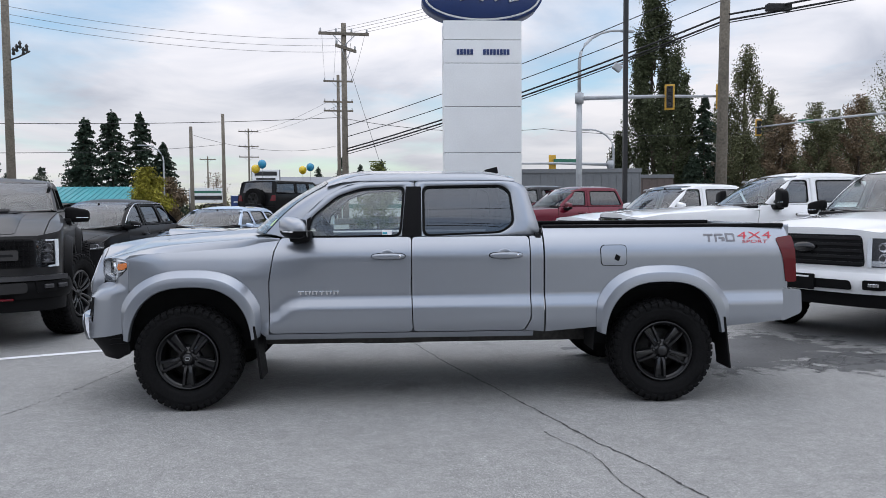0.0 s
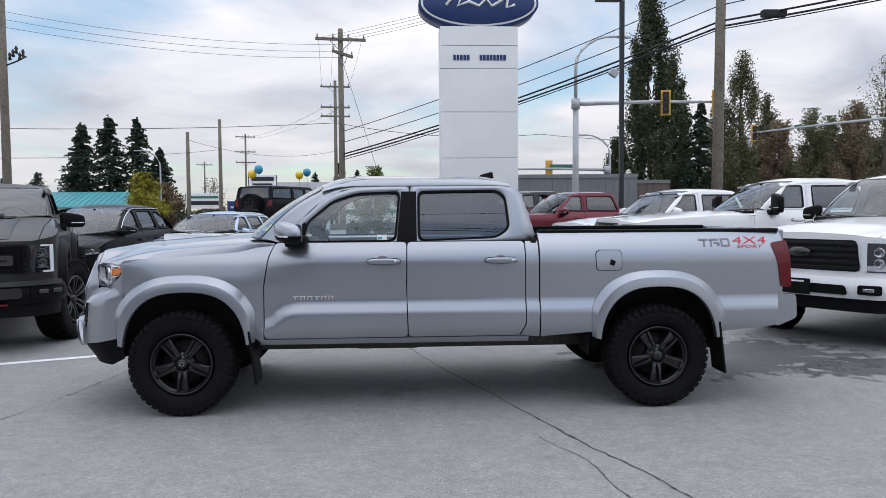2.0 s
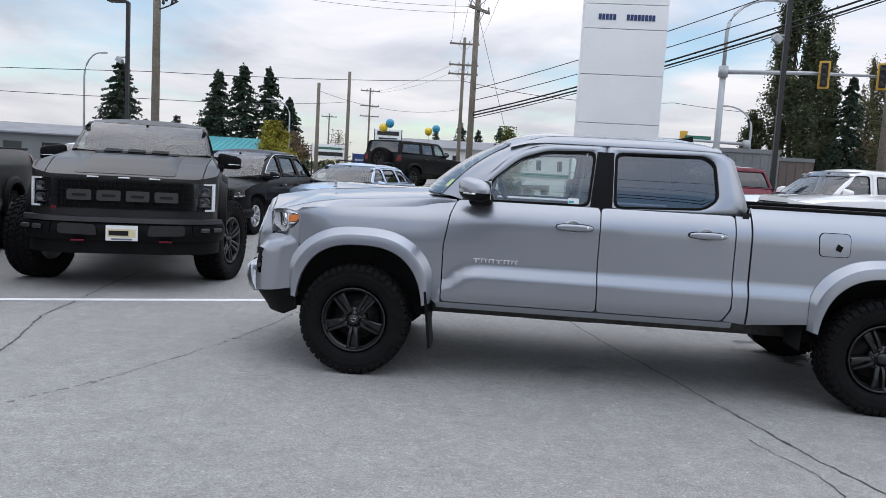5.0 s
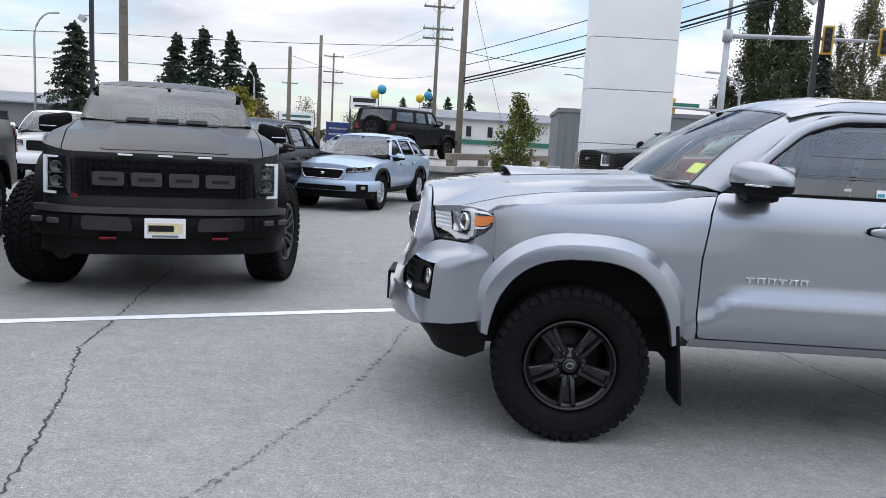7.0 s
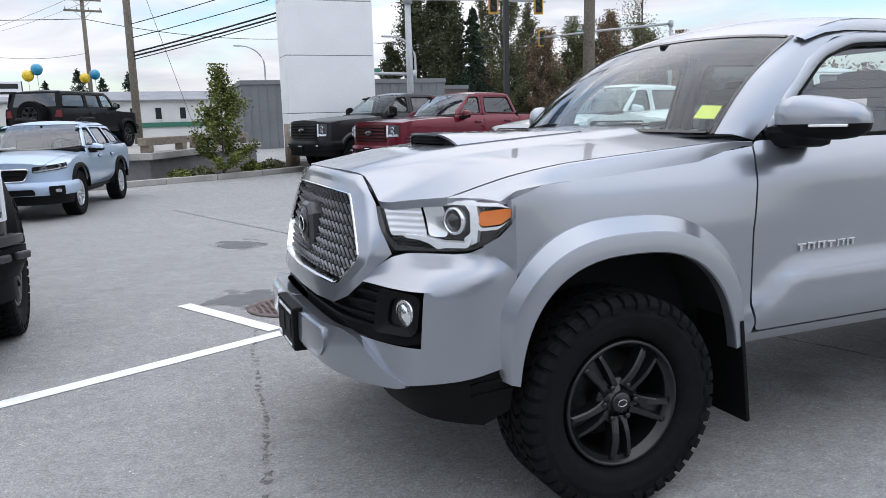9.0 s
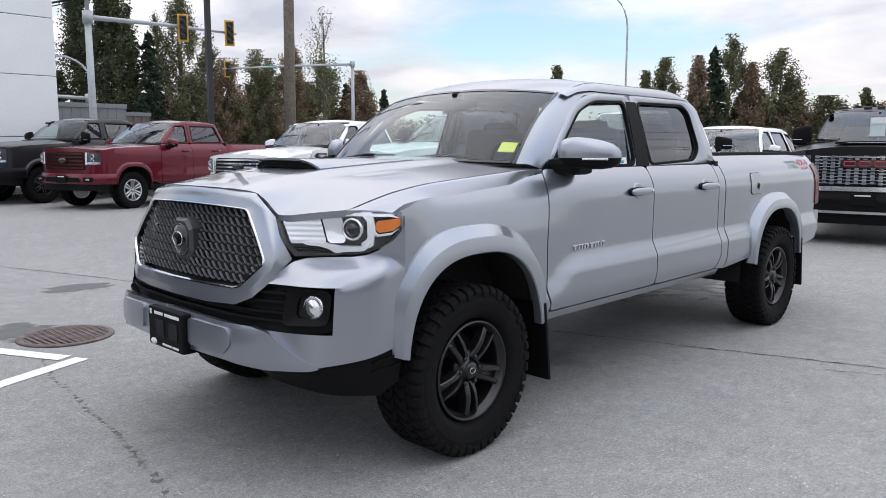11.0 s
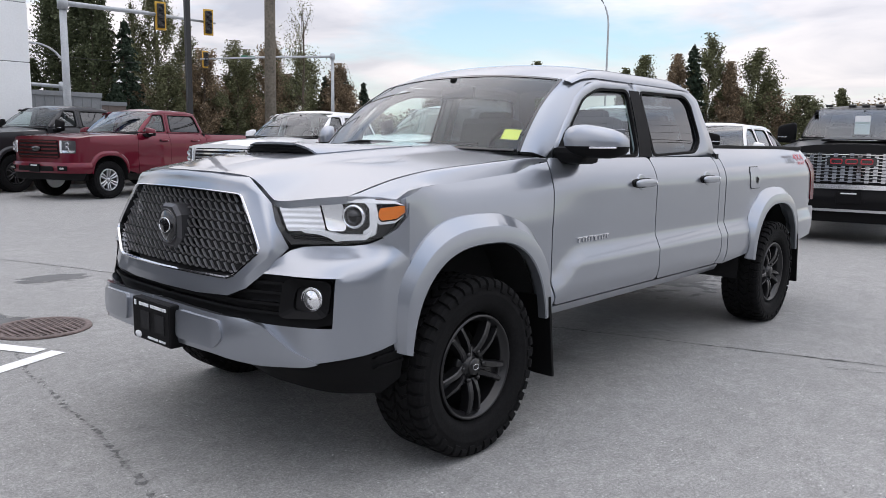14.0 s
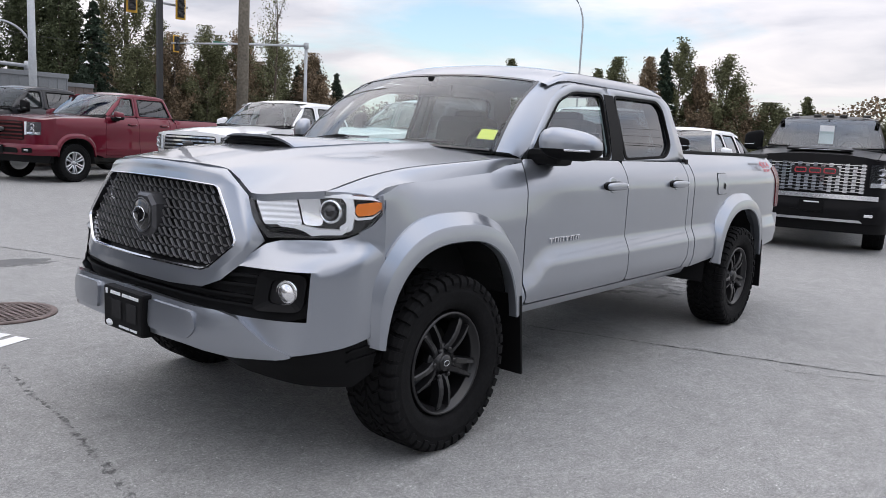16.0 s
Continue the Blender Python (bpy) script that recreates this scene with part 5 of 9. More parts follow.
def silver_pickup():
    root = thing("pickup_truck", "silver four-door pickup truck with black alloy wheels, parked on asphalt", "pickup truck")
    root.matrix_basis = pose(0, 0.045, 0)
    # leading edge of the bonnet over grille and lamps: half width, x, height
    edge = ((0, -0.80, 1.209), (0.15, -0.795, 1.208), (0.30, -0.775, 1.204), (0.38, -0.752, 1.199), (0.42, -0.744, 1.188), (0.47, -0.737, 1.158), (0.52, -0.735, 1.122), (0.551, -0.735, 1.106), (0.60, -0.712, 1.108), (0.69, -0.655, 1.121), (0.791, -0.585, 1.133), (0.87, -0.50, 1.134), (0.935, -0.42, 1.118))
    S = Shape(step=0.045, bow=(0.022, 0.026), wback=0.07, wdrop=0.038, soft=0.04, flare_a=0.565, flare_b=0.655, ro=1.09, xw=0.955, xc=0.555, zs=0.518, W=0.915, Wr=0.665, track=0.845, hy0=0.79, hy=0.805, cvis=0.036, rt=0.388, fo=0.89, front_drop=0.085, hood=((-0.88, 1.195), (-0.76, 1.213), (-0.36, 1.26), (0.0, 1.29), (0.5, 1.325)), front=edge, bulge=0.035)
    S.windows = [("front_door", [(0.87, 1.268), (0.90, 1.42), (1.10, 1.585), (1.28, 1.645), (1.62, 1.658), (1.585, 1.272)],
                  [(0.70, 1.272), (0.74, 1.30), (0.86, 1.44), (1.0, 1.575), (1.16, 1.665), (1.34, 1.695), (1.69, 1.70), (1.664, 1.272)]),
                 ("rear_door", [(1.75, 1.658), (2.36, 1.665), (2.43, 1.62), (2.455, 1.37), (2.36, 1.295), (1.75, 1.272)],
                  [(1.668, 1.272), (1.695, 1.70), (2.45, 1.70), (2.55, 1.65), (2.60, 1.52), (2.655, 1.272)])]
    S.frame_mats, S.glass_mats, S.edge_n = (None, None), (GLASS, PRIVACY), 6
    hidden_core(root, S)
    doors = side_panels(root, S, SILVER)
    # black strip between the door windows
    bp = [(1.59, 1.275), (1.742, 1.275), (1.742, 1.655), (1.625, 1.655)]
    both("pillar_trim", root, PLASTIC, lambda m: panel(bp, lambda x, z: (x, -(S.gy(x, z) + 0.003), z), 0.06, 0.004, mirror=m))
    # sail behind the mirror
    sl = [(0.76, 1.285), (0.885, 1.275), (0.905, 1.43), (0.86, 1.40)]
    both("mirror_sail", root, PLASTIC, lambda m: panel(sl, lambda x, z: (x, -(S.gy(x, z) + 0.004), z), 0.06, 0.01, mirror=m))

    def crown(x, y):
        # raised middle field of the bonnet, and creases
        t = min(1, max(0, (0.44 - abs(y) + 0.10 * x) / 0.10))
        f = min(1, max(0, (x + 0.80) / 0.3))
        return 0.018 * t * t * (3 - 2 * t) * f

    def hood_fn(x, y):
        return (x, y, S.ztop(x, y) + crown(x, y))

    def lead(y):
        return curve_at([(p[0], p[1]) for p in edge], abs(y)) + 0.004

    fr_ = [(lead(y), y) for y in (-0.785, -0.74, -0.69, -0.64, -0.60, -0.575, -0.545, -0.52, -0.495, -0.47, -0.445, -0.42, -0.40, -0.36, -0.30, -0.22, -0.12)]
    fr_ += [(lead(0), 0.0)] + [(a, -b_) for a, b_ in fr_[::-1]]
    sides = [(lerp(-0.57, 0.63, i / 16), S.hseam(lerp(-0.57, 0.63, i / 16))) for i in range(17)]
    rear = [(S.xc0 + 0.04 + (S.xc - S.xc0) * t * t, t * sides[-1][1]) for t in (0.9, 0.6, 0.3, 0, -0.3, -0.6, -0.9)]
    hood = part("bonnet", panel(fr_ + sides + rear + [(a, -b_) for a, b_ in sides[::-1]], hood_fn, 0.03, 0.03, (0, 0, 1)), SILVER, root)
    # scoop: a low bulge with a black mouth
    b = bmesh.new()

    def scoop(u, v):
        x = lerp(-0.36, 0.22, v) + 0.05 * u * u * (1 - v)
        y = u * lerp(0.272, 0.34, v)
        return (x, y, S.ztop(x, y) + crown(x, y) + 0.004 + 0.046 * (1 - v) ** 1.25 * (1 - abs(u) ** 4))

    panel([(-1, 0), (1, 0), (1, 1), (-1, 1)], scoop, (0.08, 0.06), 0.010, (0, 0, 1), b)
    sc = part("bonnet_scoop", b, SILVER, root)
    b = bmesh.new()
    base = S.ztop(-0.34, 0) + crown(-0.34, 0)
    panel([(-0.97, 0), (0.97, 0), (0.97, 1), (-0.97, 1)], lambda u, v: (-0.345 + 0.05 * u * u, u * 0.27, S.ztop(-0.34, u * 0.27) + crown(-0.34, u * 0.27) + 0.003 + 0.046 * v * (1 - abs(u) ** 4)), (0.1, 0.4), 0.0, (-1, 0, 0), b)
    part("scoop_grille", b, DARK, sc)
    for k in range(3):
        b = bmesh.new()
        box(b, -0.352, 0, base + 0.010 + 0.012 * k, 0.012, 0.44 - 0.05 * k, 0.004)
        part("scoop_slat", b, PLASTIC, sc)
    upper_body(root, S, SILVER, GLASS)
    pickup_bed(root, S, SILVER, PLASTIC)
    flares(root, S, SILVER)
    handles(doors, S, SILVER, (("front_door", 1.49), ("rear_door", 2.375)), 1.13)
    mirrors(root, S, SILVER, 0.785, 1.365, 0.255, 0.175, sweep=0.62)
    interior(root, S)
    wheel_set(root, S, SATINB, spokes=5, split=2, knob=0.008, tyre_label="all-terrain tyre with lugged shoulders")

    # ---- front ----
    def off(z):
        return curve_at([(0.36, -0.05), (0.50, -0.01), (0.58, 0.035), (0.68, 0.03), (0.74, 0.0), (0.95, 0.0), (1.2, 0.0)], z)

    def N(o):
        return lambda s, z: S.nose(s, z, off(z) + o)

    def sheet(name, polys, mat, o, thick=0.03, step=0.05, mirror=True, label=""):
        bm = bmesh.new()
        for p in polys:
            panel(p, N(o), step, thick, (-1, 0, 0), bm)
            if mirror == "split":
                part(name, bm, mat, root, label)
                bm = bmesh.new()
            if mirror:
                panel([(-a, b_) for a, b_ in p], N(o), step, thick, (-1, 0, 0), bm)
        return part(name, bm, mat, root, label)

    # ---- form of the front: half plans at a few heights ----
    knots = (0.0, 0.45, 0.585, 0.80, 0.92, 1.05)
    plans = ((0.36, (-0.84, -0.81, -0.78, -0.68, -0.55, -0.42), (0, 0.45, 0.585, 0.80, 0.90, 0.93)),
             (0.52, (-0.90, -0.88, -0.85, -0.745, -0.59, -0.42), (0, 0.45, 0.585, 0.83, 0.93, 0.945)),
             (0.66, (-0.895, -0.875, -0.845, -0.735, -0.57, -0.41), (0, 0.45, 0.585, 0.83, 0.935, 0.952)),
             (0.84, (-0.89, -0.868, -0.817, -0.72, -0.555, -0.41), (0, 0.45, 0.581, 0.83, 0.935, 0.952)),
             (0.895, (-0.885, -0.860, -0.775, -0.655, -0.535, -0.41), (0, 0.45, 0.583, 0.827, 0.934, 0.952)),
             (0.94, (-0.878, -0.85, -0.715, -0.56, -0.505, -0.41), (0, 0.45, 0.60, 0.80, 0.905, 0.95)),
             (1.0, (-0.873, -0.845, -0.725, -0.575, -0.505, -0.41), (0, 0.45, 0.59, 0.80, 0.905, 0.95)),
             (1.10, (-0.862, -0.83, -0.735, -0.585, -0.50, -0.41), (0, 0.43, 0.551, 0.791, 0.905, 0.948)),
             (1.14, (-0.845, -0.825, -0.732, -0.582, -0.49, -0.41), (0, 0.41, 0.54, 0.791, 0.90, 0.94)))

    def spline(ts, vs, t):
        """Smooth curve through the knots."""
        t = min(max(t, ts[0]), ts[-1])
        k = max(i for i in range(len(ts) - 1) if ts[i] <= t)
        h = ts[k + 1] - ts[k]
        d = [(vs[min(i + 1, len(vs) - 1)] - vs[max(i - 1, 0)]) / (ts[min(i + 1, len(ts) - 1)] - ts[max(i - 1, 0)]) for i in (k, k + 1)]
        u = (t - ts[k]) / h
        return vs[k] * (1 + 2 * u) * (1 - u) ** 2 + d[0] * h * u * (1 - u) ** 2 + vs[k + 1] * u * u * (3 - 2 * u) + d[1] * h * u * u * (u - 1)

    def F(s, z, o=0.0):
        a, sg = abs(s), (1 if s >= 0 else -1)
        x = curve_at([(p[0], spline(knots, p[1], a)) for p in plans], z)
        y = curve_at([(p[0], spline(knots, p[2], a)) for p in plans], z)
        k = min(1.0, (a / 1.05) ** 2)
        return (x - o * (1 - 0.6 * k), sg * (y + o * 0.8 * k), z)

    def fsheet(name, poly, mat, o, sg, thick=0.03, step=0.05, parent=None, label=""):
        return part(name, panel([(a * sg, b_) for a, b_ in poly], lambda s, z: F(s, z, o), step, thick, (-1, 0, 0)), mat, parent or root, label)

    def G(s, z, o=0.0):
        """The grille's gently bowed face."""
        return (-0.886 + 0.153 * s * s + 0.244 * (z - 0.83) - o, s, z)

    # near-black backing sheets: the shade behind the front's gaps is their colour
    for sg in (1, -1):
        fsheet("dark_backing", [(0, 0.5), (1.0, 0.5), (1.0, 1.09), (0, 1.09)], DARK, -0.10, sg, 0.0, 0.1)
    # body-coloured surround of the grille: a flat face round the opening, then a flank that falls back to lamps and bonnet
    inner = [(0, 0.808), (0.25, 0.809), (0.43, 0.81), (0.468, 0.822), (0.572, 0.915), (0.577, 0.935), (0.51, 1.028), (0.43, 1.125), (0.41, 1.133), (0.20, 1.140), (0, 1.142)]
    face = [(0, 0.770), (0.25, 0.770), (0.45, 0.775), (0.50, 0.795), (0.605, 0.90), (0.61, 0.945), (0.56, 1.025), (0.475, 1.135), (0.425, 1.158), (0.20, 1.168), (0, 1.170)]
    flank = [(-0.905, 0, 0.735), (-0.90, 0.25, 0.737), (-0.885, 0.45, 0.75), (-0.855, 0.53, 0.785), (-0.806, 0.59, 0.850), (-0.712, 0.606, 0.932), (-0.738, 0.558, 1.03), (-0.740, 0.538, 1.10), (-0.746, 0.406, 1.192), (-0.784, 0.20, 1.203), (-0.798, 0, 1.206)]
    bm = bmesh.new()
    for sg in (1, -1):
        A = [Vector(G(sg * a, z, 0.012)) for a, z in inner]
        B = [Vector(G(sg * a, z, 0.008)) + Vector((0.02 * (a > 0.44 and z > 0.85), 0, 0)) for a, z in face]
        C = [Vector((x, sg * y, z)) for x, y, z in flank]
        for P, Q in ((A, B), (B, C)):
            n = 4
            rows = [[bm.verts.new(P[i].lerp(Q[i], k / n) + (Vector((-0.006, 0, 0.006)) * math.sin(math.pi * k / n) if P is B and i > 6 else Vector())) for i in range(len(P))] for k in range(n + 1)]
            for R0, R1 in zip(rows, rows[1:]):
                for i in range(len(P) - 1):
                    bm.faces.new((R0[i], R0[i + 1], R1[i + 1], R1[i])).smooth = True
    bmesh.ops.recalc_face_normals(bm, faces=bm.faces[:])
    for f in bm.faces:
        if f.normal.x > 0.3:
            f.normal_flip()
    bmesh.ops.remove_doubles(bm, verts=bm.verts[:], dist=0.0005)
    part("grille_surround", bm, SILVER, root)
    # chrome ring
    bm = bmesh.new()
    ring = [(a, z) for a, z in inner] + [(-a, z) for a, z in inner[::-1][1:-1]]
    rr = rounded(ring, 0.025, 2)
    cz = 0.985
    loops = []
    for k, o in ((1.003, 0.008), (1.0, 0.0145), (0.988, 0.0155), (0.976, 0.008), (0.970, -0.02)):
        loops.append([bm.verts.new(G(a * k, cz + (z - cz) * (1 - (1 - k) * 2.0), o)) for a, z in rr])
    for A, B in zip(loops, loops[1:]):
        for j in range(len(rr)):
            bm.faces.new((A[j], B[j], B[(j + 1) % len(rr)], A[(j + 1) % len(rr)]))
    bmesh.ops.recalc_face_normals(bm, faces=bm.faces[:])
    part("grille_ring", bm, CHROME, root)
    # grille: staggered V-shaped cells in rows before a black backing
    gr = new("grille")
    gr.parent = root
    bm = bmesh.new()
    panel([(a * 0.98, cz + (z - cz) * 0.97) for a, z in rr], lambda s, z: G(s, z, -0.075), 0.1, 0.0, (-1, 0, 0), bm)
    part("grille_backing", bm, DARK, gr)
    bm = bmesh.new()
    for r in range(8):
        z0 = 0.836 + r * 0.0372
        half = outline_half(inner, z0 + 0.014) - 0.034
        for c in range(-20, 21):
            s = (c + 0.5 * (r % 2)) * 0.043
            if abs(s) > half:
                continue
            # a slanting fin with a hooked foot
            box(bm, 0, 0, 0, 0.008, 0.0062, 0.034, Matrix.Translation(Vector(G(s, z0 + 0.014, -0.012))) @ pose(0, 0, 0, -20, -14, 0))
            box(bm, 0, 0, 0, 0.008, 0.015, 0.0062, Matrix.Translation(Vector(G(s + 0.010, z0 - 0.002, -0.010))) @ pose(0, 0, 0, 12, 0, 0))
    part("grille_mesh", bm, GRILLEM, gr)
    # badge: a bevelled black plinth with a dark round disc and rim
    p = Vector(G(0, 0.978, 0.02))
    bm = bmesh.new()
    hexa = [(0.045 * sx, 0.092 * sz) if k else (0.086 * sx, 0.05 * sz) for sx, sz, k in ((1, 1, 1), (-1, 1, 1), (-1, 1, 0), (-1, -1, 0), (-1, -1, 1), (1, -1, 1), (1, -1, 0), (1, 1, 0))]
    lp = [[bm.verts.new(p + Vector((dx, a * k, b_ * k))) for a, b_ in hexa] for k, dx in ((1.0, 0.07), (1.0, 0.008), (0.86, -0.006))]
    for A, B in zip(lp, lp[1:]):
        for j in range(8):
            bm.faces.new((A[j], B[j], B[(j + 1) % 8], A[(j + 1) % 8]))
    bm.faces.new(lp[-1])
    bmesh.ops.recalc_face_normals(bm, faces=bm.faces[:])
    bd = part("grille_badge", bm, GUNM, gr)
    bm = bmesh.new()
    revolve(bm, [(0.0, -0.026), (0.03, -0.024), (0.062, -0.016), (0.07, -0.006), (0.07, 0.01)], 32, "x", p)
    part("badge_disc", bm, GLOSSB, bd)
    bm = bmesh.new()
    for a, b_ in ((0.044, 0.030), (0.016, 0.030)):
        tube(bm, [p + Vector((-0.022, a * math.cos(2 * math.pi * i / 28), b_ * math.sin(2 * math.pi * i / 28) + 0.004)) for i in range(29)], 0.0028, 5)
    part("badge_emblem", bm, CHROME, bd)
    bm = bmesh.new()
    tube(bm, [p + Vector((-0.012, 0.069 * math.cos(2 * math.pi * i / 32), 0.069 * math.sin(2 * math.pi * i / 32))) for i in range(33)], 0.0035, 6)
    part("badge_rim", bm, GUNM, bd)
    # head lamps
    for sg in (1, -1):
        lamp = new("head_lamp")
        lamp.parent = root
        lens = rounded([(0.563, 1.094), (0.70, 1.117), (0.80, 1.128), (0.90, 1.129), (0.97, 1.124), (1.04, 1.105), (1.055, 1.09), (1.035, 1.06), (0.98, 1.018), (0.92, 0.985), (0.86, 0.962), (0.80, 0.952), (0.74, 0.950), (0.69, 0.948), (0.592, 0.942), (0.570, 0.985), (0.560, 1.01), (0.562, 1.06)], 0.012, 2)
        fsheet("lamp_housing", lens, GLOSSB, -0.040, sg, 0.0, 0.04, lamp)
        fsheet("lamp_surround", rounded([(0.787, 1.122), (0.862, 1.124), (0.868, 1.02), (0.85, 0.99), (0.787, 0.995)], 0.01, 2), GLOSSB, -0.026, sg, 0.006, 0.03, lamp)
        fsheet("lamp_edge", [(0.566, 1.09), (0.584, 1.092), (0.584, 1.0), (0.61, 0.965), (0.74, 0.958), (0.87, 0.970), (0.93, 0.993), (1.0, 1.041), (1.045, 1.085), (1.03, 1.06), (0.98, 1.02), (0.92, 0.987), (0.86, 0.965), (0.74, 0.952), (0.596, 0.945), (0.564, 1.01), (0.566, 1.06)], GLOSSB, -0.007, sg, 0.003, 0.02, lamp)
        # ribbed low reflector, a round bowl and the frame of the projector
        bm = bmesh.new()
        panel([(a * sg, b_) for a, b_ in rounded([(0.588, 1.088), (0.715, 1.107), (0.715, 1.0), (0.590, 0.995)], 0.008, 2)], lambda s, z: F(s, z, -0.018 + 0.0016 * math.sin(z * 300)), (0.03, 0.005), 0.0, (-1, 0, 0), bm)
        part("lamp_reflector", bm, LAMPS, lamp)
        bm = bmesh.new()
        panel([(a * sg, b_) for a, b_ in rounded([(0.718, 1.108), (0.785, 1.115), (0.785, 1.0), (0.718, 0.998)], 0.02, 3)], lambda s, z: F(s, z, -0.032 + 3.0 * ((abs(s) - 0.752) ** 2 + (z - 1.055) ** 2)), 0.015, 0.0, (-1, 0, 0), bm)
        part("lamp_bowl", bm, HCHROME, lamp)
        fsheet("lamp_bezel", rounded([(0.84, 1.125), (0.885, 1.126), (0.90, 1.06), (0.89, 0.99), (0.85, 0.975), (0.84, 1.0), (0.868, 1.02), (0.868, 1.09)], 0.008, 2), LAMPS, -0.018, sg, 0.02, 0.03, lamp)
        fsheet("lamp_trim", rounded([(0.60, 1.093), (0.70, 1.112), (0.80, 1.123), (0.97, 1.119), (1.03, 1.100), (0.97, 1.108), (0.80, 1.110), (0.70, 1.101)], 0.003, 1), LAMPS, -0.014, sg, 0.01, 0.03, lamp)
        c = Vector(F(0.815 * sg, 1.057, -0.016))
        q = Matrix.Translation(c) @ (Vector((-0.85, 0.35 * sg, 0.0))).to_track_quat("Y", "Z").to_matrix().to_4x4()
        for nm, prof, mt in (("projector_ring", [(0.034, -0.02), (0.036, 0.004), (0.042, 0.008), (0.046, 0.0), (0.046, -0.03)], HCHROME), ("projector_lens", [(0.0, 0.018), (0.012, 0.016), (0.024, 0.007), (0.033, -0.012)], GLOSSB)):
            b2 = bmesh.new()
            revolve(b2, prof, 24)
            b2.transform(q)
            part(nm, b2, mt, lamp)
        tl = fsheet("turn_lens", rounded([(0.905, 1.092), (1.0, 1.100), (1.04, 1.098), (1.035, 1.078), (0.985, 1.052), (0.91, 1.045), (0.898, 1.065)], 0.008, 2), AMBER, -0.010, sg, 0.02, 0.03, lamp)
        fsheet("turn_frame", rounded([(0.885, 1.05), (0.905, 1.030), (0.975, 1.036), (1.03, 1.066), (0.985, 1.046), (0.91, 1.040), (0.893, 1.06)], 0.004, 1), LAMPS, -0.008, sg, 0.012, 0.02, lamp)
        fsheet("day_light_strip", rounded([(0.632, 1.004), (0.70, 1.0), (0.745, 0.99), (0.765, 0.985), (0.85, 0.988), (0.875, 1.006), (0.868, 0.985), (0.85, 0.970), (0.77, 0.964), (0.742, 0.958), (0.72, 0.975), (0.69, 0.986), (0.645, 0.990)], 0.004, 1), LAMPW, -0.008, sg, 0.02, 0.02, lamp)
        bm = bmesh.new()
        for k in range(4):
            z = 0.950 + 0.0085 * k
            panel([(a * sg, b_) for a, b_ in [(0.605 - 0.002 * k, z), (0.735, z + 0.002), (0.735, z + 0.006), (0.605 - 0.002 * k, z + 0.004)]], lambda s, zz: F(s, zz, -0.012), 0.03, 0.015, (-1, 0, 0), bm)
        part("lamp_louvre", bm, PLASTIC, lamp)
        cover = fsheet("lamp_lens", lens, LENS, 0.002, sg, 0.008, 0.03, lamp)
        cover.visible_shadow = False
    # bumper corners, and the fender's nose above their seam
    # in pieces that meet edge to edge: under the lamp, beside the fog lamp, and below
    wing = ([(0.588, 0.843), (1.05, 0.843), (1.05, 0.898), (0.925, 0.980), (0.915, 0.978), (0.86, 0.956), (0.80, 0.946), (0.74, 0.944), (0.69, 0.942), (0.64, 0.938), (0.612, 0.925)],
            [(0.825, 0.66), (1.05, 0.66), (1.05, 0.843), (0.825, 0.843)],
            [(0.60, 0.50), (0.78, 0.53), (0.90, 0.555), (1.04, 0.592), (1.05, 0.62), (1.05, 0.66), (0.50, 0.66), (0.50, 0.58)])
    tipp = [(0.918, 0.984), (1.045, 0.90), (1.06, 0.88), (1.06, 1.11), (1.04, 1.058), (0.985, 1.014)]
    for sg in (1, -1):
        bm = bmesh.new()
        for piece in wing:
            panel([(a * sg, b_) for a, b_ in piece], F, 0.0237, 0.0, (-1, 0, 0), bm, span=(*sorted((0.5 * sg, 1.05 * sg)), 0.50, 0.98))
        bmesh.ops.remove_doubles(bm, verts=bm.verts[:], dist=0.0008)
        bmesh.ops.recalc_face_normals(bm, faces=bm.faces[:])
        if sum(f.normal.x * f.calc_area() for f in bm.faces) > 0:
            bmesh.ops.reverse_faces(bm, faces=bm.faces[:])
        part("bumper_wing", bm, SILVER, root)
        fsheet("fender_nose", tipp, SILVER, 0.0, sg, 0.02, 0.03)
    # fog-lamp pockets and the black intake between
    pocket = [(0.0, 0.66), (0.45, 0.65), (0.62, 0.64), (0.76, 0.65), (0.83, 0.67), (0.835, 0.83), (0.81, 0.848), (0.60, 0.85), (0.52, 0.80), (0.44, 0.765), (0, 0.75)]
    for sg in (1, -1):
        fsheet("bumper_intake", pocket, DARK, -0.05, sg, 0.0)
    bm = bmesh.new()
    for z in (0.69, 0.722, 0.765, 0.80):
        for sg in (1, -1):
            s0 = 0.0 if z < 0.74 else 0.50
            panel([(sg * s0, z), (sg * 0.66, z + 0.004), (sg * 0.66, z + 0.016), (sg * s0, z + 0.012)], lambda s, zz: F(s, zz, -0.012), 0.08, 0.03, (-1, 0, 0), bm)
    part("intake_bar", bm, PLASTIC, root)
    for sg in (1, -1):
        rim = rounded([(0.655, 0.685), (0.812, 0.695), (0.818, 0.832), (0.665, 0.836)], 0.03, 3)
        inn = rounded([(0.695, 0.712), (0.785, 0.716), (0.79, 0.806), (0.705, 0.81)], 0.03, 3)
        bm = bmesh.new()
        loops = [[bm.verts.new(F(a * sg, z, o)) for a, z in lp] for lp, o in ((rim, -0.05), (rim, -0.006), (inn, -0.03), (inn, -0.06))]
        for A, B in zip(loops, loops[1:]):
            for j in range(len(rim)):
                bm.faces.new((A[j], B[j], B[(j + 1) % len(rim)], A[(j + 1) % len(rim)]))
        bm.faces.new(loops[-1])
        bmesh.ops.recalc_face_normals(bm, faces=bm.faces[:])
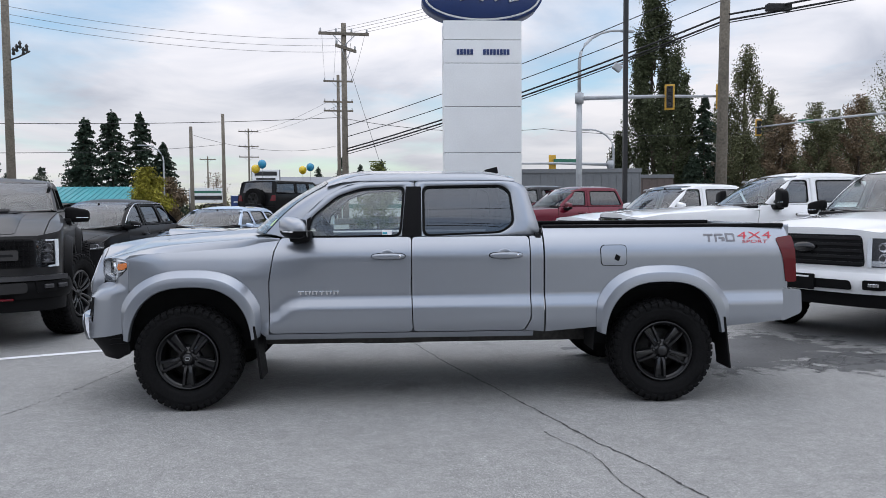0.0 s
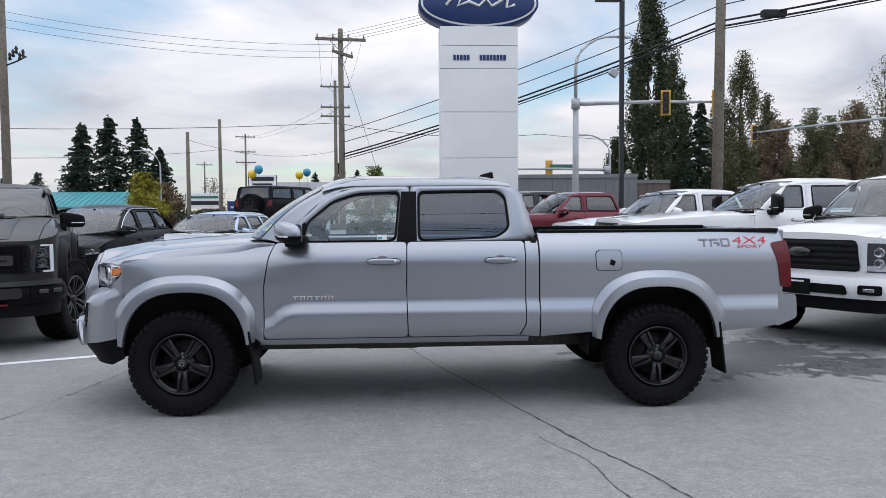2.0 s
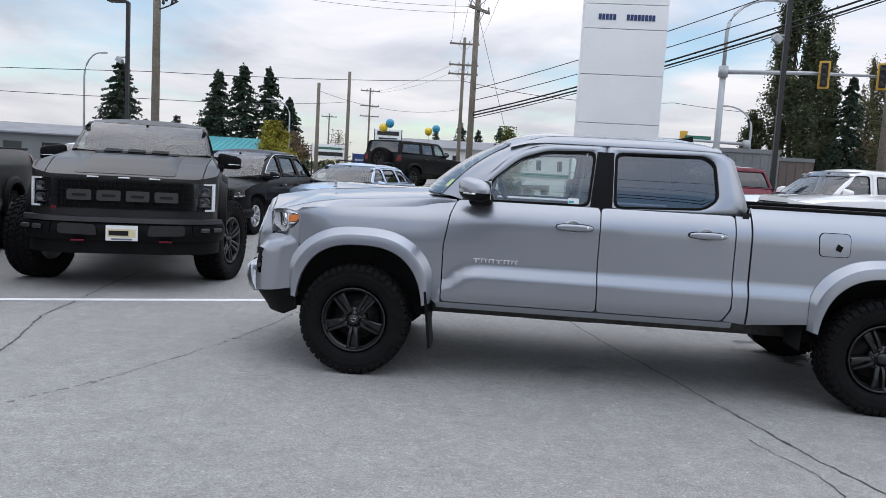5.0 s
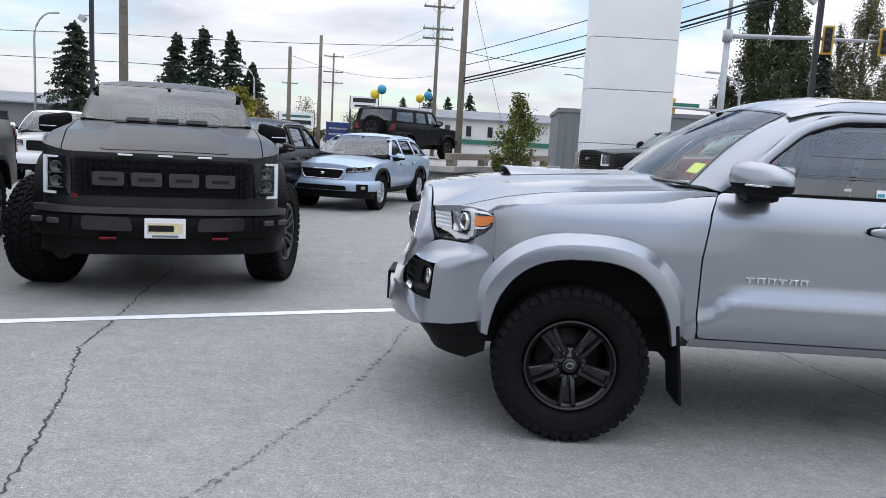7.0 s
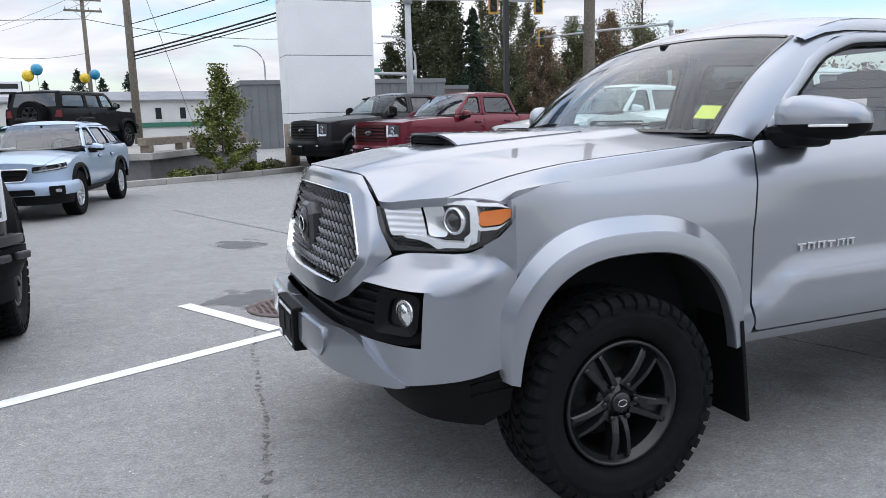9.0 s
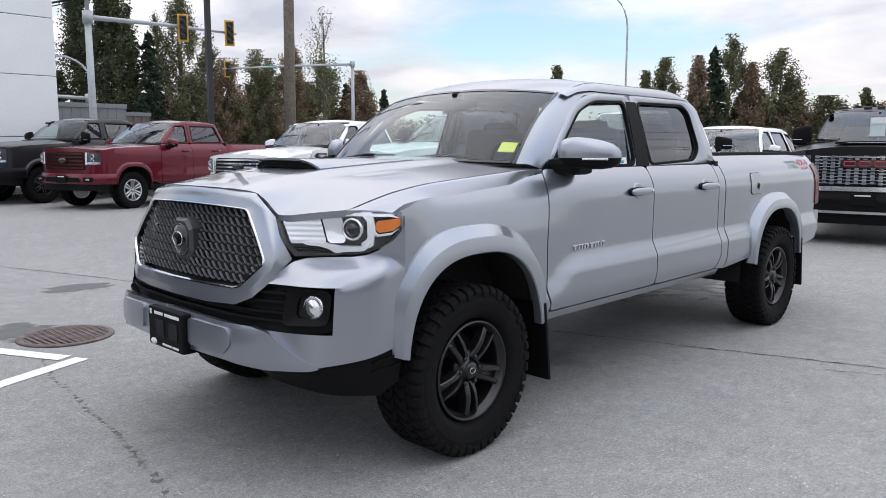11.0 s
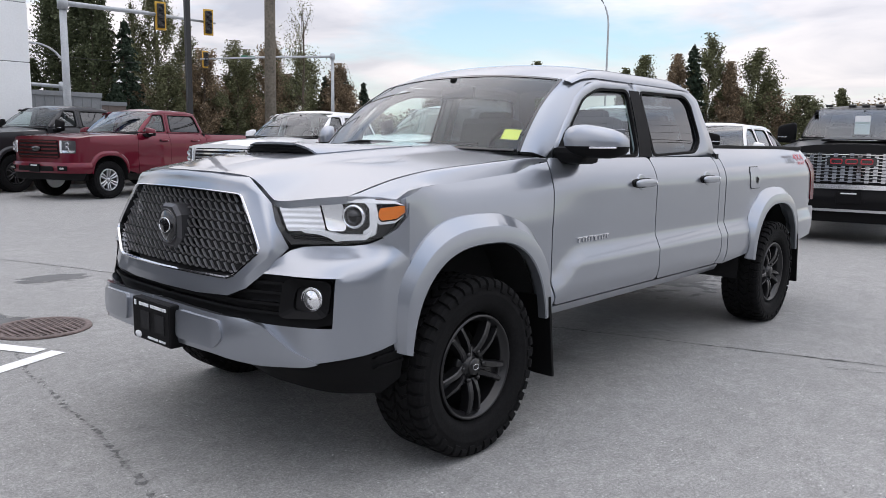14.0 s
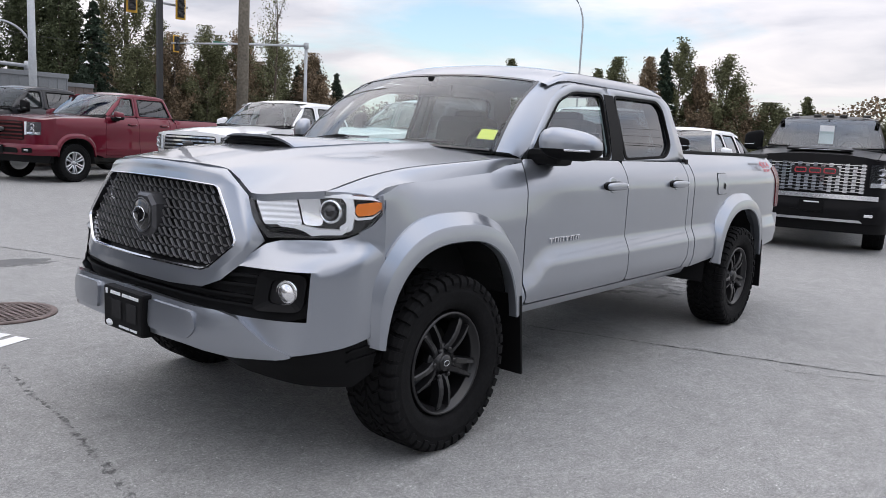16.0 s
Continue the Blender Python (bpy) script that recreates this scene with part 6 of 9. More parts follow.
        fr = part("fog_lamp_frame", bm, PLASTIC, root)
        c = Vector(F(FOG * sg, 0.758, -0.045))
        q = Matrix.Translation(c) @ Vector((-1.0, 0.25 * sg, 0.0)).to_track_quat("Y", "Z").to_matrix().to_4x4()
        b2 = bmesh.new()
        revolve(b2, [(0.0, 0.012), (0.03, 0.008), (0.042, -0.002), (0.046, 0.004), (0.048, -0.004), (0.048, -0.03)], 24)
        b2.transform(q)
        part("fog_lamp", b2, HCHROME, fr)
    # lower silver bar with a raised middle, and the black valance
    bar = [(0, 0.535), (0.43, 0.53), (0.61, 0.505), (0.76, 0.515), (0.80, 0.53), (0.72, 0.57), (0.62, 0.66), (0.55, 0.68), (0, 0.695)]
    def proud(s, o):
        return o - (o - 0.006) * min(1, max(0, (abs(s) - 0.42) / 0.34)) ** 1.3

    bm = bmesh.new()
    for sg in (1, -1):
        panel([(a * sg, z) for a, z in rounded(bar, 0.01, 1)], lambda s, z: F(s, z, proud(s, 0.056 + 0.016 * math.sin(math.pi * (z - 0.5) / 0.2))), 0.03, 0.05, (-1, 0, 0), bm)
    part("bumper_bar", bm, SILVER, root)
    for sg in (1, -1):
        part("bumper_pad", panel([(a * sg, z) for a, z in rounded([(0.205, 0.56), (0.44, 0.555), (0.48, 0.60), (0.46, 0.665), (0.205, 0.672)], 0.02, 2)], lambda s, z: F(s, z, proud(s, 0.082)), 0.05, 0.03, (-1, 0, 0)), SILVER, root)
    for sg in (1, -1):
        vl = [(0, 0.42), (0.65, 0.40), (0.95, 0.385), (1.04, 0.43), (1.05, 0.61), (0.90, 0.565), (0.62, 0.515), (0.40, 0.54), (0, 0.55)]
        part("valance", panel([(a * sg, z) for a, z in vl], lambda s, z: F(s, z, -0.02 - 0.22 * max(0, 0.95 - abs(s)) * min(1, (0.56 - z) / 0.14)), 0.05, 0.02, (-1, 0, 0)), PLASTIC, root)
        for z in (0.50, 0.54):
            part("valance_rib", panel([(a * sg, b_) for a, b_ in [(0.93, z - 0.006), (1.045, z), (1.045, z + 0.012), (0.95, z + 0.004)]], lambda s, zz: F(s, zz, -0.008), 0.05, 0.015, (-1, 0, 0)), PLASTIC, root)
    # plate holder with worn print
    hold = new("plate_holder")
    hold.parent = root
    bm = bmesh.new()
    x0, PY = S.nose(0, 0.6, 0.09)[0], -0.045
    box(bm, x0 + 0.025, PY, 0.595, 0.07, 0.315, 0.175, bev=0.012)
    part("holder_plate", bm, PLASTIC, hold)
    for y in (-0.075, 0.045):
        bm = bmesh.new()
        box(bm, x0 - 0.011, y + PY, 0.595, 0.004, 0.075, 0.075, bev=0.001)
        part("holder_slot", bm, DARK, hold)
    for y, z, w_, h_ in [(0.085 - 0.0165 * k - 0.012 * (k > 4), 0.66, 0.011, 0.013) for k in range(13)] + [(0.125, 0.66, 0.014, 0.022)] + [(0.02 - 0.0105 * k - 0.008 * (k > 7), 0.527, 0.007, 0.009) for k in range(13)]:
        bm = bmesh.new()
        box(bm, x0 - 0.0115, y + PY, z, 0.004, w_, h_, bev=0.001)
        part("holder_print", bm, PAPER, hold)
    bm = bmesh.new()
    b2 = bmesh.new()
    revolve(b2, [(0.0, -0.002), (0.024, -0.002), (0.026, 0.002), (0.0, 0.002)], 20, "x", (x0 - 0.012, 0.105 + PY, 0.528))
    for v in b2.verts:
        v.co.z = 0.528 + (v.co.z - 0.528) * 0.55
    merge(bm, b2)
    part("holder_emblem", bm, PAPER, hold)

    # ---- flank details ----
    # door script: one bar a letter, slanted
    for m in (False, True):
        sg = 1 if m else -1
        for k in range(6):
            bm = bmesh.new()
            x = 0.835 + 0.052 * k
            y = S.Y(x, 0.86) + 0.004
            for dx, dz, w_, h_ in ((0, 0.012, 0.044, 0.007), (-0.014, 0, 0.010, 0.026), (0.014, -0.002, 0.010, 0.022)) if k % 3 else ((0, 0.010, 0.046, 0.008), (0, -0.002, 0.013, 0.026), (0, 0, 0, 0)):
                if w_:
                    box(bm, 0, 0, 0, w_, 0.008, h_, pose(x + dx + 0.25 * dz, sg * y, 0.862 + dz), bev=0.002)
            part("door_emblem", bm, CHROME, doors["front_door"][m])
    # bed decal, flush on the flank
    def decal(name, polys, mat, m):
        for p in polys:
            part(name, panel(p, lambda x, z: (x, -(S.Y(x, z) + 0.0025), z), 0.08, 0.0, mirror=m), mat, root)

    def bar_(x, z, w, h, sl=0.15):
        return [(x - sl * h / 2, z - h / 2), (x + w - sl * h / 2, z - h / 2), (x + w + sl * h / 2, z + h / 2), (x + sl * h / 2, z + h / 2)]

    for m in (False, True):
        decal("flank_decal", [bar_(3.915, 1.268, 0.075, 0.014), bar_(3.945, 1.245, 0.018, 0.06), bar_(4.0, 1.268, 0.07, 0.014), bar_(4.0, 1.245, 0.016, 0.06), bar_(4.03, 1.243, 0.045, 0.012), bar_(4.05, 1.228, 0.025, 0.02),
                              bar_(4.085, 1.27, 0.07, 0.013), bar_(4.085, 1.222, 0.07, 0.013), bar_(4.085, 1.246, 0.016, 0.04), bar_(4.143, 1.246, 0.014, 0.05)], GREYINK, m)
        bm = bmesh.new()
        for txt, px, pz, size in (("4X4", 4.175, 1.236, 0.075), ("SPORT", 4.205, 1.203, 0.034)):
            cu = bpy.data.curves.new("text", "FONT")
            cu.body, cu.size, cu.extrude, cu.shear, cu.space_character = txt, size, 0.0008, 0.15, 1.05
            to = bpy.data.objects.new("text", cu)
            scene.collection.objects.link(to)
            dg = bpy.context.evaluated_depsgraph_get()
            me = bpy.data.meshes.new_from_object(to.evaluated_get(dg))
            bpy.data.objects.remove(to)
            b2 = bmesh.new()
            b2.from_mesh(me)
            wmax = max(v.co.x for v in b2.verts)
            want = 0.28 if txt == "4X4" else 0.21
            sy = 1 if not m else -1
            for v in b2.verts:
                x = px + v.co.x * want / wmax if not m else px + want - v.co.x * want / wmax
                z = pz + v.co.y
                v.co = Vector((x, -sy * (S.Y(x, z) + 0.003 - v.co.z * 0.5), z))
            merge(bm, b2)
        part("decal_lettering", bm, REDINK, root)
    # fuel flap
    flap = rounded([(3.105, 1.045), (3.295, 1.045), (3.295, 1.195), (3.12, 1.195), (3.10, 1.17)], 0.03, 4)
    fl = part("fuel_flap", panel(flap, lambda x, z: (x, -(S.Y(x, z) + 0.006), z), 0.06, 0.006), SILVER, root)
    big = [(3.2 + (a - 3.2) * 1.06, 1.12 + (z - 1.12) * 1.06) for a, z in flap]
    part("flap_joint", panel(big, lambda x, z: (x, -(S.Y(x, z) + 0.0015), z), 0.06, 0.0), DARK, fl)
    part("flap_label", panel([(3.20, 1.09), (3.235, 1.075), (3.25, 1.11), (3.215, 1.13)], lambda x, z: (x, -(S.Y(x, z) + 0.0085), z), 0.06, 0.0), PLASTIC, fl)
    # mud flaps
    for x, z0 in ((0.55, 0.24), (S.wb + 0.52, 0.26)):
        for m in (False, True):
            sg = 1 if m else -1
            b = bmesh.new()
            box(b, 0, 0, 0, 0.018, 0.24, 0.40, pose(x - 0.03, sg * 0.865, z0 + 0.19, 0, -7, 0), bev=0.005)
            part("mud_flap", b, PLASTIC, root)
    # stickers, wiper, aerial
    def onglass(name, y, z, w, h, mat):
        p = min(((S.wind(u / 100, v / 100), u, v) for u in range(-97, 98, 2) for v in range(2, 98, 2)), key=lambda q: abs(q[0][1] - y) + abs(q[0][2] - z))
        u0, v0 = p[1] / 100, p[2] / 100
        part(name, panel([(u0 - w, v0 - h), (u0 + w, v0 - h), (u0 + w, v0 + h), (u0 - w, v0 + h)], lambda u, v: (S.wind(u, v)[0] + 0.012, S.wind(u, v)[1], S.wind(u, v)[2] - 0.004), 0.1, 0.0, (-1, 0, 0.4)), mat, root)
    onglass("yellow_sticker", -0.646, 1.388, 0.055, 0.055, YELLOW)
    st = [(1.44, 1.285), (1.515, 1.285), (1.515, 1.325), (1.44, 1.325)]
    part("window_sticker", panel(st, lambda x, z: (x, -(S.gy(x, z) - 0.016), z), 0.1, 0.0), PAPER, doors["front_door"][0])
    st = [(1.445, 1.292), (1.48, 1.292), (1.48, 1.308), (1.445, 1.308)]
    part("sticker_print", panel(st, lambda x, z: (x, -(S.gy(x, z) - 0.0145), z), 0.1, 0.0), TEALP, doors["front_door"][0])
    for y0, y1 in ((-0.10, -0.52), (0.42, 0.02)):
        b = bmesh.new()
        tube(b, [(0.36 + 0.3 * y0 * y0, y0, 1.318), (0.39 + 0.2 * y1 * y1, (y0 + y1) / 2, 1.338), (0.43 + 0.25 * y1 * y1, y1, 1.335)], 0.009, 6)
        part("wiper", b, PLASTIC, root)
    b = bmesh.new()
    panel([(S.xc0 - 0.03, -0.74), (S.xc0 + 0.3, -0.74), (S.xc0 + 0.3, 0.74), (S.xc0 - 0.03, 0.74)], lambda x, y: (x + 0.3 * (y * y), y, 1.29), 0.1, 0.0, (0, 0, 1), b)
    part("cowl", b, PLASTIC, root)
    b = bmesh.new()
    prism(b, [(2.28, 1.785), (2.32, 1.815), (2.42, 1.84), (2.43, 1.785)], lambda x, z: (x, -0.02 + 0.012 * (z > 1.8), z), lambda x, z: (x, 0.02 - 0.012 * (z > 1.8), z))
    part("roof_aerial", b, PLASTIC, root)
    # brace under the sill
    return root, S


def outline_half(half, z):
    """Largest half width of a half outline at height z."""
    best = 0
    for a, b in zip(half, half[1:]):
        if (a[1] - z) * (b[1] - z) <= 0 and abs(a[1] - b[1]) > 1e-6:
            t = (z - a[1]) / (b[1] - a[1])
            best = max(best, lerp(a[0], b[0], t))
    return best


silver_pickup()


# ---- the other vehicles ----
def front_face(root, S, mat, st):
    """A plain front: painted face, grille with bars, lamps, bumper and lower apron."""
    zt = S.ztop(-S.fo + 0.06, 0) + 0.005
    sm = S.smax - 0.01
    z0 = S.zs + 0.03

    def N(o):
        return lambda s, z: S.nose(s, z, o)

    bm = bmesh.new()
    def face_top(s):
        x, y, _ = S.nose(s, 1.0)
        return S.ztop(x + 0.02, abs(y)) + 0.004
    k = 9
    panel([(-sm, z0), (sm, z0)] + [(lerp(sm, -sm, i / k), face_top(lerp(sm, -sm, i / k))) for i in range(k + 1)], N(0.0), 0.12, 0.02, (-1, 0, 0), bm)
    part("front_face", bm, mat, root)
    g = st["grille"]
    gr = new("grille")
    gr.parent = root
    outl = rounded([(-g[0], g[1]), (g[0], g[1]), (g[2], g[3]), (-g[2], g[3])], 0.05, 2)
    part("grille_backing", panel(outl, N(0.008), 0.12, 0.0, (-1, 0, 0)), DARK, gr)
    def half(z):
        return lerp(g[0], g[2], (z - g[1]) / (g[3] - g[1])) - 0.015
    n = st.get("bars", 4)
    for i in range(n):
        z = lerp(g[1], g[3], (i + 0.5) / n)
        h = st.get("bar_h", 0.35) * (g[3] - g[1]) / n
        bm = bmesh.new()
        panel([(-half(z), z - h / 2), (half(z), z - h / 2), (half(z), z + h / 2), (-half(z), z + h / 2)], N(0.03), 0.15, 0.02, (-1, 0, 0), bm)
        part("grille_bar", bm, st["grille_mat"], gr)
    if st.get("posts"):
        bm = bmesh.new()
        for i in range(-st["posts"], st["posts"] + 1):
            s = i * g[0] / (st["posts"] + 0.5)
            for r in range(n):
                z = lerp(g[1], g[3], (r + 0.5 + 0.25 * (i % 2)) / n)
                if abs(s) < half(z) - 0.02 and z < g[3] - 0.02:
                    p = S.nose(s, z, 0.028)
                    box(bm, *p, 0.02, st.get("post_w", 0.014), (g[3] - g[1]) / n * 0.8)
        part("grille_post", bm, st.get("post_mat", st["grille_mat"]), gr)["kind"] = "stuff"
    if st.get("ring"):
        bm = bmesh.new()
        pts = [S.nose(a, z, 0.03) for a, z in outl]
        tube(bm, pts + pts[:1], 0.014, 6)
        part("grille_ring", bm, st["ring"], gr)
    if st.get("badge"):
        bz, bw, bh, bmat = st["badge"]
        bm = bmesh.new()
        p = S.nose(0, bz, 0.035)
        revolve(bm, [(0.0, -0.02), (0.95, -0.02), (1.0, -0.008), (1.0, 0.03)], 24, "x")
        for v in bm.verts:
            v.co = Vector((p[0] + v.co.x, v.co.y * bw, p[2] + v.co.z * bh))
        part("grille_badge", bm, bmat, gr)
    for sg in (-1, 1):
        lamp = new("head_lamp")
        lamp.parent = root
        a, b, za, zb_ = st["lamp"]
        o = rounded([(sg * a, za), (sg * b, za + st.get("lamp_rise", 0)), (sg * b, zb_ + st.get("lamp_rise", 0)), (sg * a, zb_)], 0.02, 2)
        part("lamp_housing", panel(o, N(0.008), 0.08, 0.0, (-1, 0, 0)), GLOSSB if st.get("dark_lamp") else GUNM, lamp)
        for t in (0.3, 0.68):
            bm = bmesh.new()
            if st.get("boxes"):
                c = S.nose(sg * (lerp(a, b, 0.5) - 0.01), lerp(za, zb_, t + 0.03), 0.02)
                box(bm, 0, 0, 0, 0.04, 0.12, 0.012, pose(c[0], c[1], c[2] - 0.045, 0, 0, -sg * 25), bev=0.004)
                revolve(bm, [(0.0, 0.010), (0.02, 0.008), (0.036, -0.004), (0.044, -0.010), (0.048, 0.02)], 18, "x", c)
            else:
                c = S.nose(sg * lerp(a, b, t if not st.get("stack") else 0.5), lerp(za, zb_, 0.5 if not st.get("stack") else t) + st.get("lamp_rise", 0) * t, 0.015)
                q = 0.36 * (zb_ - za) if not st.get("stack") else 0.05
                revolve(bm, [(0.0, 0.012), (q * 0.35, 0.010), (q * 0.8, -0.004), (q, -0.012), (q * 1.08, -0.006), (q * 1.1, 0.02)], 20, "x", c)
            part("lamp_bulb", bm, GUNM if st.get("boxes") else LAMPG, lamp)
        if not st.get("boxes"):
            bm = bmesh.new()
            w0 = 0.18 * (zb_ - za)
            rs = st.get("lamp_rise", 0)
            panel([(sg * (a + 0.02), za + 0.012), (sg * (b - 0.02), za + rs + 0.012), (sg * (b - 0.02), za + rs + 0.012 + w0), (sg * (a + 0.02), za + 0.012 + w0)], N(0.018), 0.1, 0.008, (-1, 0, 0), bm)
            part("lamp_trim", bm, HCHROME, lamp)
        if st.get("drl"):
            bm = bmesh.new()
            w = 0.04
            if st["drl"] == "frame":
                for q in ([(b - 0.045, za), (b, za), (b, zb_), (b - 0.045, zb_)], [(a + 0.12, za), (b - 0.03, za), (b - 0.03, za + 0.02), (a + 0.12, za + 0.02)], [(a + 0.10, zb_ - 0.016), (b - 0.03, zb_ - 0.016), (b - 0.03, zb_), (a + 0.10, zb_)]):
                    panel([(sg * u, z) for u, z in q], N(0.024), 0.1, 0.01, (-1, 0, 0), bm)
            e = b - w if st["drl"] == "outer" else a
            if st["drl"] != "frame":
                panel([(sg * e, za), (sg * (e + w), za), (sg * (e + w), zb_), (sg * e, zb_)], N(0.022), 0.1, 0.01, (-1, 0, 0), bm)
            part("day_light_strip", bm, PAPER, lamp)
        cv = part("lamp_lens", panel(o, N(0.03), 0.1, 0.02, (-1, 0, 0)), LENS, lamp)
        cv.visible_shadow = False
    b0, b1 = st["bumper"]
    bm = bmesh.new()
    panel([(-sm + 0.02, b0), (sm - 0.02, b0), (sm - 0.02, b1), (-sm + 0.02, b1)], lambda s, z: S.nose(s, z, 0.05 + 0.03 * math.sin(math.pi * (z - b0) / (b1 - b0))), (0.12, 0.04), 0.08, (-1, 0, 0), bm)
    bp = part("front_bumper", bm, st["bumper_mat"], root)
    if st.get("intake"):
        hw, ia, ib = st["intake"]
        bm = bmesh.new()
        panel(rounded([(-hw, ia), (hw, ia), (hw * 0.95, ib), (-hw * 0.95, ib)], 0.03, 2), lambda s, z: S.nose(s, z, 0.086), 0.1, 0.004, (-1, 0, 0), bm)
        part("bumper_intake", bm, PLASTIC, bp)
    for sg in (-1, 1):
        if st.get("fog"):
            fs, fz, fw, fh = st["fog"]
            bm = bmesh.new()
            panel(rounded([(sg * (fs - fw), fz - fh), (sg * (fs + fw), fz - fh), (sg * (fs + fw), fz + fh), (sg * (fs - fw), fz + fh)], 0.02, 2), lambda s, z: S.nose(s, z, 0.088), 0.08, 0.004, (-1, 0, 0), bm)
            fg = part("fog_lamp_frame", bm, PLASTIC, bp)
            bm = bmesh.new()
            c = S.nose(sg * fs, fz, 0.09)
            box(bm, c[0] - 0.005, c[1], c[2], 0.02, fw * 1.1, fh * 0.7, bev=0.005)
            part("fog_lamp", bm, HCHROME, fg)
    bm = bmesh.new()
    panel([(-sm * 0.85, b0 - 0.14), (sm * 0.85, b0 - 0.14), (sm * 0.9, b0), (-sm * 0.9, b0)], N(0.02), 0.12, 0.04, (-1, 0, 0), bm)
    part("lower_apron", bm, PLASTIC, root)
    if st.get("plate"):
        hold = new("plate_holder")
        hold.parent = root
        p = S.nose(0, st["plate"], 0.10)
        bm = bmesh.new()
        box(bm, p[0], 0, p[2], 0.02, 0.32, 0.17, bev=0.006)
        part("holder_plate", bm, PLASTIC, hold)
        bm = bmesh.new()
        box(bm, p[0] - 0.0115, 0, p[2] + 0.055, 0.003, 0.2, 0.018)
        part("holder_print", bm, PAPER, hold)


def estate_rear(root, S, mat):
    """Tailgate, rear bumper and lamps of a closed body."""
    xe = S.xe - 0.05

    def back(u, v):
        z = lerp(S.zs + 0.06, S.zb - 0.02, v)
        return (xe + 0.05 * math.sin(math.pi * min(1, v * 0.8 + 0.15)) - 0.07 * u ** 4, u * (S.Y(xe - 0.05, z) - 0.02), z)

    part("tailgate", panel([(-1, 0), (1, 0), (1, 1), (-1, 1)], back, (0.12, 0.12), 0.02, (1, 0, 0)), mat, root)
    for sg in (-1, 1):
        part("tail_lamp", panel([(sg * 0.72, 0.62), (sg * 1.0, 0.62), (sg * 1.0, 0.95), (sg * 0.80, 0.95)], lambda u, v: (back(u, v)[0] + 0.02, back(u, v)[1] * 1.015, back(u, v)[2]), (0.1, 0.1), 0.03, (1, 0, 0)), REDLENS, root)
    part("rear_bumper", panel([(-1, -0.02), (1, -0.02), (1, 0.3), (-1, 0.3)], lambda u, v: (back(u, v)[0] + 0.05, back(u, v)[1] * 1.01, back(u, v)[2]), (0.12, 0.12), 0.1, (1, 0, 0)), PLASTIC, root)


def vehicle(name, label, S, mat, st, place, category="pickup truck", frame=None, rim=SATINB, spokes=6, split=True, knob=0.008, mir=(0.8, 1.4, 0.22, 0.2), cap=None, flare=0.0, flare_mat=None, handle_mat=None, dark=None, pane=None, group="", steer=0):
    root = thing(name, label, category, group)
    auto_windows(S, frame, pane, dark)
    hidden_core(root, S)
    doors = side_panels(root, S, mat)
    bonnet(root, S, mat)
    upper_body(root, S, mat, dark or PRIVACY, FARGLASS)
    if S.kind == "pickup":
        pickup_bed(root, S, mat, PLASTIC)
    else:
        estate_rear(root, S, mat)
    if flare:
        flares(root, S, flare_mat or mat, flare, S.arch_a - 0.03, S.arch_b - 0.03)
    zh = S.zb - 0.16
    handles(doors, S, handle_mat or mat, (("front_door", S.seams[1] - 0.2), ("rear_door", S.seams[2] - 0.2)), zh)
    mirrors(root, S, cap or mat, S.xc + 0.16, mir[1], mir[2], mir[3], square=5.0 if S.kind == "pickup" else 3.0)
    interior(root, S)
    wheel_set(root, S, rim, spokes, split, knob, steer=steer)
    front_face(root, S, mat, st)
    root.matrix_basis = place
    return root


def big_pickup(**k):
    d = dict(wb=3.69, fo=0.94, ro=1.22, W=0.985, zs=0.52, zb=1.40, zr=1.96, hood=((-0.9, 1.24), (-0.3, 1.33), (0.7, 1.40)), hd=0.05, x0=-0.45, n=4.0, xc=0.92, xc0=0.68, xw=1.48, xr=2.80,
             xcab=2.94, Wr=0.70, seams=(0.80, 1.76, 2.74), zt=1.42, rt=0.405, rw=0.275, track=0.85, arch_a=0.49, arch_b=0.55, step=0.11, crease=0.80, cvis=0.015, roll=0.10, zroll=1.20,
             rake=0.05, pd=0.03, hy=0.84, hy0=0.76, fender_x=-0.50, fender_z0=0.80, rz=0.075, bow=(0.02, 0.03), flare_a=0.55, flare_b=0.62)
    d.update(k)
    return Shape(**d)


F_FRONT = dict(stack=True, grille=(0.64, 0.84, 0.60, 1.17), bars=5, bar_h=0.45, grille_mat=SATINB, lamp=(0.66, 0.95, 0.90, 1.16), bumper=(0.56, 0.78), bumper_mat=WHITE, fog=(0.74, 0.66, 0.10, 0.05), intake=(0.55, 0.60, 0.70), badge=(1.02, 0.13, 0.055, GLOSSB), plate=0.66, drl="inner")


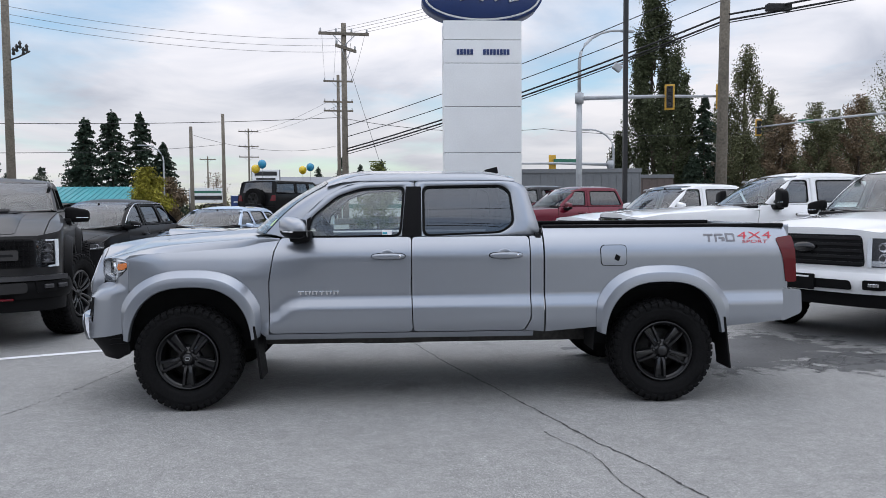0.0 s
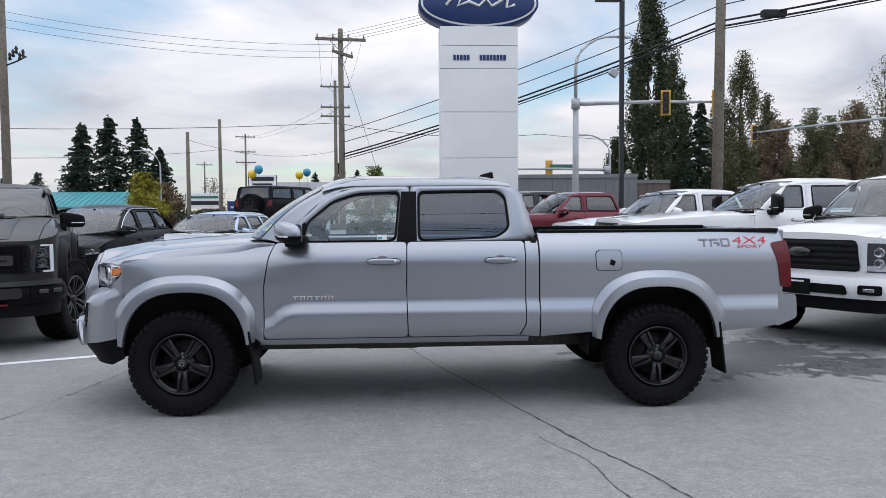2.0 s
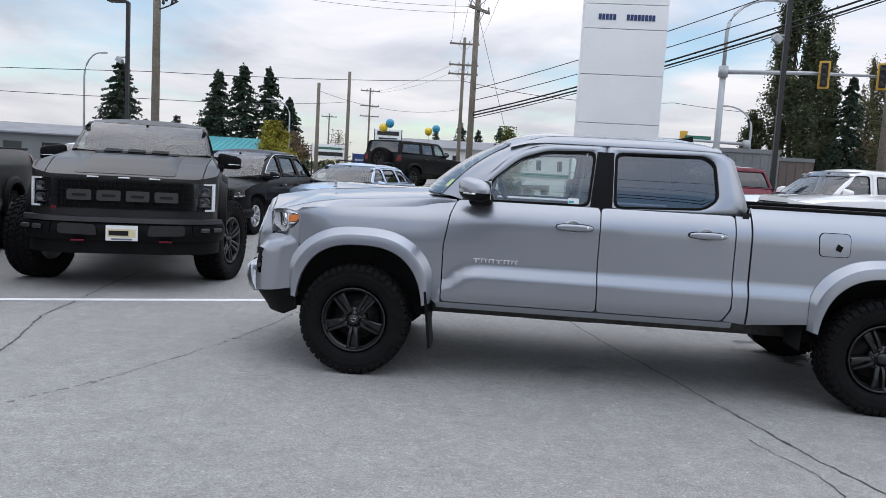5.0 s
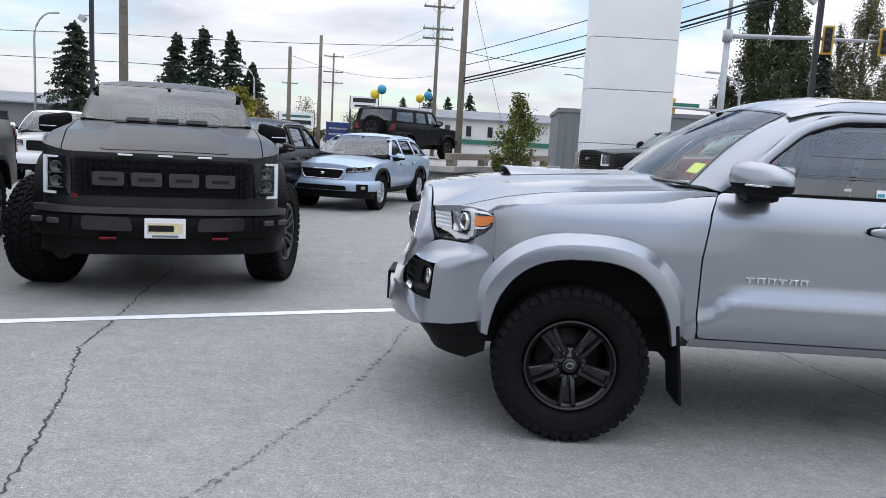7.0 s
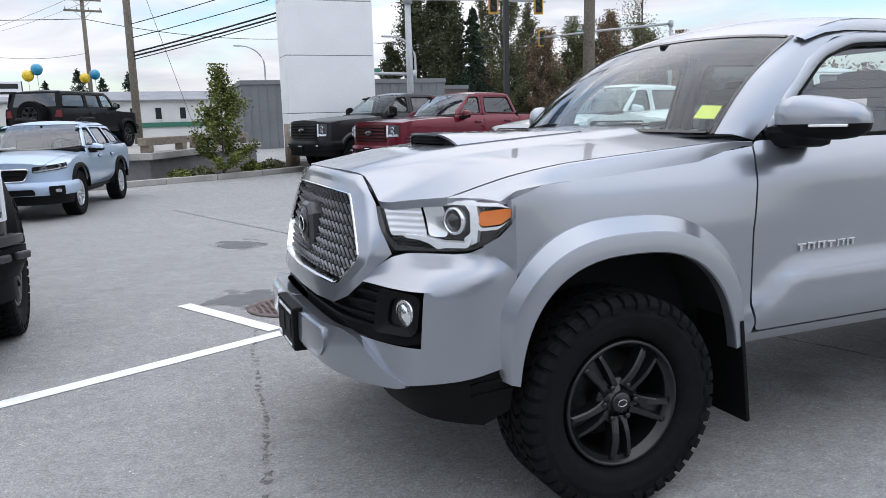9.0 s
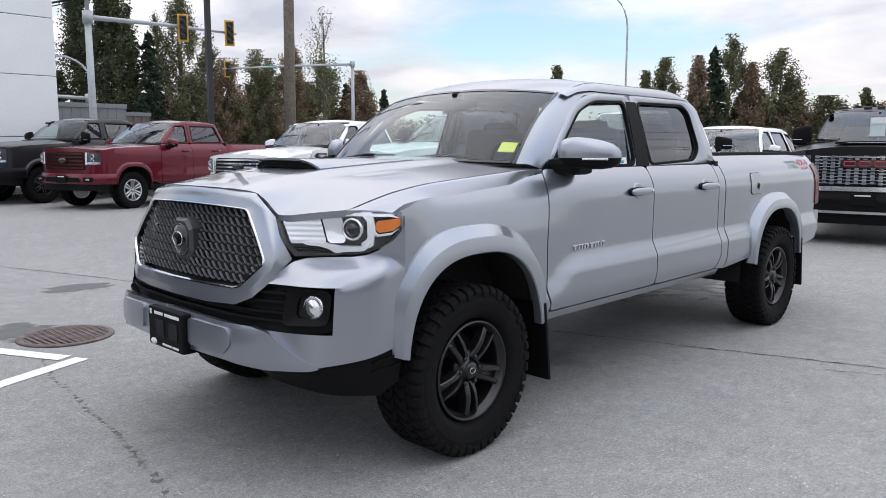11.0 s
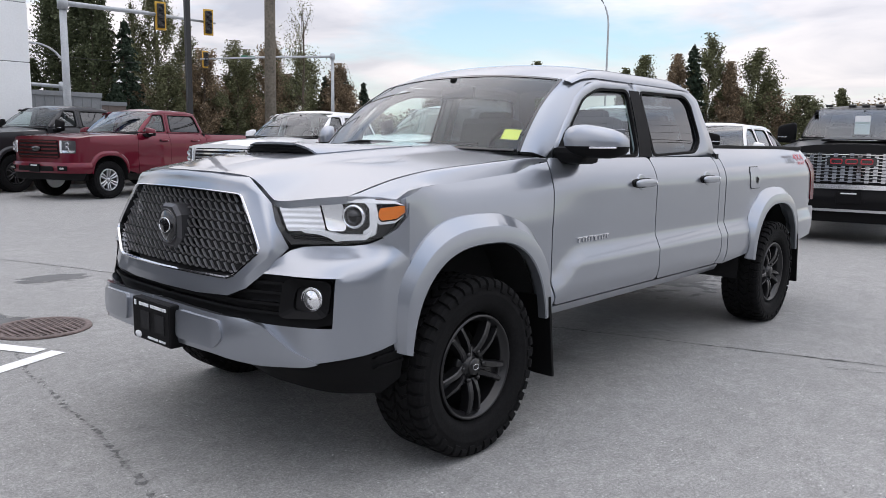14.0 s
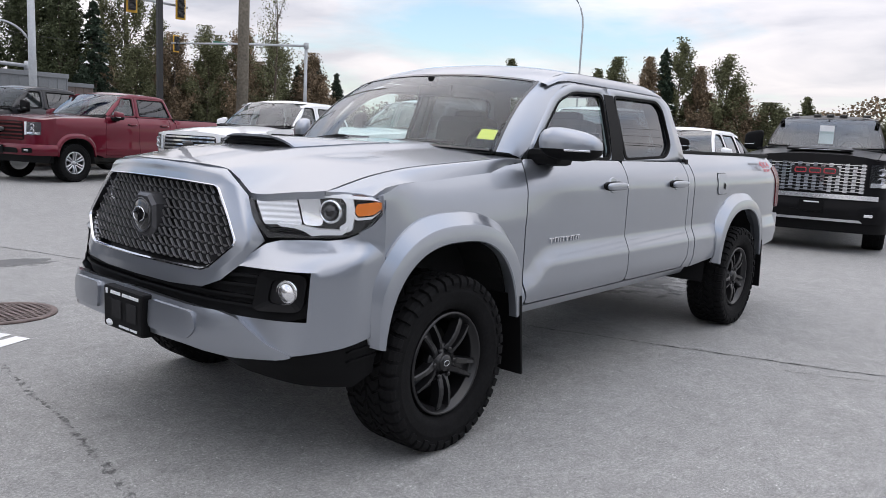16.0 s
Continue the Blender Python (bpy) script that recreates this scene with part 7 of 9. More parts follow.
def build_vehicles():
    # dark pickup facing the parking line
    S = big_pickup(xc=0.78, xc0=0.55, xw=1.38, xr=2.72, xcab=2.86, seams=(0.66, 1.66, 2.66), W=0.95, zr=1.92, zb=1.45, rt=0.48, rw=0.315, track=0.98, fo=1.0, hood=((-0.95, 1.212), (-0.75, 1.275), (-0.3, 1.385), (0.7, 1.47)), zs=0.62, arch_a=0.56, arch_b=0.62, flare_a=0.66, flare_b=0.72, step=0.08, zroll=1.22, fender_z0=0.85, n=3.6, crease=0.9, zt=1.46, hd=0.015, pd=0.008)
    st = dict(grille=(0.69, 0.87, 0.69, 1.18), bars=6, bar_h=0.22, posts=16, grille_mat=PLASTIC, lamp=(0.70, 0.95, 0.87, 1.17), dark_lamp=True, stack=True, boxes=True, drl="frame", bumper=(0.54, 0.74), bumper_mat=PLASTIC)
    offroad = vehicle("pickup_truck", "dark grey off-road pickup truck with black grille and knobbly tyres", S, GREYP, st, pose(-3.35, 2.47, 0, 0, 0, 111), mir=(0.8, 1.43, 0.30, 0.21), cap=PLASTIC, flare=0.09, flare_mat=PLASTIC, knob=0.016, steer=-21)
    # details of its front
    bm = bmesh.new()
    panel([(-0.50, 0.40), (0.50, 0.40), (0.62, 0.535), (-0.62, 0.535)], lambda s, z: S.nose(s, z, -0.12 + 0.9 * (z - 0.40)), 0.1, 0.02, (-1, 0, -0.3), bm)
    part("skid_plate", bm, STEEL, offroad)
    for sg in (-1, 1):
        bm = bmesh.new()
        p = S.nose(sg * 0.42, 0.545, 0.09)
        box(bm, p[0], p[1], p[2], 0.06, 0.13, 0.022, bev=0.008)
        part("tow_hook", bm, REDLENS, offroad)
        bm = bmesh.new()
        panel(rounded([(sg * 0.24, 0.60), (sg * 0.60, 0.61), (sg * 0.60, 0.72), (sg * 0.26, 0.71)], 0.03, 2), lambda s, z: S.nose(s, z, 0.105), 0.1, 0.03, (-1, 0, 0), bm)
        part("bumper_pad", bm, GREYP, offroad)
    # bumper lip, lamp corners and raised fender edges
    bm = bmesh.new()
    panel(rounded([(-1.0, 0.735), (1.0, 0.735), (1.0, 0.785), (-1.0, 0.785)], 0.012, 2), lambda s, z: S.nose(s, z, 0.085), (0.1, 0.05), 0.07, (-1, 0, 0), bm)
    part("bumper_lip", bm, GUNM, offroad)
    for sg in (-1, 1):
        bm = bmesh.new()
        panel(rounded([(sg * 0.69, 0.60), (sg * 1.0, 0.62), (sg * 1.02, 0.72), (sg * 0.67, 0.72)], 0.02, 2), lambda s, z: S.nose(s, z, 0.092), 0.1, 0.02, (-1, 0, 0), bm)
        fp = part("fog_lamp_frame", bm, PLASTIC, offroad)
        for s0 in (0.78, 0.90):
            bm = bmesh.new()
            c = S.nose(sg * s0, 0.672, 0.115)
            box(bm, 0, 0, 0, 0.03, 0.10, 0.045, pose(*c, 0, 0, -sg * 30), bev=0.012)
            part("fog_lamp", bm, GUNM, fp)
    EMBL = material("smoked_emblem", (0.045, 0.043, 0.043), 0.45, 0.3, grain=0.1, gscale=100)
    for i in range(4):
        s = -0.42 + 0.28 * i
        bm = bmesh.new()
        panel(rounded([(s - 0.115, 0.955), (s + 0.115, 0.955), (s + 0.115, 1.065), (s - 0.115, 1.065)], 0.02, 2), lambda s_, z: S.nose(s_, z, 0.055), 0.1, 0.02, (-1, 0, 0), bm)
        em = part("grille_emblem", bm, EMBL, offroad)
        bm = bmesh.new()
        panel(rounded([(s - 0.065, 0.995), (s + 0.065, 0.995), (s + 0.065, 1.022), (s - 0.065, 1.022)], 0.008, 2), lambda s_, z: S.nose(s_, z, 0.0595), 0.1, 0.004, (-1, 0, 0), bm)
        part("emblem_recess", bm, DARK, em)
    bm = bmesh.new()
    p = S.nose(0.66, 0.87, 0.05)
    box(bm, p[0], p[1], p[2], 0.012, 0.05, 0.035, bev=0.004)
    part("red_emblem", bm, REDLENS, offroad)
    for y in (-0.30, 0.0, 0.30):
        bm = bmesh.new()
        p = S.nose(y, 1.20, 0.02)
        box(bm, p[0], p[1], p[2], 0.03, 0.11, 0.014, bev=0.004)
        part("marker_lamp", bm, PAPER, offroad)
    # raised middle of the bonnet with a louvred black insert
    bm = bmesh.new()
    panel(rounded([(-0.88, -0.50), (0.42, -0.52), (0.42, 0.52), (-0.88, 0.50)], 0.06, 3), lambda x, y: (x, y, S.ztop(x, y) + 0.004 + 0.035 * min(1, max(0, (0.51 - abs(y)) / 0.07)) * min(1, max(0, (x + 0.88) / 0.5)) * min(1, max(0, (0.42 - x) / 0.08))), 0.07, 0.02, (0, 0, 1), bm)
    part("bonnet_bulge", bm, GREYP, offroad)
    bm = bmesh.new()
    panel(rounded([(0.02, -0.44), (0.30, -0.48), (0.30, 0.48), (0.02, 0.44)], 0.04, 3), lambda x, y: (x, y, S.ztop(x, y) + 0.046), 0.1, 0.012, (0, 0, 1), bm)
    ins = part("bonnet_insert", bm, PLASTIC, offroad)
    for y in (-0.26, 0.0, 0.26):
        for x in (0.09, 0.20):
            bm = bmesh.new()
            box(bm, 0, 0, 0, 0.085, 0.19, 0.014, pose(x, y, S.ztop(x, y) + 0.062, 0, -16, 0), bev=0.005)
            part("bonnet_louvre", bm, PLASTIC, ins)
    hold = new("number_plate")
    hold.parent = offroad
    p = S.nose(0, 0.63, 0.125)
    bm = bmesh.new()
    box(bm, p[0], 0, p[2], 0.012, 0.31, 0.16, bev=0.004)
    part("plate_frame", bm, PAPER, hold)
    bm = bmesh.new()
    box(bm, p[0] - 0.007, 0, p[2], 0.004, 0.27, 0.085)
    part("plate_field", bm, material("plate_cream", (0.70, 0.62, 0.38), 0.5, grain=0.1, gscale=30), hold)
    bm = bmesh.new()
    box(bm, p[0] - 0.010, 0.03, p[2], 0.003, 0.19, 0.05)
    part("plate_bar", bm, DARK, hold)
    bm = bmesh.new()
    box(bm, p[0] - 0.008, 0, p[2] - 0.063, 0.003, 0.2, 0.016)
    part("plate_bar", bm, GREYINK, hold)

    # dark pickup beside it, at the edge of the view
    S2 = big_pickup(rt=0.42, step=0.14)
    st = dict(F_FRONT, grille_mat=SATINB, bumper_mat=BLACKP, plate=0)
    vehicle("pickup_truck", "black pickup truck parked beside the dark grey one", S2, BLACKP, st, pose(-5.75, 0.45, 0, 0, 0, 110), flare=0.05, flare_mat=PLASTIC)

    # red and black pickups by the sign
    S3 = big_pickup(step=0.09, hood=((-0.9, 1.32), (-0.3, 1.38), (0.7, 1.42)), zb=1.42, zr=1.99, hd=0.03)
    st = dict(F_FRONT, grille_mat=material("dark_red_chrome", (0.10, 0.01, 0.015), 0.2, 0.6), bumper_mat=REDP, lamp=(0.66, 0.98, 0.97, 1.23), grille=(0.64, 0.86, 0.60, 1.24), badge=(1.06, 0.13, 0.055, GLOSSB))
    vehicle("pickup_truck", "dark red crew-cab pickup truck with silver alloy wheels", S3, REDP, st, pose(4.75, 14.7, 0, 0, 0, 16) @ Matrix.Scale(1.02, 4), rim=ALLOY, mir=(0.8, 1.46, 0.24, 0.2), handle_mat=REDP, flare=0.035)
    S4 = big_pickup(zr=2.04, zb=1.48, hood=((-0.9, 1.36), (-0.3, 1.42), (0.7, 1.48)), rt=0.43, zs=0.58, zroll=1.28, zt=1.50, fender_z0=0.9, fo=1.0)
    st4 = dict(F_FRONT, grille=(0.66, 0.90, 0.64, 1.28), lamp=(0.70, 0.97, 0.95, 1.26), bumper=(0.60, 0.84), bumper_mat=BLACKP, fog=(0.74, 0.72, 0.1, 0.05), badge=(1.10, 0.14, 0.06, GLOSSB))
    vehicle("pickup_truck", "black heavy-duty pickup truck parked beside the red one", S4, CHARP, st4, pose(3.9, 17.8, 0, 0, 0, 16) @ Matrix.Scale(1.05, 4), mir=(0.8, 1.55, 0.24, 0.3), cap=PLASTIC, flare=0.035)

    # white pickups behind the silver truck
    white_st = dict(F_FRONT, grille_mat=SATINB, bumper_mat=WHITE)
    S5 = big_pickup(wb=4.2, xc=1.38, xc0=1.10, xw=1.93, xr=3.22, xcab=3.38, seams=(1.2, 2.18, 3.16), zr=2.04, zb=1.48, hood=((-0.9, 1.36), (-0.3, 1.42), (0.7, 1.48)), rt=0.43, zs=0.58, zroll=1.28, zt=1.50, fender_z0=0.9, fo=1.0, step=0.09)
    st5 = dict(st4, bumper_mat=WHITE, grille_mat=CHROME)
    vehicle("pickup_truck", "white heavy-duty crew-cab pickup truck with tall black mirrors", S5, WHITE, st5, pose(6.2, 6.6, 0, 0, 0, 2), mir=(0.8, 1.60, 0.26, 0.34), cap=PLASTIC, flare=0.035)
    S6 = big_pickup(step=0.09)
    vehicle("pickup_truck", "white pickup truck with black grille, parked in the row", S6, WHITE, dict(white_st, lamp=(0.66, 0.96, 0.84, 1.14), badge=(1.03, 0.13, 0.055, GLOSSB)), pose(6.85, 2.05, 0, 0, 0, 30), mir=(0.8, 1.46, 0.24, 0.2), cap=PLASTIC, flare=0.035)
    S7 = big_pickup()
    vehicle("pickup_truck", "white pickup truck standing further down the row", S7, WHITE, dict(white_st, grille_mat=CHROME), pose(6.05, 9.7, 0, 0, 0, 14), mir=(0.8, 1.46, 0.22, 0.2), cap=WHITE)

    # black pickup with a bright slatted grille
    S8 = big_pickup(xc=0.85, xc0=0.62, xw=1.42, xr=2.75, xcab=2.90, seams=(0.72, 1.70, 2.70), zr=2.07, zb=1.50, hood=((-0.9, 1.40), (-0.3, 1.46), (0.7, 1.51)), rt=0.43, zs=0.58, zroll=1.30, zt=1.52, fender_z0=0.9, fo=1.02, n=4.5)
    st8 = dict(grille=(0.66, 0.86, 0.66, 1.28), bars=9, bar_h=0.22, posts=6, post_w=0.055, post_mat=CHROME, grille_mat=CHROME, lamp=(0.70, 0.99, 0.95, 1.28), drl="outer", dark_lamp=True, stack=True, bumper=(0.44, 0.80), bumper_mat=BLACKP, intake=(0.5, 0.50, 0.60), plate=0.66, fog=(0.72, 0.56, 0.10, 0.06))
    gm = vehicle("pickup_truck", "black heavy-duty pickup truck with bright chrome grille", S8, BLACKP, st8, pose(10.4, 0.25, 0, 0, 0, 11), mir=(0.8, 1.60, 0.30, 0.36), cap=PLASTIC, flare=0.035)
    bm = bmesh.new()
    panel([(-0.80, 0.775), (0.80, 0.775), (0.80, 0.84), (-0.80, 0.84)], lambda s, z: S8.nose(s, z, 0.12), 0.1, 0.06, (-1, 0, 0), bm)
    part("bumper_trim", bm, HCHROME, gm)
    bm = bmesh.new()
    panel([(-0.66, 0.455), (0.66, 0.455), (0.62, 0.49), (-0.62, 0.49)], lambda s, z: S8.nose(s, z, 0.10), 0.1, 0.03, (-1, 0, 0), bm)
    part("skid_trim", bm, ALLOY, gm)
    bm = bmesh.new()
    panel(rounded([(-0.31, 1.10), (0.31, 1.10), (0.31, 1.22), (-0.31, 1.22)], 0.02, 2), lambda s, z: S8.nose(s, z, 0.05), 0.1, 0.03, (-1, 0, 0), bm)
    bp = part("grille_plate", bm, GLOSSB, gm)
    bm = bmesh.new()
    for s0 in (-0.19, 0.0, 0.19):
        lp = rounded([(s0 - 0.07, 1.13), (s0 + 0.07, 1.13), (s0 + 0.07, 1.19), (s0 - 0.07, 1.19)], 0.015, 2)
        tube(bm, [S8.nose(a, z, 0.056) for a, z in lp + lp[:1]], 0.008, 5)
    part("grille_emblem", bm, REDINK, bp)
    bm = bmesh.new()
    panel(rounded([(-0.62, -0.46), (0.45, -0.34), (0.45, 0.34), (-0.62, 0.46)], 0.08, 3), lambda x, y: (x, y, S8.ztop(x, y) + 0.055 * min(1, max(0, (0.47 - abs(y) - 0.1 * x) / 0.08)) * min(1, max(0, (0.45 - x) / 0.6))), 0.06, 0.03, (0, 0, 1), bm)
    vent = part("bonnet_vent", bm, BLACKP, gm)
    bm = bmesh.new()
    box(bm, -0.60, 0, S8.ztop(-0.60, 0) + 0.032, 0.05, 0.66, 0.03, bev=0.01)
    part("vent_slot", bm, DARK, vent)
    bm = bmesh.new()
    box(bm, -0.622, 0, S8.ztop(-0.60, 0) + 0.034, 0.02, 0.56, 0.008, bev=0.002)
    part("vent_trim", bm, HCHROME, vent)
    for y in (-0.55, -0.2, 0, 0.2, 0.55):
        bm = bmesh.new()
        box(bm, S8.xw + 0.2, y, S8.zr - 0.005, 0.09, 0.12, 0.04, bev=0.012)
        part("roof_marker_lamp", bm, GLOSSB, gm)
    bm = bmesh.new()
    q = S8.wind(0.0, 0.42)
    box(bm, q[0] + 0.06, 0, q[2] - 0.02, 0.01, 0.22, 0.3, bev=0.002)
    part("windshield_paper", bm, PAPER, gm)

    # pale blue crossover, dark hatchback, white cars
    def small(**k):
        d = dict(kind="suv", wb=2.66, fo=0.92, ro=0.88, W=0.885, zs=0.36, zb=1.02, zr=1.53, hood=((-0.85, 0.86), (-0.3, 0.95), (0.6, 1.02)), hd=0.06, x0=-0.26, n=3.3, xc=0.62, xc0=0.30, xw=1.20, xr=2.95, xcab=3.4, Wr=0.60,
                 seams=(0.55, 1.45, 2.30), rt=0.345, rw=0.225, track=0.77, arch_a=0.42, arch_b=0.42, step=0.08, crease=0.60, cvis=0.02, roll=0.08, zroll=0.85, rake=0.2, pd=0.05, hy=0.76, hy0=0.6, fender_x=-0.34, fender_z0=0.62,
                 rz=0.06, bow=(0.06, 0.05), flare_a=0.46, flare_b=0.46)
        d.update(k)
        return Shape(**d)

    small_st = dict(grille=(0.40, 0.62, 0.36, 0.77), bars=3, bar_h=0.2, grille_mat=PLASTIC, ring=CHROME, lamp=(0.50, 1.0, 0.68, 0.79), lamp_rise=0.03, bumper=(0.36, 0.56), bumper_mat=PLASTIC, fog=(0.74, 0.46, 0.08, 0.05), badge=(0.70, 0.06, 0.03, CHROME))
    S9 = small(hood=((-0.85, 0.90), (-0.3, 1.0), (0.6, 1.07)), zb=1.07, zr=1.53, xr=2.78, xw=1.26, xc=0.60, xc0=0.34, Wr=0.57, rt=0.358, arch_a=0.44, arch_b=0.45, flare_a=0.49, flare_b=0.49, zroll=0.90, seams=(0.55, 1.45, 2.28), ro=0.86, bow=(0.04, 0.04))
    sub = vehicle("compact_suv", "pale blue compact crossover with black lower trim and roof rails", S9, BLUEP, dict(small_st, grille=(0.36, 0.62, 0.44, 0.80), lamp=(0.47, 1.02, 0.74, 0.83), lamp_rise=0.055, dark_lamp=True, badge=(0.72, 0.055, 0.03, CHROME), fog=(0.76, 0.47, 0.10, 0.07), bumper_mat=BLUEP, bumper=(0.40, 0.60), intake=(0.50, 0.41, 0.50)), pose(-3.12, 10.85, 0, 0, 0, 77), "car", rim=ALLOY, spokes=5, mir=(0.7, 1.08, 0.2, 0.14), flare=0.03, flare_mat=PLASTIC)
    for sg in (-1, 1):
        bm = bmesh.new()
        tube(bm, [(1.5, sg * 0.53, 1.52), (1.6, sg * 0.54, 1.575), (2.5, sg * 0.53, 1.565), (2.65, sg * 0.52, 1.49)], 0.018, 8)
        part("roof_rack_rail", bm, PLASTIC, sub)
    S10 = small(zr=1.60, wb=2.60, fo=0.82, ro=0.75, xr=2.62, xw=1.26, xc=0.42, xc0=0.10, seams=(0.46, 1.40, 2.22), hood=((-0.75, 0.88), (-0.3, 0.99), (0.6, 1.07)), zb=1.07, Wr=0.57)
    hb = vehicle("hatchback", "black hatchback with a bright line along its windows", S10, BLACKP, dict(small_st, grille_mat=GLOSSB, ring=None, bumper_mat=BLACKP, bumper=(0.34, 0.5)), pose(-4.85, 8.5, 0, 0, 0, 85) @ Matrix.Scale(1.06, 4), "car", rim=ALLOY, spokes=5, mir=(0.7, 1.12, 0.2, 0.14))
    for sg in (-1, 1):
        bm = bmesh.new()
        pts = [(S10.wind(0.985, v)[0] + 0.10, v) for v in (0.05, 0.3, 0.6, 0.85)]
        line = []
        for v in (0.05, 0.3, 0.6, 0.85, 1.0):
            a = S10.wind(0.985, v)
            x, z = a[0] + 0.11, min(a[2] + 0.005, S10.rail_z(1.6) + 0.005)
            line.append((x, sg * (S10.gy(x, z) + 0.006), z))
        line += [(x, sg * (S10.gy(x, S10.rail_z(x)) + 0.006), S10.rail_z(x) + 0.005) for x in (1.7, 2.2, 2.6)]
        tube(bm, line, 0.010, 6)
        part("window_line", bm, CHROME, hb)
    S11 = small(W=0.96, zr=1.68, zb=1.15, zs=0.42, hood=((-0.85, 1.02), (-0.3, 1.08), (0.6, 1.15)), wb=2.9, seams=(0.6, 1.6, 2.5), xr=2.85, Wr=0.64, zroll=0.98, rt=0.38, arch_a=0.46, arch_b=0.46, track=0.82, fender_z0=0.72)
    sst = dict(small_st, grille=(0.5, 0.72, 0.5, 0.95), lamp=(0.56, 0.95, 0.82, 0.95), bumper=(0.42, 0.66), ring=None, badge=None, bumper_mat=WHITE)
    vehicle("compact_suv", "white sport utility vehicle with dark tinted windows", S11, WHITE, sst, pose(11.9, 3.7, 0, 0, 0, 5) @ Matrix.Scale(1.1, 4), "car", rim=ALLOY, spokes=5, mir=(0.7, 1.25, 0.2, 0.16))
    vehicle("compact_suv", "white sport utility vehicle parked behind the dark pickups", S11, WHITE, sst, pose(-10.4, 13.4, 0, 0, 0, 112), "car", rim=ALLOY, spokes=5, mir=(0.7, 1.25, 0.2, 0.16))

    # black off-roader on the display platform
    S12 = small(wb=2.95, fo=0.85, ro=0.85, W=0.93, zs=0.55, zb=1.28, zr=1.83, hood=((-0.85, 1.16), (-0.3, 1.20), (0.6, 1.24)), hd=0.02, n=5, x0=-0.4, xc=0.70, xc0=0.6, xw=0.98, xr=3.62, Wr=0.76, seams=(0.62, 1.50, 2.35), rt=0.41, rw=0.27, track=0.82,
                arch_a=0.50, arch_b=0.50, zroll=1.12, roll=0.05, crease=0.8, cvis=0.0, fender_z0=0.8, fender_x=-0.45, flare_a=0.56, flare_b=0.56, hy=0.80, hy0=0.74, pd=0.01, front_drop=0.05)
    bst = dict(F_FRONT, stack=False, grille=(0.72, 0.92, 0.72, 1.10), lamp=(0.60, 0.80, 0.94, 1.09), bumper=(0.58, 0.76), bumper_mat=PLASTIC, badge=None, plate=0, drl=None)
    br = vehicle("off_road_vehicle", "black boxy off-roader with spare wheel, on a raised platform", S12, BLACKP, bst, pose(-2.25, 26.1, 0.72, 0, 0, 242.7), "car", flare=0.09, flare_mat=PLASTIC, mir=(0.7, 1.38, 0.2, 0.2), knob=0.014)
    sp = new("spare_wheel")
    sp.parent = br
    sp.matrix_basis = pose(S12.xe + 0.14, 0.05, 1.08, 0, 0, 90)
    tyre = part("tyre", tyre_mesh(0.41, 0.27, 0.014), RUBBER, sp)
    part("rim", rim_mesh(0.235, 0.27, 6, True), SATINB, sp)


build_vehicles()


# ---- street furniture, buildings and trees ----
WOODP = material("weathered_pole_wood", (0.17, 0.15, 0.12), 0.85, grain=0.3, gscale=14, blotch=0.25, blscale=1.2, bump=0.4, bscale=30)
GALV = material("galvanised_steel", (0.40, 0.42, 0.44), 0.5, 0.4, grain=0.08, gscale=20, blotch=0.1, blscale=2)
BLKPOLE = material("black_painted_steel", (0.015, 0.015, 0.017), 0.45, grain=0.1, gscale=20)
CABLE = material("black_cable", (0.012, 0.012, 0.013), 0.7, grain=0.1)
THINW = material("grey_wire", (0.10, 0.10, 0.11), 0.6, grain=0.1)
SIGNY = material("signal_yellow", (0.62, 0.36, 0.04), 0.45, grain=0.08, gscale=20)
PANELW = material("white_sign_panel", (0.80, 0.82, 0.83), 0.45, grain=0.03, gscale=20, blotch=0.04, blscale=0.8)
NAVY = material("navy_blue", (0.012, 0.035, 0.14), 0.35, grain=0.05, gscale=10)
GREENS = material("green_sign", (0.03, 0.15, 0.10), 0.5, grain=0.05)
CONC = material("concrete", (0.33, 0.32, 0.30), 0.85, grain=0.15, gscale=30, blotch=0.2, blscale=1.5, bump=0.2, bscale=60)
# darker grey than the deck's concrete, with broad blotches
DCONC = material("dark_concrete", (0.17, 0.17, 0.17), 0.85, grain=0.15, gscale=30, blotch=0.3, blscale=1.0, bump=0.2, bscale=60)
MULCH = material("bark_mulch", (0.045, 0.032, 0.024), 0.95, grain=0.5, gscale=30, blotch=0.3, blscale=4, bump=0.8, bscale=50)
TIMBER = material("timber", (0.23, 0.19, 0.15), 0.8, grain=0.25, gscale=12, bump=0.2, bscale=30)
TEALR = material("teal_roofing", (0.06, 0.30, 0.33), 0.55, grain=0.08, gscale=6, blotch=0.12, blscale=0.5)
GREYB = material("grey_siding", (0.16, 0.17, 0.18), 0.7, grain=0.08, gscale=10, blotch=0.1, blscale=0.6)
WHITEB = material("white_siding", (0.62, 0.62, 0.60), 0.7, grain=0.06, gscale=10, blotch=0.08, blscale=0.6)
ROOFG = material("grey_roofing", (0.22, 0.23, 0.25), 0.7, grain=0.1, gscale=10, blotch=0.15, blscale=0.7)
WIN = material("dark_window", (0.02, 0.025, 0.03), 0.1, grain=0.1, spec=0.6)
BARK = material("tree_bark", (0.085, 0.065, 0.05), 0.9, grain=0.35, gscale=14, bump=0.5, bscale=40)


def leaf_mat(name, c):
    return material(name, c, 0.7, grain=0.25, gscale=3, blotch=0.3, blscale=0.35, island=0.45, spec=0.25)


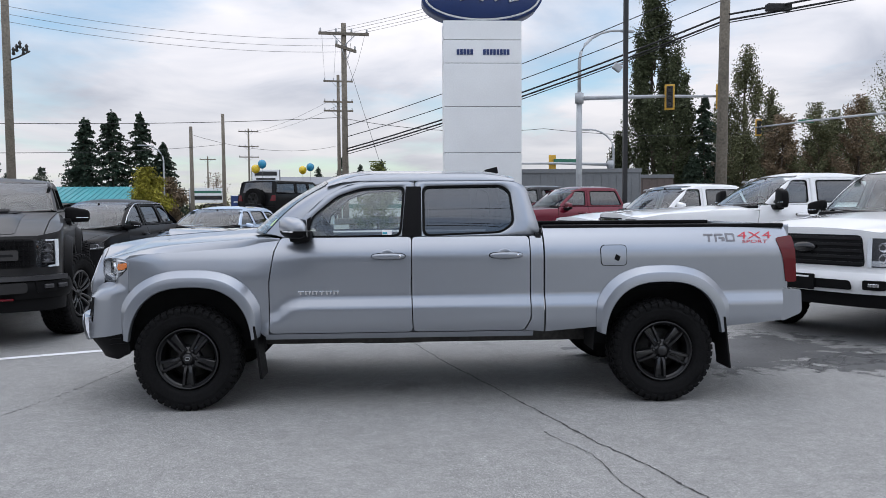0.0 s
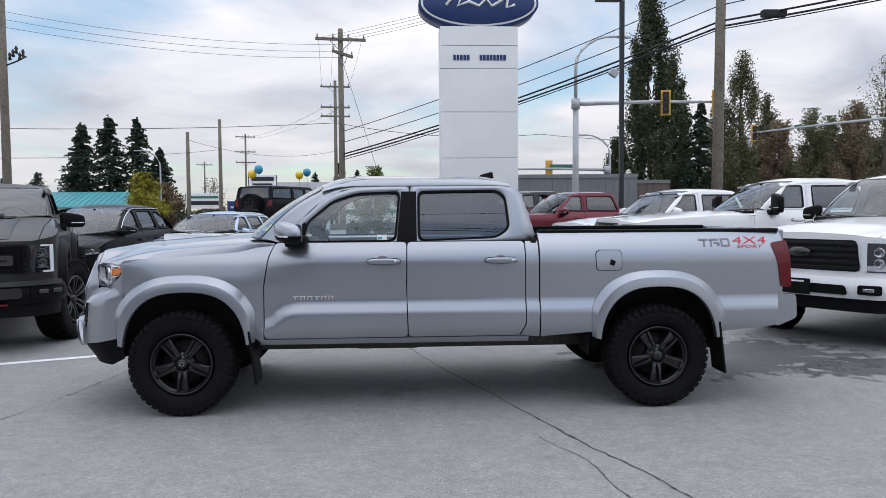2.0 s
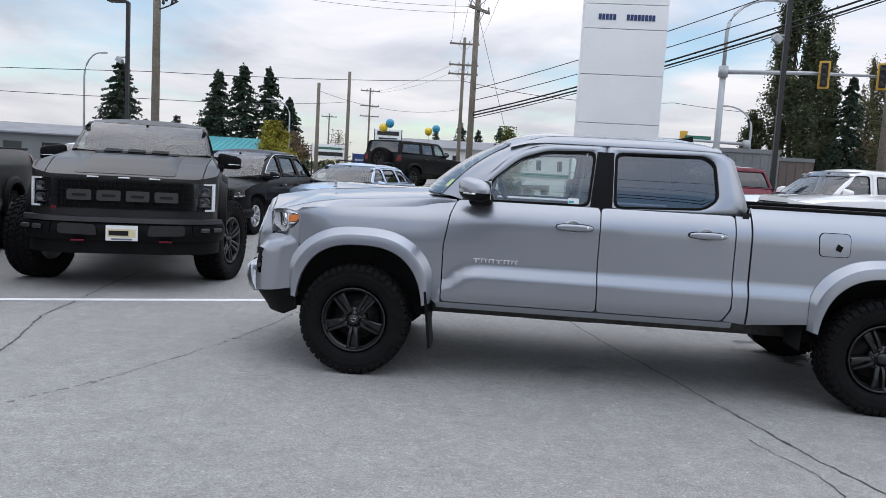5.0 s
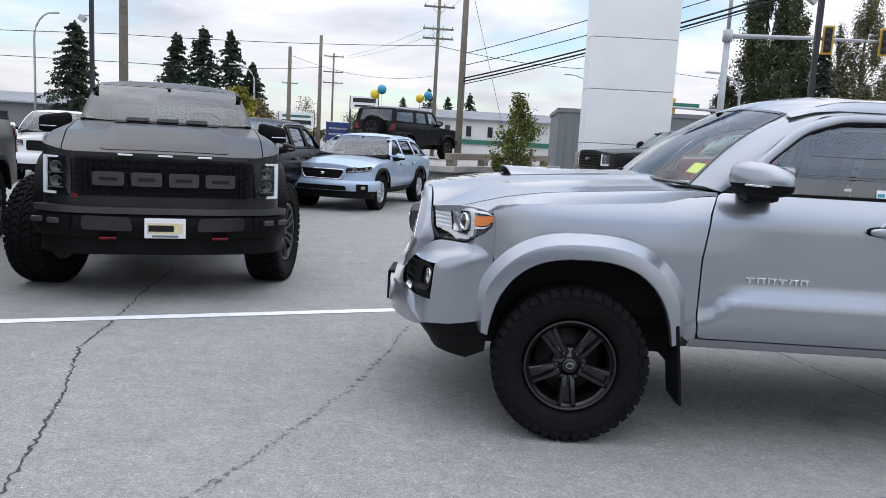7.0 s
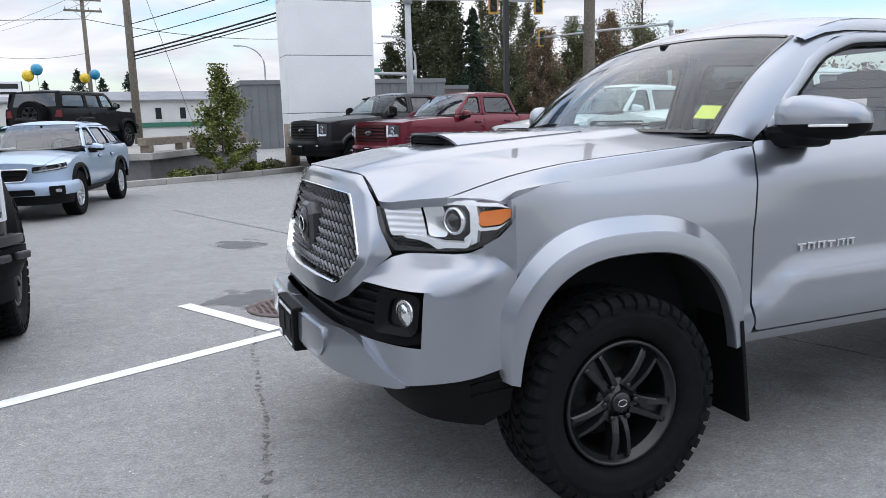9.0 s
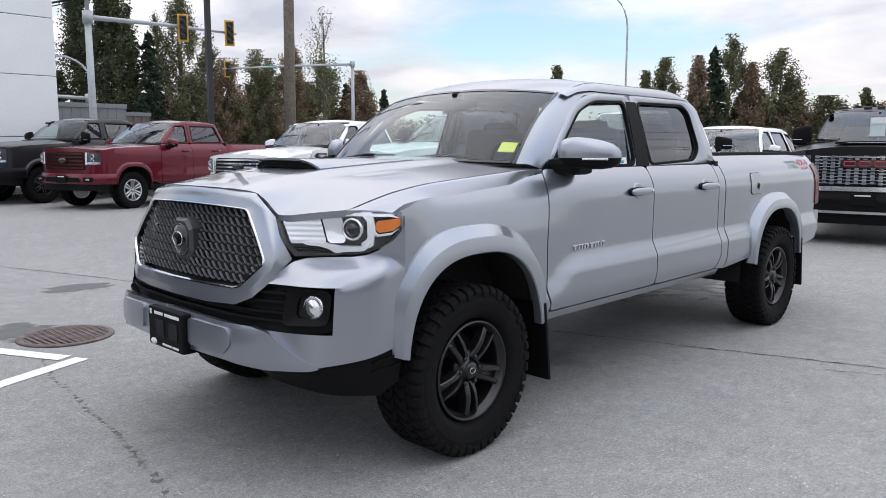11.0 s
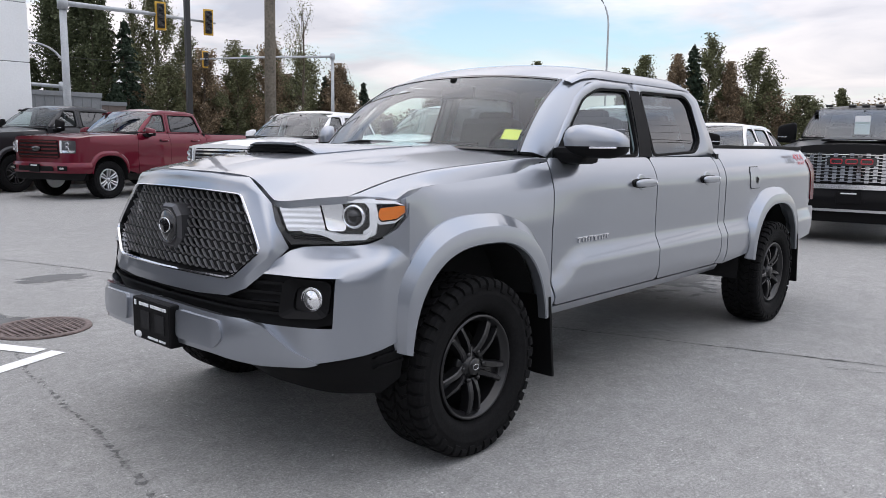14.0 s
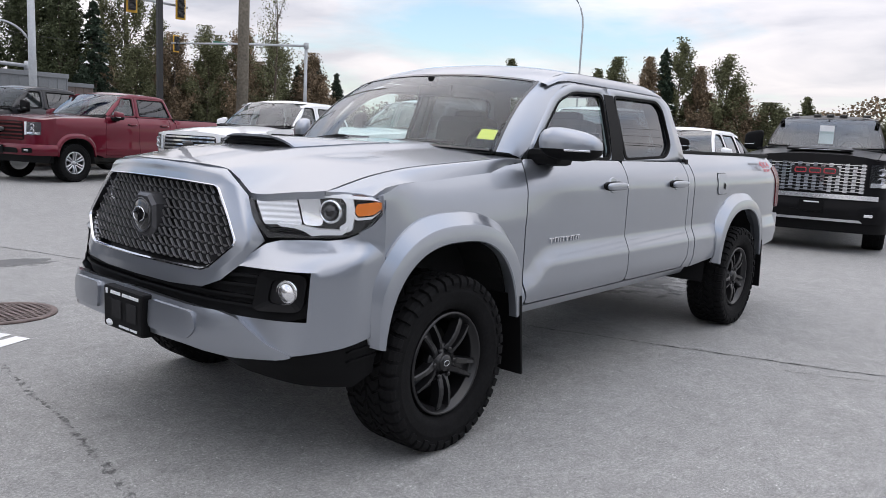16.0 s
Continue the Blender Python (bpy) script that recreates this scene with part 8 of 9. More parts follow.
CONIFER = leaf_mat("conifer_needles", (0.034, 0.052, 0.034))
POPLAR = leaf_mat("poplar_leaves", (0.066, 0.078, 0.040))
OLIVE = leaf_mat("olive_leaves", (0.12, 0.125, 0.064))
RUST = leaf_mat("autumn_leaves", (0.19, 0.14, 0.09))
YELG = leaf_mat("yellow_green_leaves", (0.26, 0.24, 0.035))
YOUNG = leaf_mat("young_tree_leaves", (0.12, 0.14, 0.035))


def leaves(spots, size, seed, stretch=1.0, droop=0.0):
    """Many small leaf clumps as bent quads at the given spots."""
    rnd = np.random.RandomState(seed)
    n = len(spots)
    P = np.array(spots)
    a = rnd.normal(size=(n, 3))
    a /= np.linalg.norm(a, axis=1)[:, None]
    a[:, 2] *= 0.7
    b = np.cross(a, rnd.normal(size=(n, 3)))
    b /= np.linalg.norm(b, axis=1)[:, None] + 1e-9
    s = size * rnd.uniform(0.5, 1.3, n)[:, None]
    b[:, 2] -= droop
    V = np.concatenate([P - a * s - b * s * 0.6 * stretch, P + a * s - b * s * 0.5 * stretch, P + a * s * 0.7 + b * s * stretch, P - a * s * 0.6 + b * s * 0.8 * stretch], axis=1).reshape(-1, 3)
    F = np.arange(4 * n).reshape(-1, 4)
    me = bpy.data.meshes.new("crown")
    me.from_pydata(V.tolist(), [], F.tolist())
    return me


def crown_part(root, me, mat, label=""):
    me.materials.append(mat)
    ob = new("crown", me)
    ob.parent = root
    if label:
        ob["label"] = label
    return ob


def trunk_part(root, h, r, lean=0.0, limbs=(), seed=0):
    rnd = random.Random(seed)
    bm = bmesh.new()
    pts = [(lean * t * t + 0.02 * h * math.sin(5 * t + seed), 0.02 * h * math.cos(4 * t + seed) * t, h * t) for t in (0, 0.1, 0.25, 0.45, 0.65, 0.85, 1.0)]
    tube(bm, pts, r, 8, r * 0.12)
    for z, ln, up in limbs:
        a = rnd.uniform(0, 6.283)
        tube(bm, [(lean * (z / h) ** 2, 0, z), (math.cos(a) * ln * 0.5, math.sin(a) * ln * 0.5, z + up * 0.4), (math.cos(a) * ln, math.sin(a) * ln, z + up)], r * 0.28, 5, r * 0.05)
    return part("trunk", bm, BARK, root)


def conifer(x, y, h, w, seed, mat=None, label="tall dark green conifer with drooping branches", n=16000):
    root = thing("conifer_tree", label, "tree", "background trees")
    rnd = np.random.RandomState(seed)
    spots = []
    tiers = int(14 + h * 1.3)
    per = max(4, int(n / tiers / 10))
    bm = bmesh.new()
    for k in range(tiers):
        t = 0.06 + 0.93 * (k / tiers) ** 0.95
        for q in range(10):
            az = rnd.uniform(0, 6.283)
            L = (w * 0.64 * (1 - t) ** 0.75 + 0.03 * w) * rnd.uniform(0.6, 1.2)
            lift = rnd.uniform(-0.32, 0.10)
            z0 = h * t + rnd.normal() * 0.1
            for s in np.linspace(0.12, 1.0, per):
                r = L * s
                sp = 0.10 * L * (1.1 - s) + 0.02
                spots.append((r * math.cos(az) + rnd.normal() * sp, r * math.sin(az) + rnd.normal() * sp, max(0.2, z0 + lift * r - 0.10 * r * s + rnd.normal() * 0.05)))
    for s in np.linspace(0.93, 1.0, 24):
        spots.append((rnd.normal() * 0.04, rnd.normal() * 0.04, h * s))
    bm.free()
    trunk_part(root, h * 0.98, 0.012 * h + 0.05, 0, (), seed)
    crown_part(root, leaves(spots, 0.005 * h + 0.05, seed, 0.8, 0.3), mat or CONIFER)
    root.matrix_basis = pose(x, y, 0, 0, 0, seed * 40)
    return root


def branchy(rnd, h, w, k, n, z0, rise, spread, prof, sig):
    """Leaf spots along k branches that leave the trunk between z0 and the top; also the branches."""
    br, spots = [], []
    for i in range(k):
        t = z0 + (1 - z0) * (i + rnd.uniform()) / k
        az = rnd.uniform(0, 6.283)
        r = w / 2 * prof(t) * rnd.uniform(0.45, 1.12)
        zb, zt = h * max(0.03, t - rise * rnd.uniform(0.6, 1.2)), h * min(1.0, t + rise * 0.25 * rnd.uniform())
        br.append((az, r, zb, zt))
        m = max(12, int(n / k * rnd.uniform(0.35, 1.6) * (0.4 + 0.6 * prof(t))))
        u = rnd.uniform(0.15, 1.0, m) ** 0.7
        rr = r * u ** spread
        g = sig * (0.5 + 0.7 * u) * rnd.uniform(0.6, 1.3)
        x = rr * math.cos(az) + rnd.normal(size=m) * g
        y = rr * math.sin(az) + rnd.normal(size=m) * g
        z = zb + (zt - zb) * u + rnd.normal(size=m) * g * 1.3
        spots.append(np.stack([x, y, np.clip(z, 0.15, h * 1.01)], axis=1))
    return br, np.concatenate(spots)


def limbs_part(root, h, r, br, seed, every=2):
    """Trunk with its branches."""
    bm = bmesh.new()
    tube(bm, [(0.015 * h * math.sin(5 * t + seed), 0.015 * h * math.cos(4 * t + seed) * t, h * t) for t in (0, 0.15, 0.4, 0.65, 0.85, 0.98)], r, 7, r * 0.1)
    for az, rr, zb, zt in br[::every]:
        c, s_ = math.cos(az), math.sin(az)
        tube(bm, [(0, 0, zb), (c * rr * 0.45, s_ * rr * 0.45, lerp(zb, zt, 0.4)), (c * rr, s_ * rr, zt)], r * 0.22, 4, r * 0.04)
    part("trunk", bm, BARK, root)


def broadleaf(x, y, h, w, seed, mat, label, z0=0.15, n=26000, size=0.078, base=0.0, k=60):
    """An uneven open crown on rising limbs."""
    root = thing("broadleaf_tree", label, "tree", "background trees")
    rnd = np.random.RandomState(seed)
    br, spots = branchy(rnd, h, w, k, n, z0, 0.16, 0.8, lambda t: math.sin(math.pi * min(1, (t - z0) / (1 - z0) * 0.80 + 0.18)) ** 0.8, 0.034 * w + 0.06)
    limbs_part(root, h, 0.010 * h + 0.03, br, seed)
    crown_part(root, leaves(spots, size, seed), mat)
    root.matrix_basis = pose(x, y, base, 0, 0, seed * 33)
    return root


def poplar(x, y, h, w, seed, n=30000, mat=None):
    root = thing("poplar_tree", "tall columnar poplar with upright leafy branches", "tree", "background trees")
    rnd = np.random.RandomState(seed)
    br, spots = branchy(rnd, h, w, 110, n, 0.05, 0.17, 0.55, lambda t: (0.62 + 0.38 * math.sin(math.pi * min(1, t * 0.9 + 0.05))) * (1 - (max(0, t - 0.55) / 0.45) ** 1.7 * 0.9), 0.045 * w)
    limbs_part(root, h, 0.3, br, seed, 3)
    crown_part(root, leaves(spots, 0.088, seed, 1.2), mat or POPLAR)
    root.matrix_basis = pose(x, y, 0, 0, 0, seed * 50)
    return root


# left of the sign: conifers behind the teal roof
for x, y, h, w, s in ((-28.4, 67.3, 10.1, 4.8, 1), (-26.2, 68.2, 10.9, 5.2, 2), (-23.8, 69.0, 10.8, 4.8, 3), (-21.8, 69.6, 7.9, 3.8, 4), (-30.0, 70.0, 7.6, 4.2, 41), (-27.2, 46.5, 8.0, 4.4, 5)):
    conifer(x, y, h, w, s)
for x, y, h, w, s in ((-37.5, 78, 6.0, 4.5, 6), (-40.5, 77, 5.4, 4.0, 7)):
    conifer(x, y, h, w, s, None, "small conifer beyond the roofs", 4000)
broadleaf(-18.4, 54.5, 4.6, 3.2, 8, YELG, "yellow-green small tree in autumn leaf")
broadleaf(-19.8, 64.0, 4.2, 3.0, 9, RUST, "rust-brown autumn tree behind the roof")
broadleaf(-15.0, 62.0, 4.5, 3.0, 10, RUST, "bare-branched brown autumn tree", 0.3, 1200, 0.06)
# beyond the platform
for x, y, h, w, s in ((-5.5, 84, 7.4, 3.4, 11), (-3.2, 80, 6.2, 2.6, 12), (-0.8, 80, 6.8, 2.8, 13), (-9.0, 90, 6.5, 3.2, 14)):
    conifer(x, y, h, w, s, None, "conifer beyond the platform", 4000)
for x, y, h, w, s in ((3.0, 95, 5.0, 7.0, 15), (-14, 100, 4.6, 9, 16), (9, 100, 4.4, 9, 17), (14.0, 70, 5.0, 2.6, 18)):
    broadleaf(x, y, h, w, s, OLIVE, "low olive-green tree on the skyline")
# right of the sign
poplar(28.9, 75.0, 25.5, 6.4, 21, 80000)
poplar(30.4, 72.6, 17.0, 5.0, 22, 45000)
poplar(25.6, 77.0, 9.5, 3.4, 24, 14000)
poplar(45.4, 88.9, 21.4, 7.2, 23, 32000, OLIVE)
poplar(43.0, 90.5, 18.0, 3.2, 28, 10000, OLIVE)
poplar(45.0, 81.3, 15.0, 4.0, 26, 14000, OLIVE)
conifer(33.2, 72.0, 12.9, 4.2, 25)
conifer(31.2, 70.0, 6.6, 3.6, 27)
conifer(43.0, 73.0, 8.3, 4.6, 20)
conifer(40.4, 75.5, 6.2, 4.2, 19)
broadleaf(43.0, 56.5, 14.3, 5.6, 29, OLIVE, "tall thin-leaved tree with open crown", 0.22, 4200, 0.065, 0.0, 40)
k = 30
for x, y, h, w, kind in ((49.4, 75.6, 11.6, 6.0, 1), (49.8, 71.0, 12.4, 3.4, 1), (47.0, 74.0, 9.0, 6.0, 2), (50.5, 69.5, 8.6, 7.0, 2), (53, 63, 7.4, 6.0, 2), (51.5, 66.5, 6.6, 3.0, 0), (53.5, 66, 8.6, 3.0, 0), (55, 65, 9.4, 4.0, 0), (57, 63.5, 8.0, 2.8, 0),
                         (38.0, 79.0, 7.0, 7.0, 2), (37.5, 72, 9, 5, 1), (40.5, 70, 10.5, 5.5, 2), (43.5, 68.5, 11.5, 5, 1), (46.5, 66.5, 12, 5.5, 2), (49, 64.5, 10.5, 5, 1), (52, 62, 9.5, 5, 2), (60.5, 55, 6.4, 6, 2), (61.1, 42.1, 9.4, 2.2, 1), (66.5, 33.3, 9.9, 3.6, 1), (65.6, 34.9, 8.7, 2.4, 1), (67.9, 30.6, 10.0, 3.2, 2), (68.5, 29.3, 11.0, 3.6, 0), (69.3, 28.0, 11.9, 4.2, 1),
                         (69.9, 26.3, 9.2, 3.0, 2), (70.7, 23.9, 10.3, 4.6, 1), (70.1, 25.4, 6.7, 5.0, 2), (71.2, 22.6, 6.4, 5.0, 2), (72.0, 20.4, 6.0, 5.5, 1), (72.8, 17.2, 6.6, 2.4, 1), (73.5, 15.0, 5.2, 6.0, 2), (76, 10, 5.0, 6.0, 1)):
    k += 1
    if kind == 0:
        conifer(x, y, h, w, k, None, "mid-height conifer in the tree line")
    else:
        broadleaf(x, y, h, w, k, OLIVE if kind == 1 else RUST, "olive-green tree in the tree line" if kind == 1 else "brown autumn tree in the tree line", 0.08)


def hedge_row(pts, h, seed, mat, label, dens=60, size=0.3):
    """Far woods: one band of leaf clumps."""
    rnd = np.random.RandomState(seed)
    spots = []
    for a, b in zip(pts, pts[1:]):
        ln = math.hypot(b[0] - a[0], b[1] - a[1])
        for i in range(int(ln * dens)):
            t = rnd.uniform()
            x, y = lerp(a[0], b[0], t), lerp(a[1], b[1], t)
            top = h * (0.55 + 0.45 * noise.noise((x * 0.12, y * 0.12, seed))) + h * 0.35 * noise.noise((x * 0.5, y * 0.5, seed))
            spots.append((x + rnd.normal() * 0.8, y + rnd.normal() * 0.8, max(0.2, top * rnd.uniform(0, 1) ** 0.6)))
    me = leaves(spots, size, seed)
    me.materials.append(mat)
    return tagged(new("distant_woods", me), label, "woods", kind="stuff")


hedge_row([(-90, 70), (-45, 105), (0, 125), (30, 120)], 4.2, 1, OLIVE, "low dark line of distant woods")
hedge_row([(16, 82), (34, 80), (48, 76), (58, 62), (66, 40), (73, 26), (77, 14), (80, -5)], 8.2, 2, RUST, "brown and olive undergrowth below the tree line", 330, 0.14)
hedge_row([(18, 79), (34, 77), (46, 73), (56, 60), (64, 40), (71, 26), (75, 14)], 5.6, 3, OLIVE, "olive-green shrubs before the tree line", 230, 0.13)


# ---- poles and wires ----
def pole(x, y, h, r, label, lean=0.0):
    root = thing("utility_pole", label, "utility pole", "utility poles")
    bm = bmesh.new()
    tube(bm, [(0, 0, 0), (lean * 0.5, 0, h * 0.5), (lean, 0, h)], r, 12, r * 0.72)
    part("pole_shaft", bm, WOODP, root)
    root.matrix_basis = pose(x, y, 0)
    return root


def crossarm(root, z, half, turn, ins=4, drop=True):
    bm = bmesh.new()
    m = pose(0, 0, z, 0, 0, turn)
    box(bm, 0, -0.12, 0, half * 2, 0.10, 0.13, m, bev=0.01)
    arm = part("crossarm", bm, WOODP, root)
    for sg in (-1, 1):
        bm = bmesh.new()
        tube(bm, [m @ Vector((sg * half * 0.45, -0.14, -0.05)), m @ Vector((0, -0.1, -0.55))], 0.02, 5)
        part("brace", bm, GALV, arm)
    for i in range(ins):
        t = -0.92 + 1.84 * i / (ins - 1)
        bm = bmesh.new()
        revolve(bm, [(0.02, 0.0), (0.05, 0.04), (0.03, 0.10), (0.05, 0.13), (0.02, 0.19)], 8, "z", m @ Vector((t * half, -0.12, 0.06)))
        part("insulator", bm, GALV, arm)
    return arm


pl = pole(-13.1, 22.9, 11.5, 0.17, "tall weathered wooden utility pole")
pm = pole(-1.05, 29.0, 9.9, 0.16, "wooden utility pole with crossarms, beside the platform")
crossarm(pm, 9.4, 1.15, 8)
crossarm(pm, 8.75, 0.8, 60, 3)
pf = pole(-3.4, 54.0, 11.8, 0.16, "far wooden utility pole with three crossarms")
for z in (11.3, 9.7, 9.0):
    crossarm(pf, z, 1.15, 8)
pole(11.75, 17.3, 12.5, 0.185, "thick wooden utility pole beside the parked trucks", 0.12)
pole(-10.9, 47.5, 8.0, 0.15, "plain weathered wooden pole")
pole(-12.0, 43.4, 6.7, 0.15, "short plain wooden pole")
p4 = pole(-19.0, 97.0, 12.0, 0.15, "distant utility pole with crossarms")
for z in (11.6, 9.6, 8.2):
    crossarm(p4, z, 1.3, 10)
p5 = pole(-29.0, 115.0, 9.5, 0.15, "distant utility pole with crossarms")
crossarm(p5, 9.0, 1.2, 10)
# transformer and insulator gear on the tall pole
bm = bmesh.new()
for i in range(5):
    revolve(bm, [(0.02, 0.0), (0.07, 0.04), (0.04, 0.16), (0.07, 0.2), (0.02, 0.3)], 8, "z", (0.3 + 0.12 * i, -0.1, 7.2 + 0.12 * (i % 3)))
tube(bm, [(0, 0, 7.0), (0.5, -0.1, 7.15), (0.9, -0.1, 7.35)], 0.03, 6)
part("switch_gear", bm, STEEL, pl)


def wire(name, pts, r, mat, sag, label):
    """A cable hung from point to point."""
    bm = bmesh.new()
    line = []
    for a, b in zip(pts, pts[1:]):
        a, b = Vector(a), Vector(b)
        for i in range(12):
            t = i / 12
            line.append(a.lerp(b, t) - Vector((0, 0, sag * 4 * t * (1 - t))))
    line.append(Vector(pts[-1]))
    tube(bm, line, r, 5)
    return tagged(part(name, bm, mat), label, "cable", "overhead cables")


# bundles from the platform's pole up to the thick pole and on over the trucks
for z0, z1, r in ((4.15, 7.45, 0.034), (4.02, 7.28, 0.034), (3.9, 7.2, 0.018)):
    wire("overhead_cable", [(-1.05, 29.0, z0), (11.8, 17.3, z1), (24.5, 5.7, z1 + 1.1)], r, CABLE, 0.22, "thick black overhead cable between utility poles")
for z0, z1 in ((4.7, 7.95), (5.2, 8.6)):
    wire("overhead_cable", [(-1.05, 29.0, z0), (11.8, 17.3, z1), (24.5, 5.7, z1 + 1.6)], 0.017, CABLE, 0.25, "thin black overhead cable between utility poles")
for i, dx in enumerate((-1.0, -0.35, 0.4, 1.0)):
    wire("overhead_wire", [(-3.4 + dx, 54.0, 11.4), (-1.05 + dx, 29.0, 9.5), (11.8 + dx, 17.3, 10.3 + 0.12 * i), (24.5 + dx, 5.7, 12.0)], 0.008, THINW, 0.3, "thin grey overhead wire between poles")
for i, dx in enumerate((-0.7, 0.1, 0.8)):
    wire("overhead_wire", [(-1.05, 29.0 + dx, 9.05 - 0.14 * i), (-13.1, 22.9 + dx * 0.3, 9.0 - 0.25 * i), (-40, 9, 10.5)], 0.008, THINW, 0.35, "thin grey overhead wire between poles")
for i, dx in enumerate((-0.7, 0.7)):
    wire("overhead_wire", [(-3.4 + dx, 54.0, 9.8), (-19.0 + dx, 97.0, 11.4)], 0.012, THINW, 0.5, "thin grey overhead wire between poles")
# the street's other cables, mirrored in the windows
for px_, py_ in ((-45, -18.5), (66, -15.0)):
    pole(px_, py_, 13.6, 0.17, "tall wooden utility pole behind the row")
for dz, r in ((1.5, 0.04), (1.85, 0.04), (3.2, 0.025), (4.6, 0.025)):
    wire("overhead_cable", [(-90, -20, 8.6 + dz), (-45, -18.5, 8.6 + dz), (66, -15.0, 8.8 + dz), (110, -14, 8.8 + dz)], r, CABLE, 1.1, "black overhead cable along the street behind the row")
wire("overhead_cable", [(-3.4, 54.0, 8.5), (-24, 45, 7.1), (-60, 30, 5.2)], 0.022, CABLE, 0.18, "black overhead cable along the street")
wire("overhead_cable", [(-3.4, 54.0, 8.5), (14, 60, 8.2), (40, 70, 9.0)], 0.022, CABLE, 0.6, "black overhead cable along the street")
wire("overhead_cable", [(-10.9, 47.5, 5.9), (-13.1, 22.9, 3.6), (-40, 12, 3.4)], 0.012, CABLE, 0.15, "thin black service cable between poles")
wire("overhead_cable", [(-12.0, 43.4, 6.2), (-3.4, 54.0, 6.3)], 0.012, CABLE, 0.7, "thin black service cable between poles")
wire("guy_wire", [(-1.05, 29.0, 8.7), (1.6, 31.5, 0.0)], 0.010, THINW, 0.0, "thin guy wire staying the utility pole")


def lamp_column(x, y, h, arm, turn, mat, label, head=True, r=0.075):
    root = thing("street_lamp", label, "street lamp", "street lamps")
    bm = bmesh.new()
    pts = [(0, 0, 0), (0, 0, h * 0.55), (0, 0, h * 0.80)]
    for i in range(1, 7):
        a = math.pi / 2 * i / 6
        pts.append((arm * (1 - math.cos(a)), 0, h * 0.80 + h * 0.20 * math.sin(a)))
    tube(bm, pts, r, 10, r * 0.6)
    part("lamp_post", bm, mat, root)
    bm = bmesh.new()
    box(bm, arm + 0.25, 0, h - 0.02, 0.62, 0.22, 0.10, bev=0.03)
    part("lamp_head", bm, mat, root)
    root.matrix_basis = pose(x, y, 0, 0, 0, turn)
    return root


lamp_column(-29.3, 45.4, 8.2, 1.6, -20, GALV, "grey curved street lamp beyond the parked trucks")
lamp_column(14.6, 39.9, 6.1, 1.6, 190, GALV, "grey curved street lamp near the crossing")
lamp_column(9.6, 62.0, 7.6, 2.0, 195, GALV, "grey curved street lamp beside the grey building")
lamp_column(48.5, 27.0, 12.6, 1.8, 130, GALV, "tall curved street lamp over the tree line")
lamp_column(-19.5, 62.0, 7.0, 1.6, 190, GALV, "grey curved street lamp beyond the conifers")


def black_lamp(x, y, h, turn, cam_z):
    root = thing("floodlight_pole", "square black lamp pole with a flat lamp head and a camera", "lamp pole", "lamp poles")
    bm = bmesh.new()
    box(bm, 0, 0, h / 2, 0.13, 0.13, h, bev=0.012)
    part("lamp_post", bm, BLKPOLE, root)
    bm = bmesh.new()
    box(bm, -0.42, 0, h + 0.03, 0.72, 0.34, 0.09, bev=0.02)
    part("lamp_head", bm, BLKPOLE, root)
    bm = bmesh.new()
    box(bm, 0, 0, 0.15, 0.4, 0.4, 0.3, bev=0.03)
    part("post_base", bm, CONC, root)
    bm = bmesh.new()
    box(bm, 0, 0, 0, 0.26, 0.16, 0.2, pose(-0.28, -0.1, cam_z, 0, 35, 0), bev=0.03)
    tube(bm, [(0, 0, cam_z + 0.12), (-0.28, -0.08, cam_z + 0.1)], 0.03, 6)
    part("security_camera", bm, GALV, root)
    root.matrix_basis = pose(x, y, 0, 0, 0, turn)


black_lamp(8.25, 15.95, 7.7, 0, 5.55)
black_lamp(-14.1, 22.6, 7.2, 0, 5.0)


def signal_head(name_root, p, turn, mat=None):
    """Three-lens traffic signal with a yellow back plate."""
    head = new("signal_head")
    head.parent = name_root
    head.matrix_basis = pose(*p, 0, 0, turn)
    bm = bmesh.new()
    box(bm, 0, 0, 0, 0.44, 0.05, 1.16, bev=0.02)
    part("back_plate", bm, SIGNY, head)
    bm = bmesh.new()
    box(bm, 0, -0.08, 0, 0.28, 0.16, 0.98, bev=0.02)
    part("signal_box", bm, BLKPOLE, head)
    for i in (-1, 0, 1):
        bm = bmesh.new()
        revolve(bm, [(0.0, -0.17), (0.08, -0.17), (0.11, -0.16), (0.12, -0.30), (0.125, -0.30), (0.125, -0.15)], 14, "y", (0, 0, i * 0.31))
        part("signal_lens", bm, GLOSSB, head)


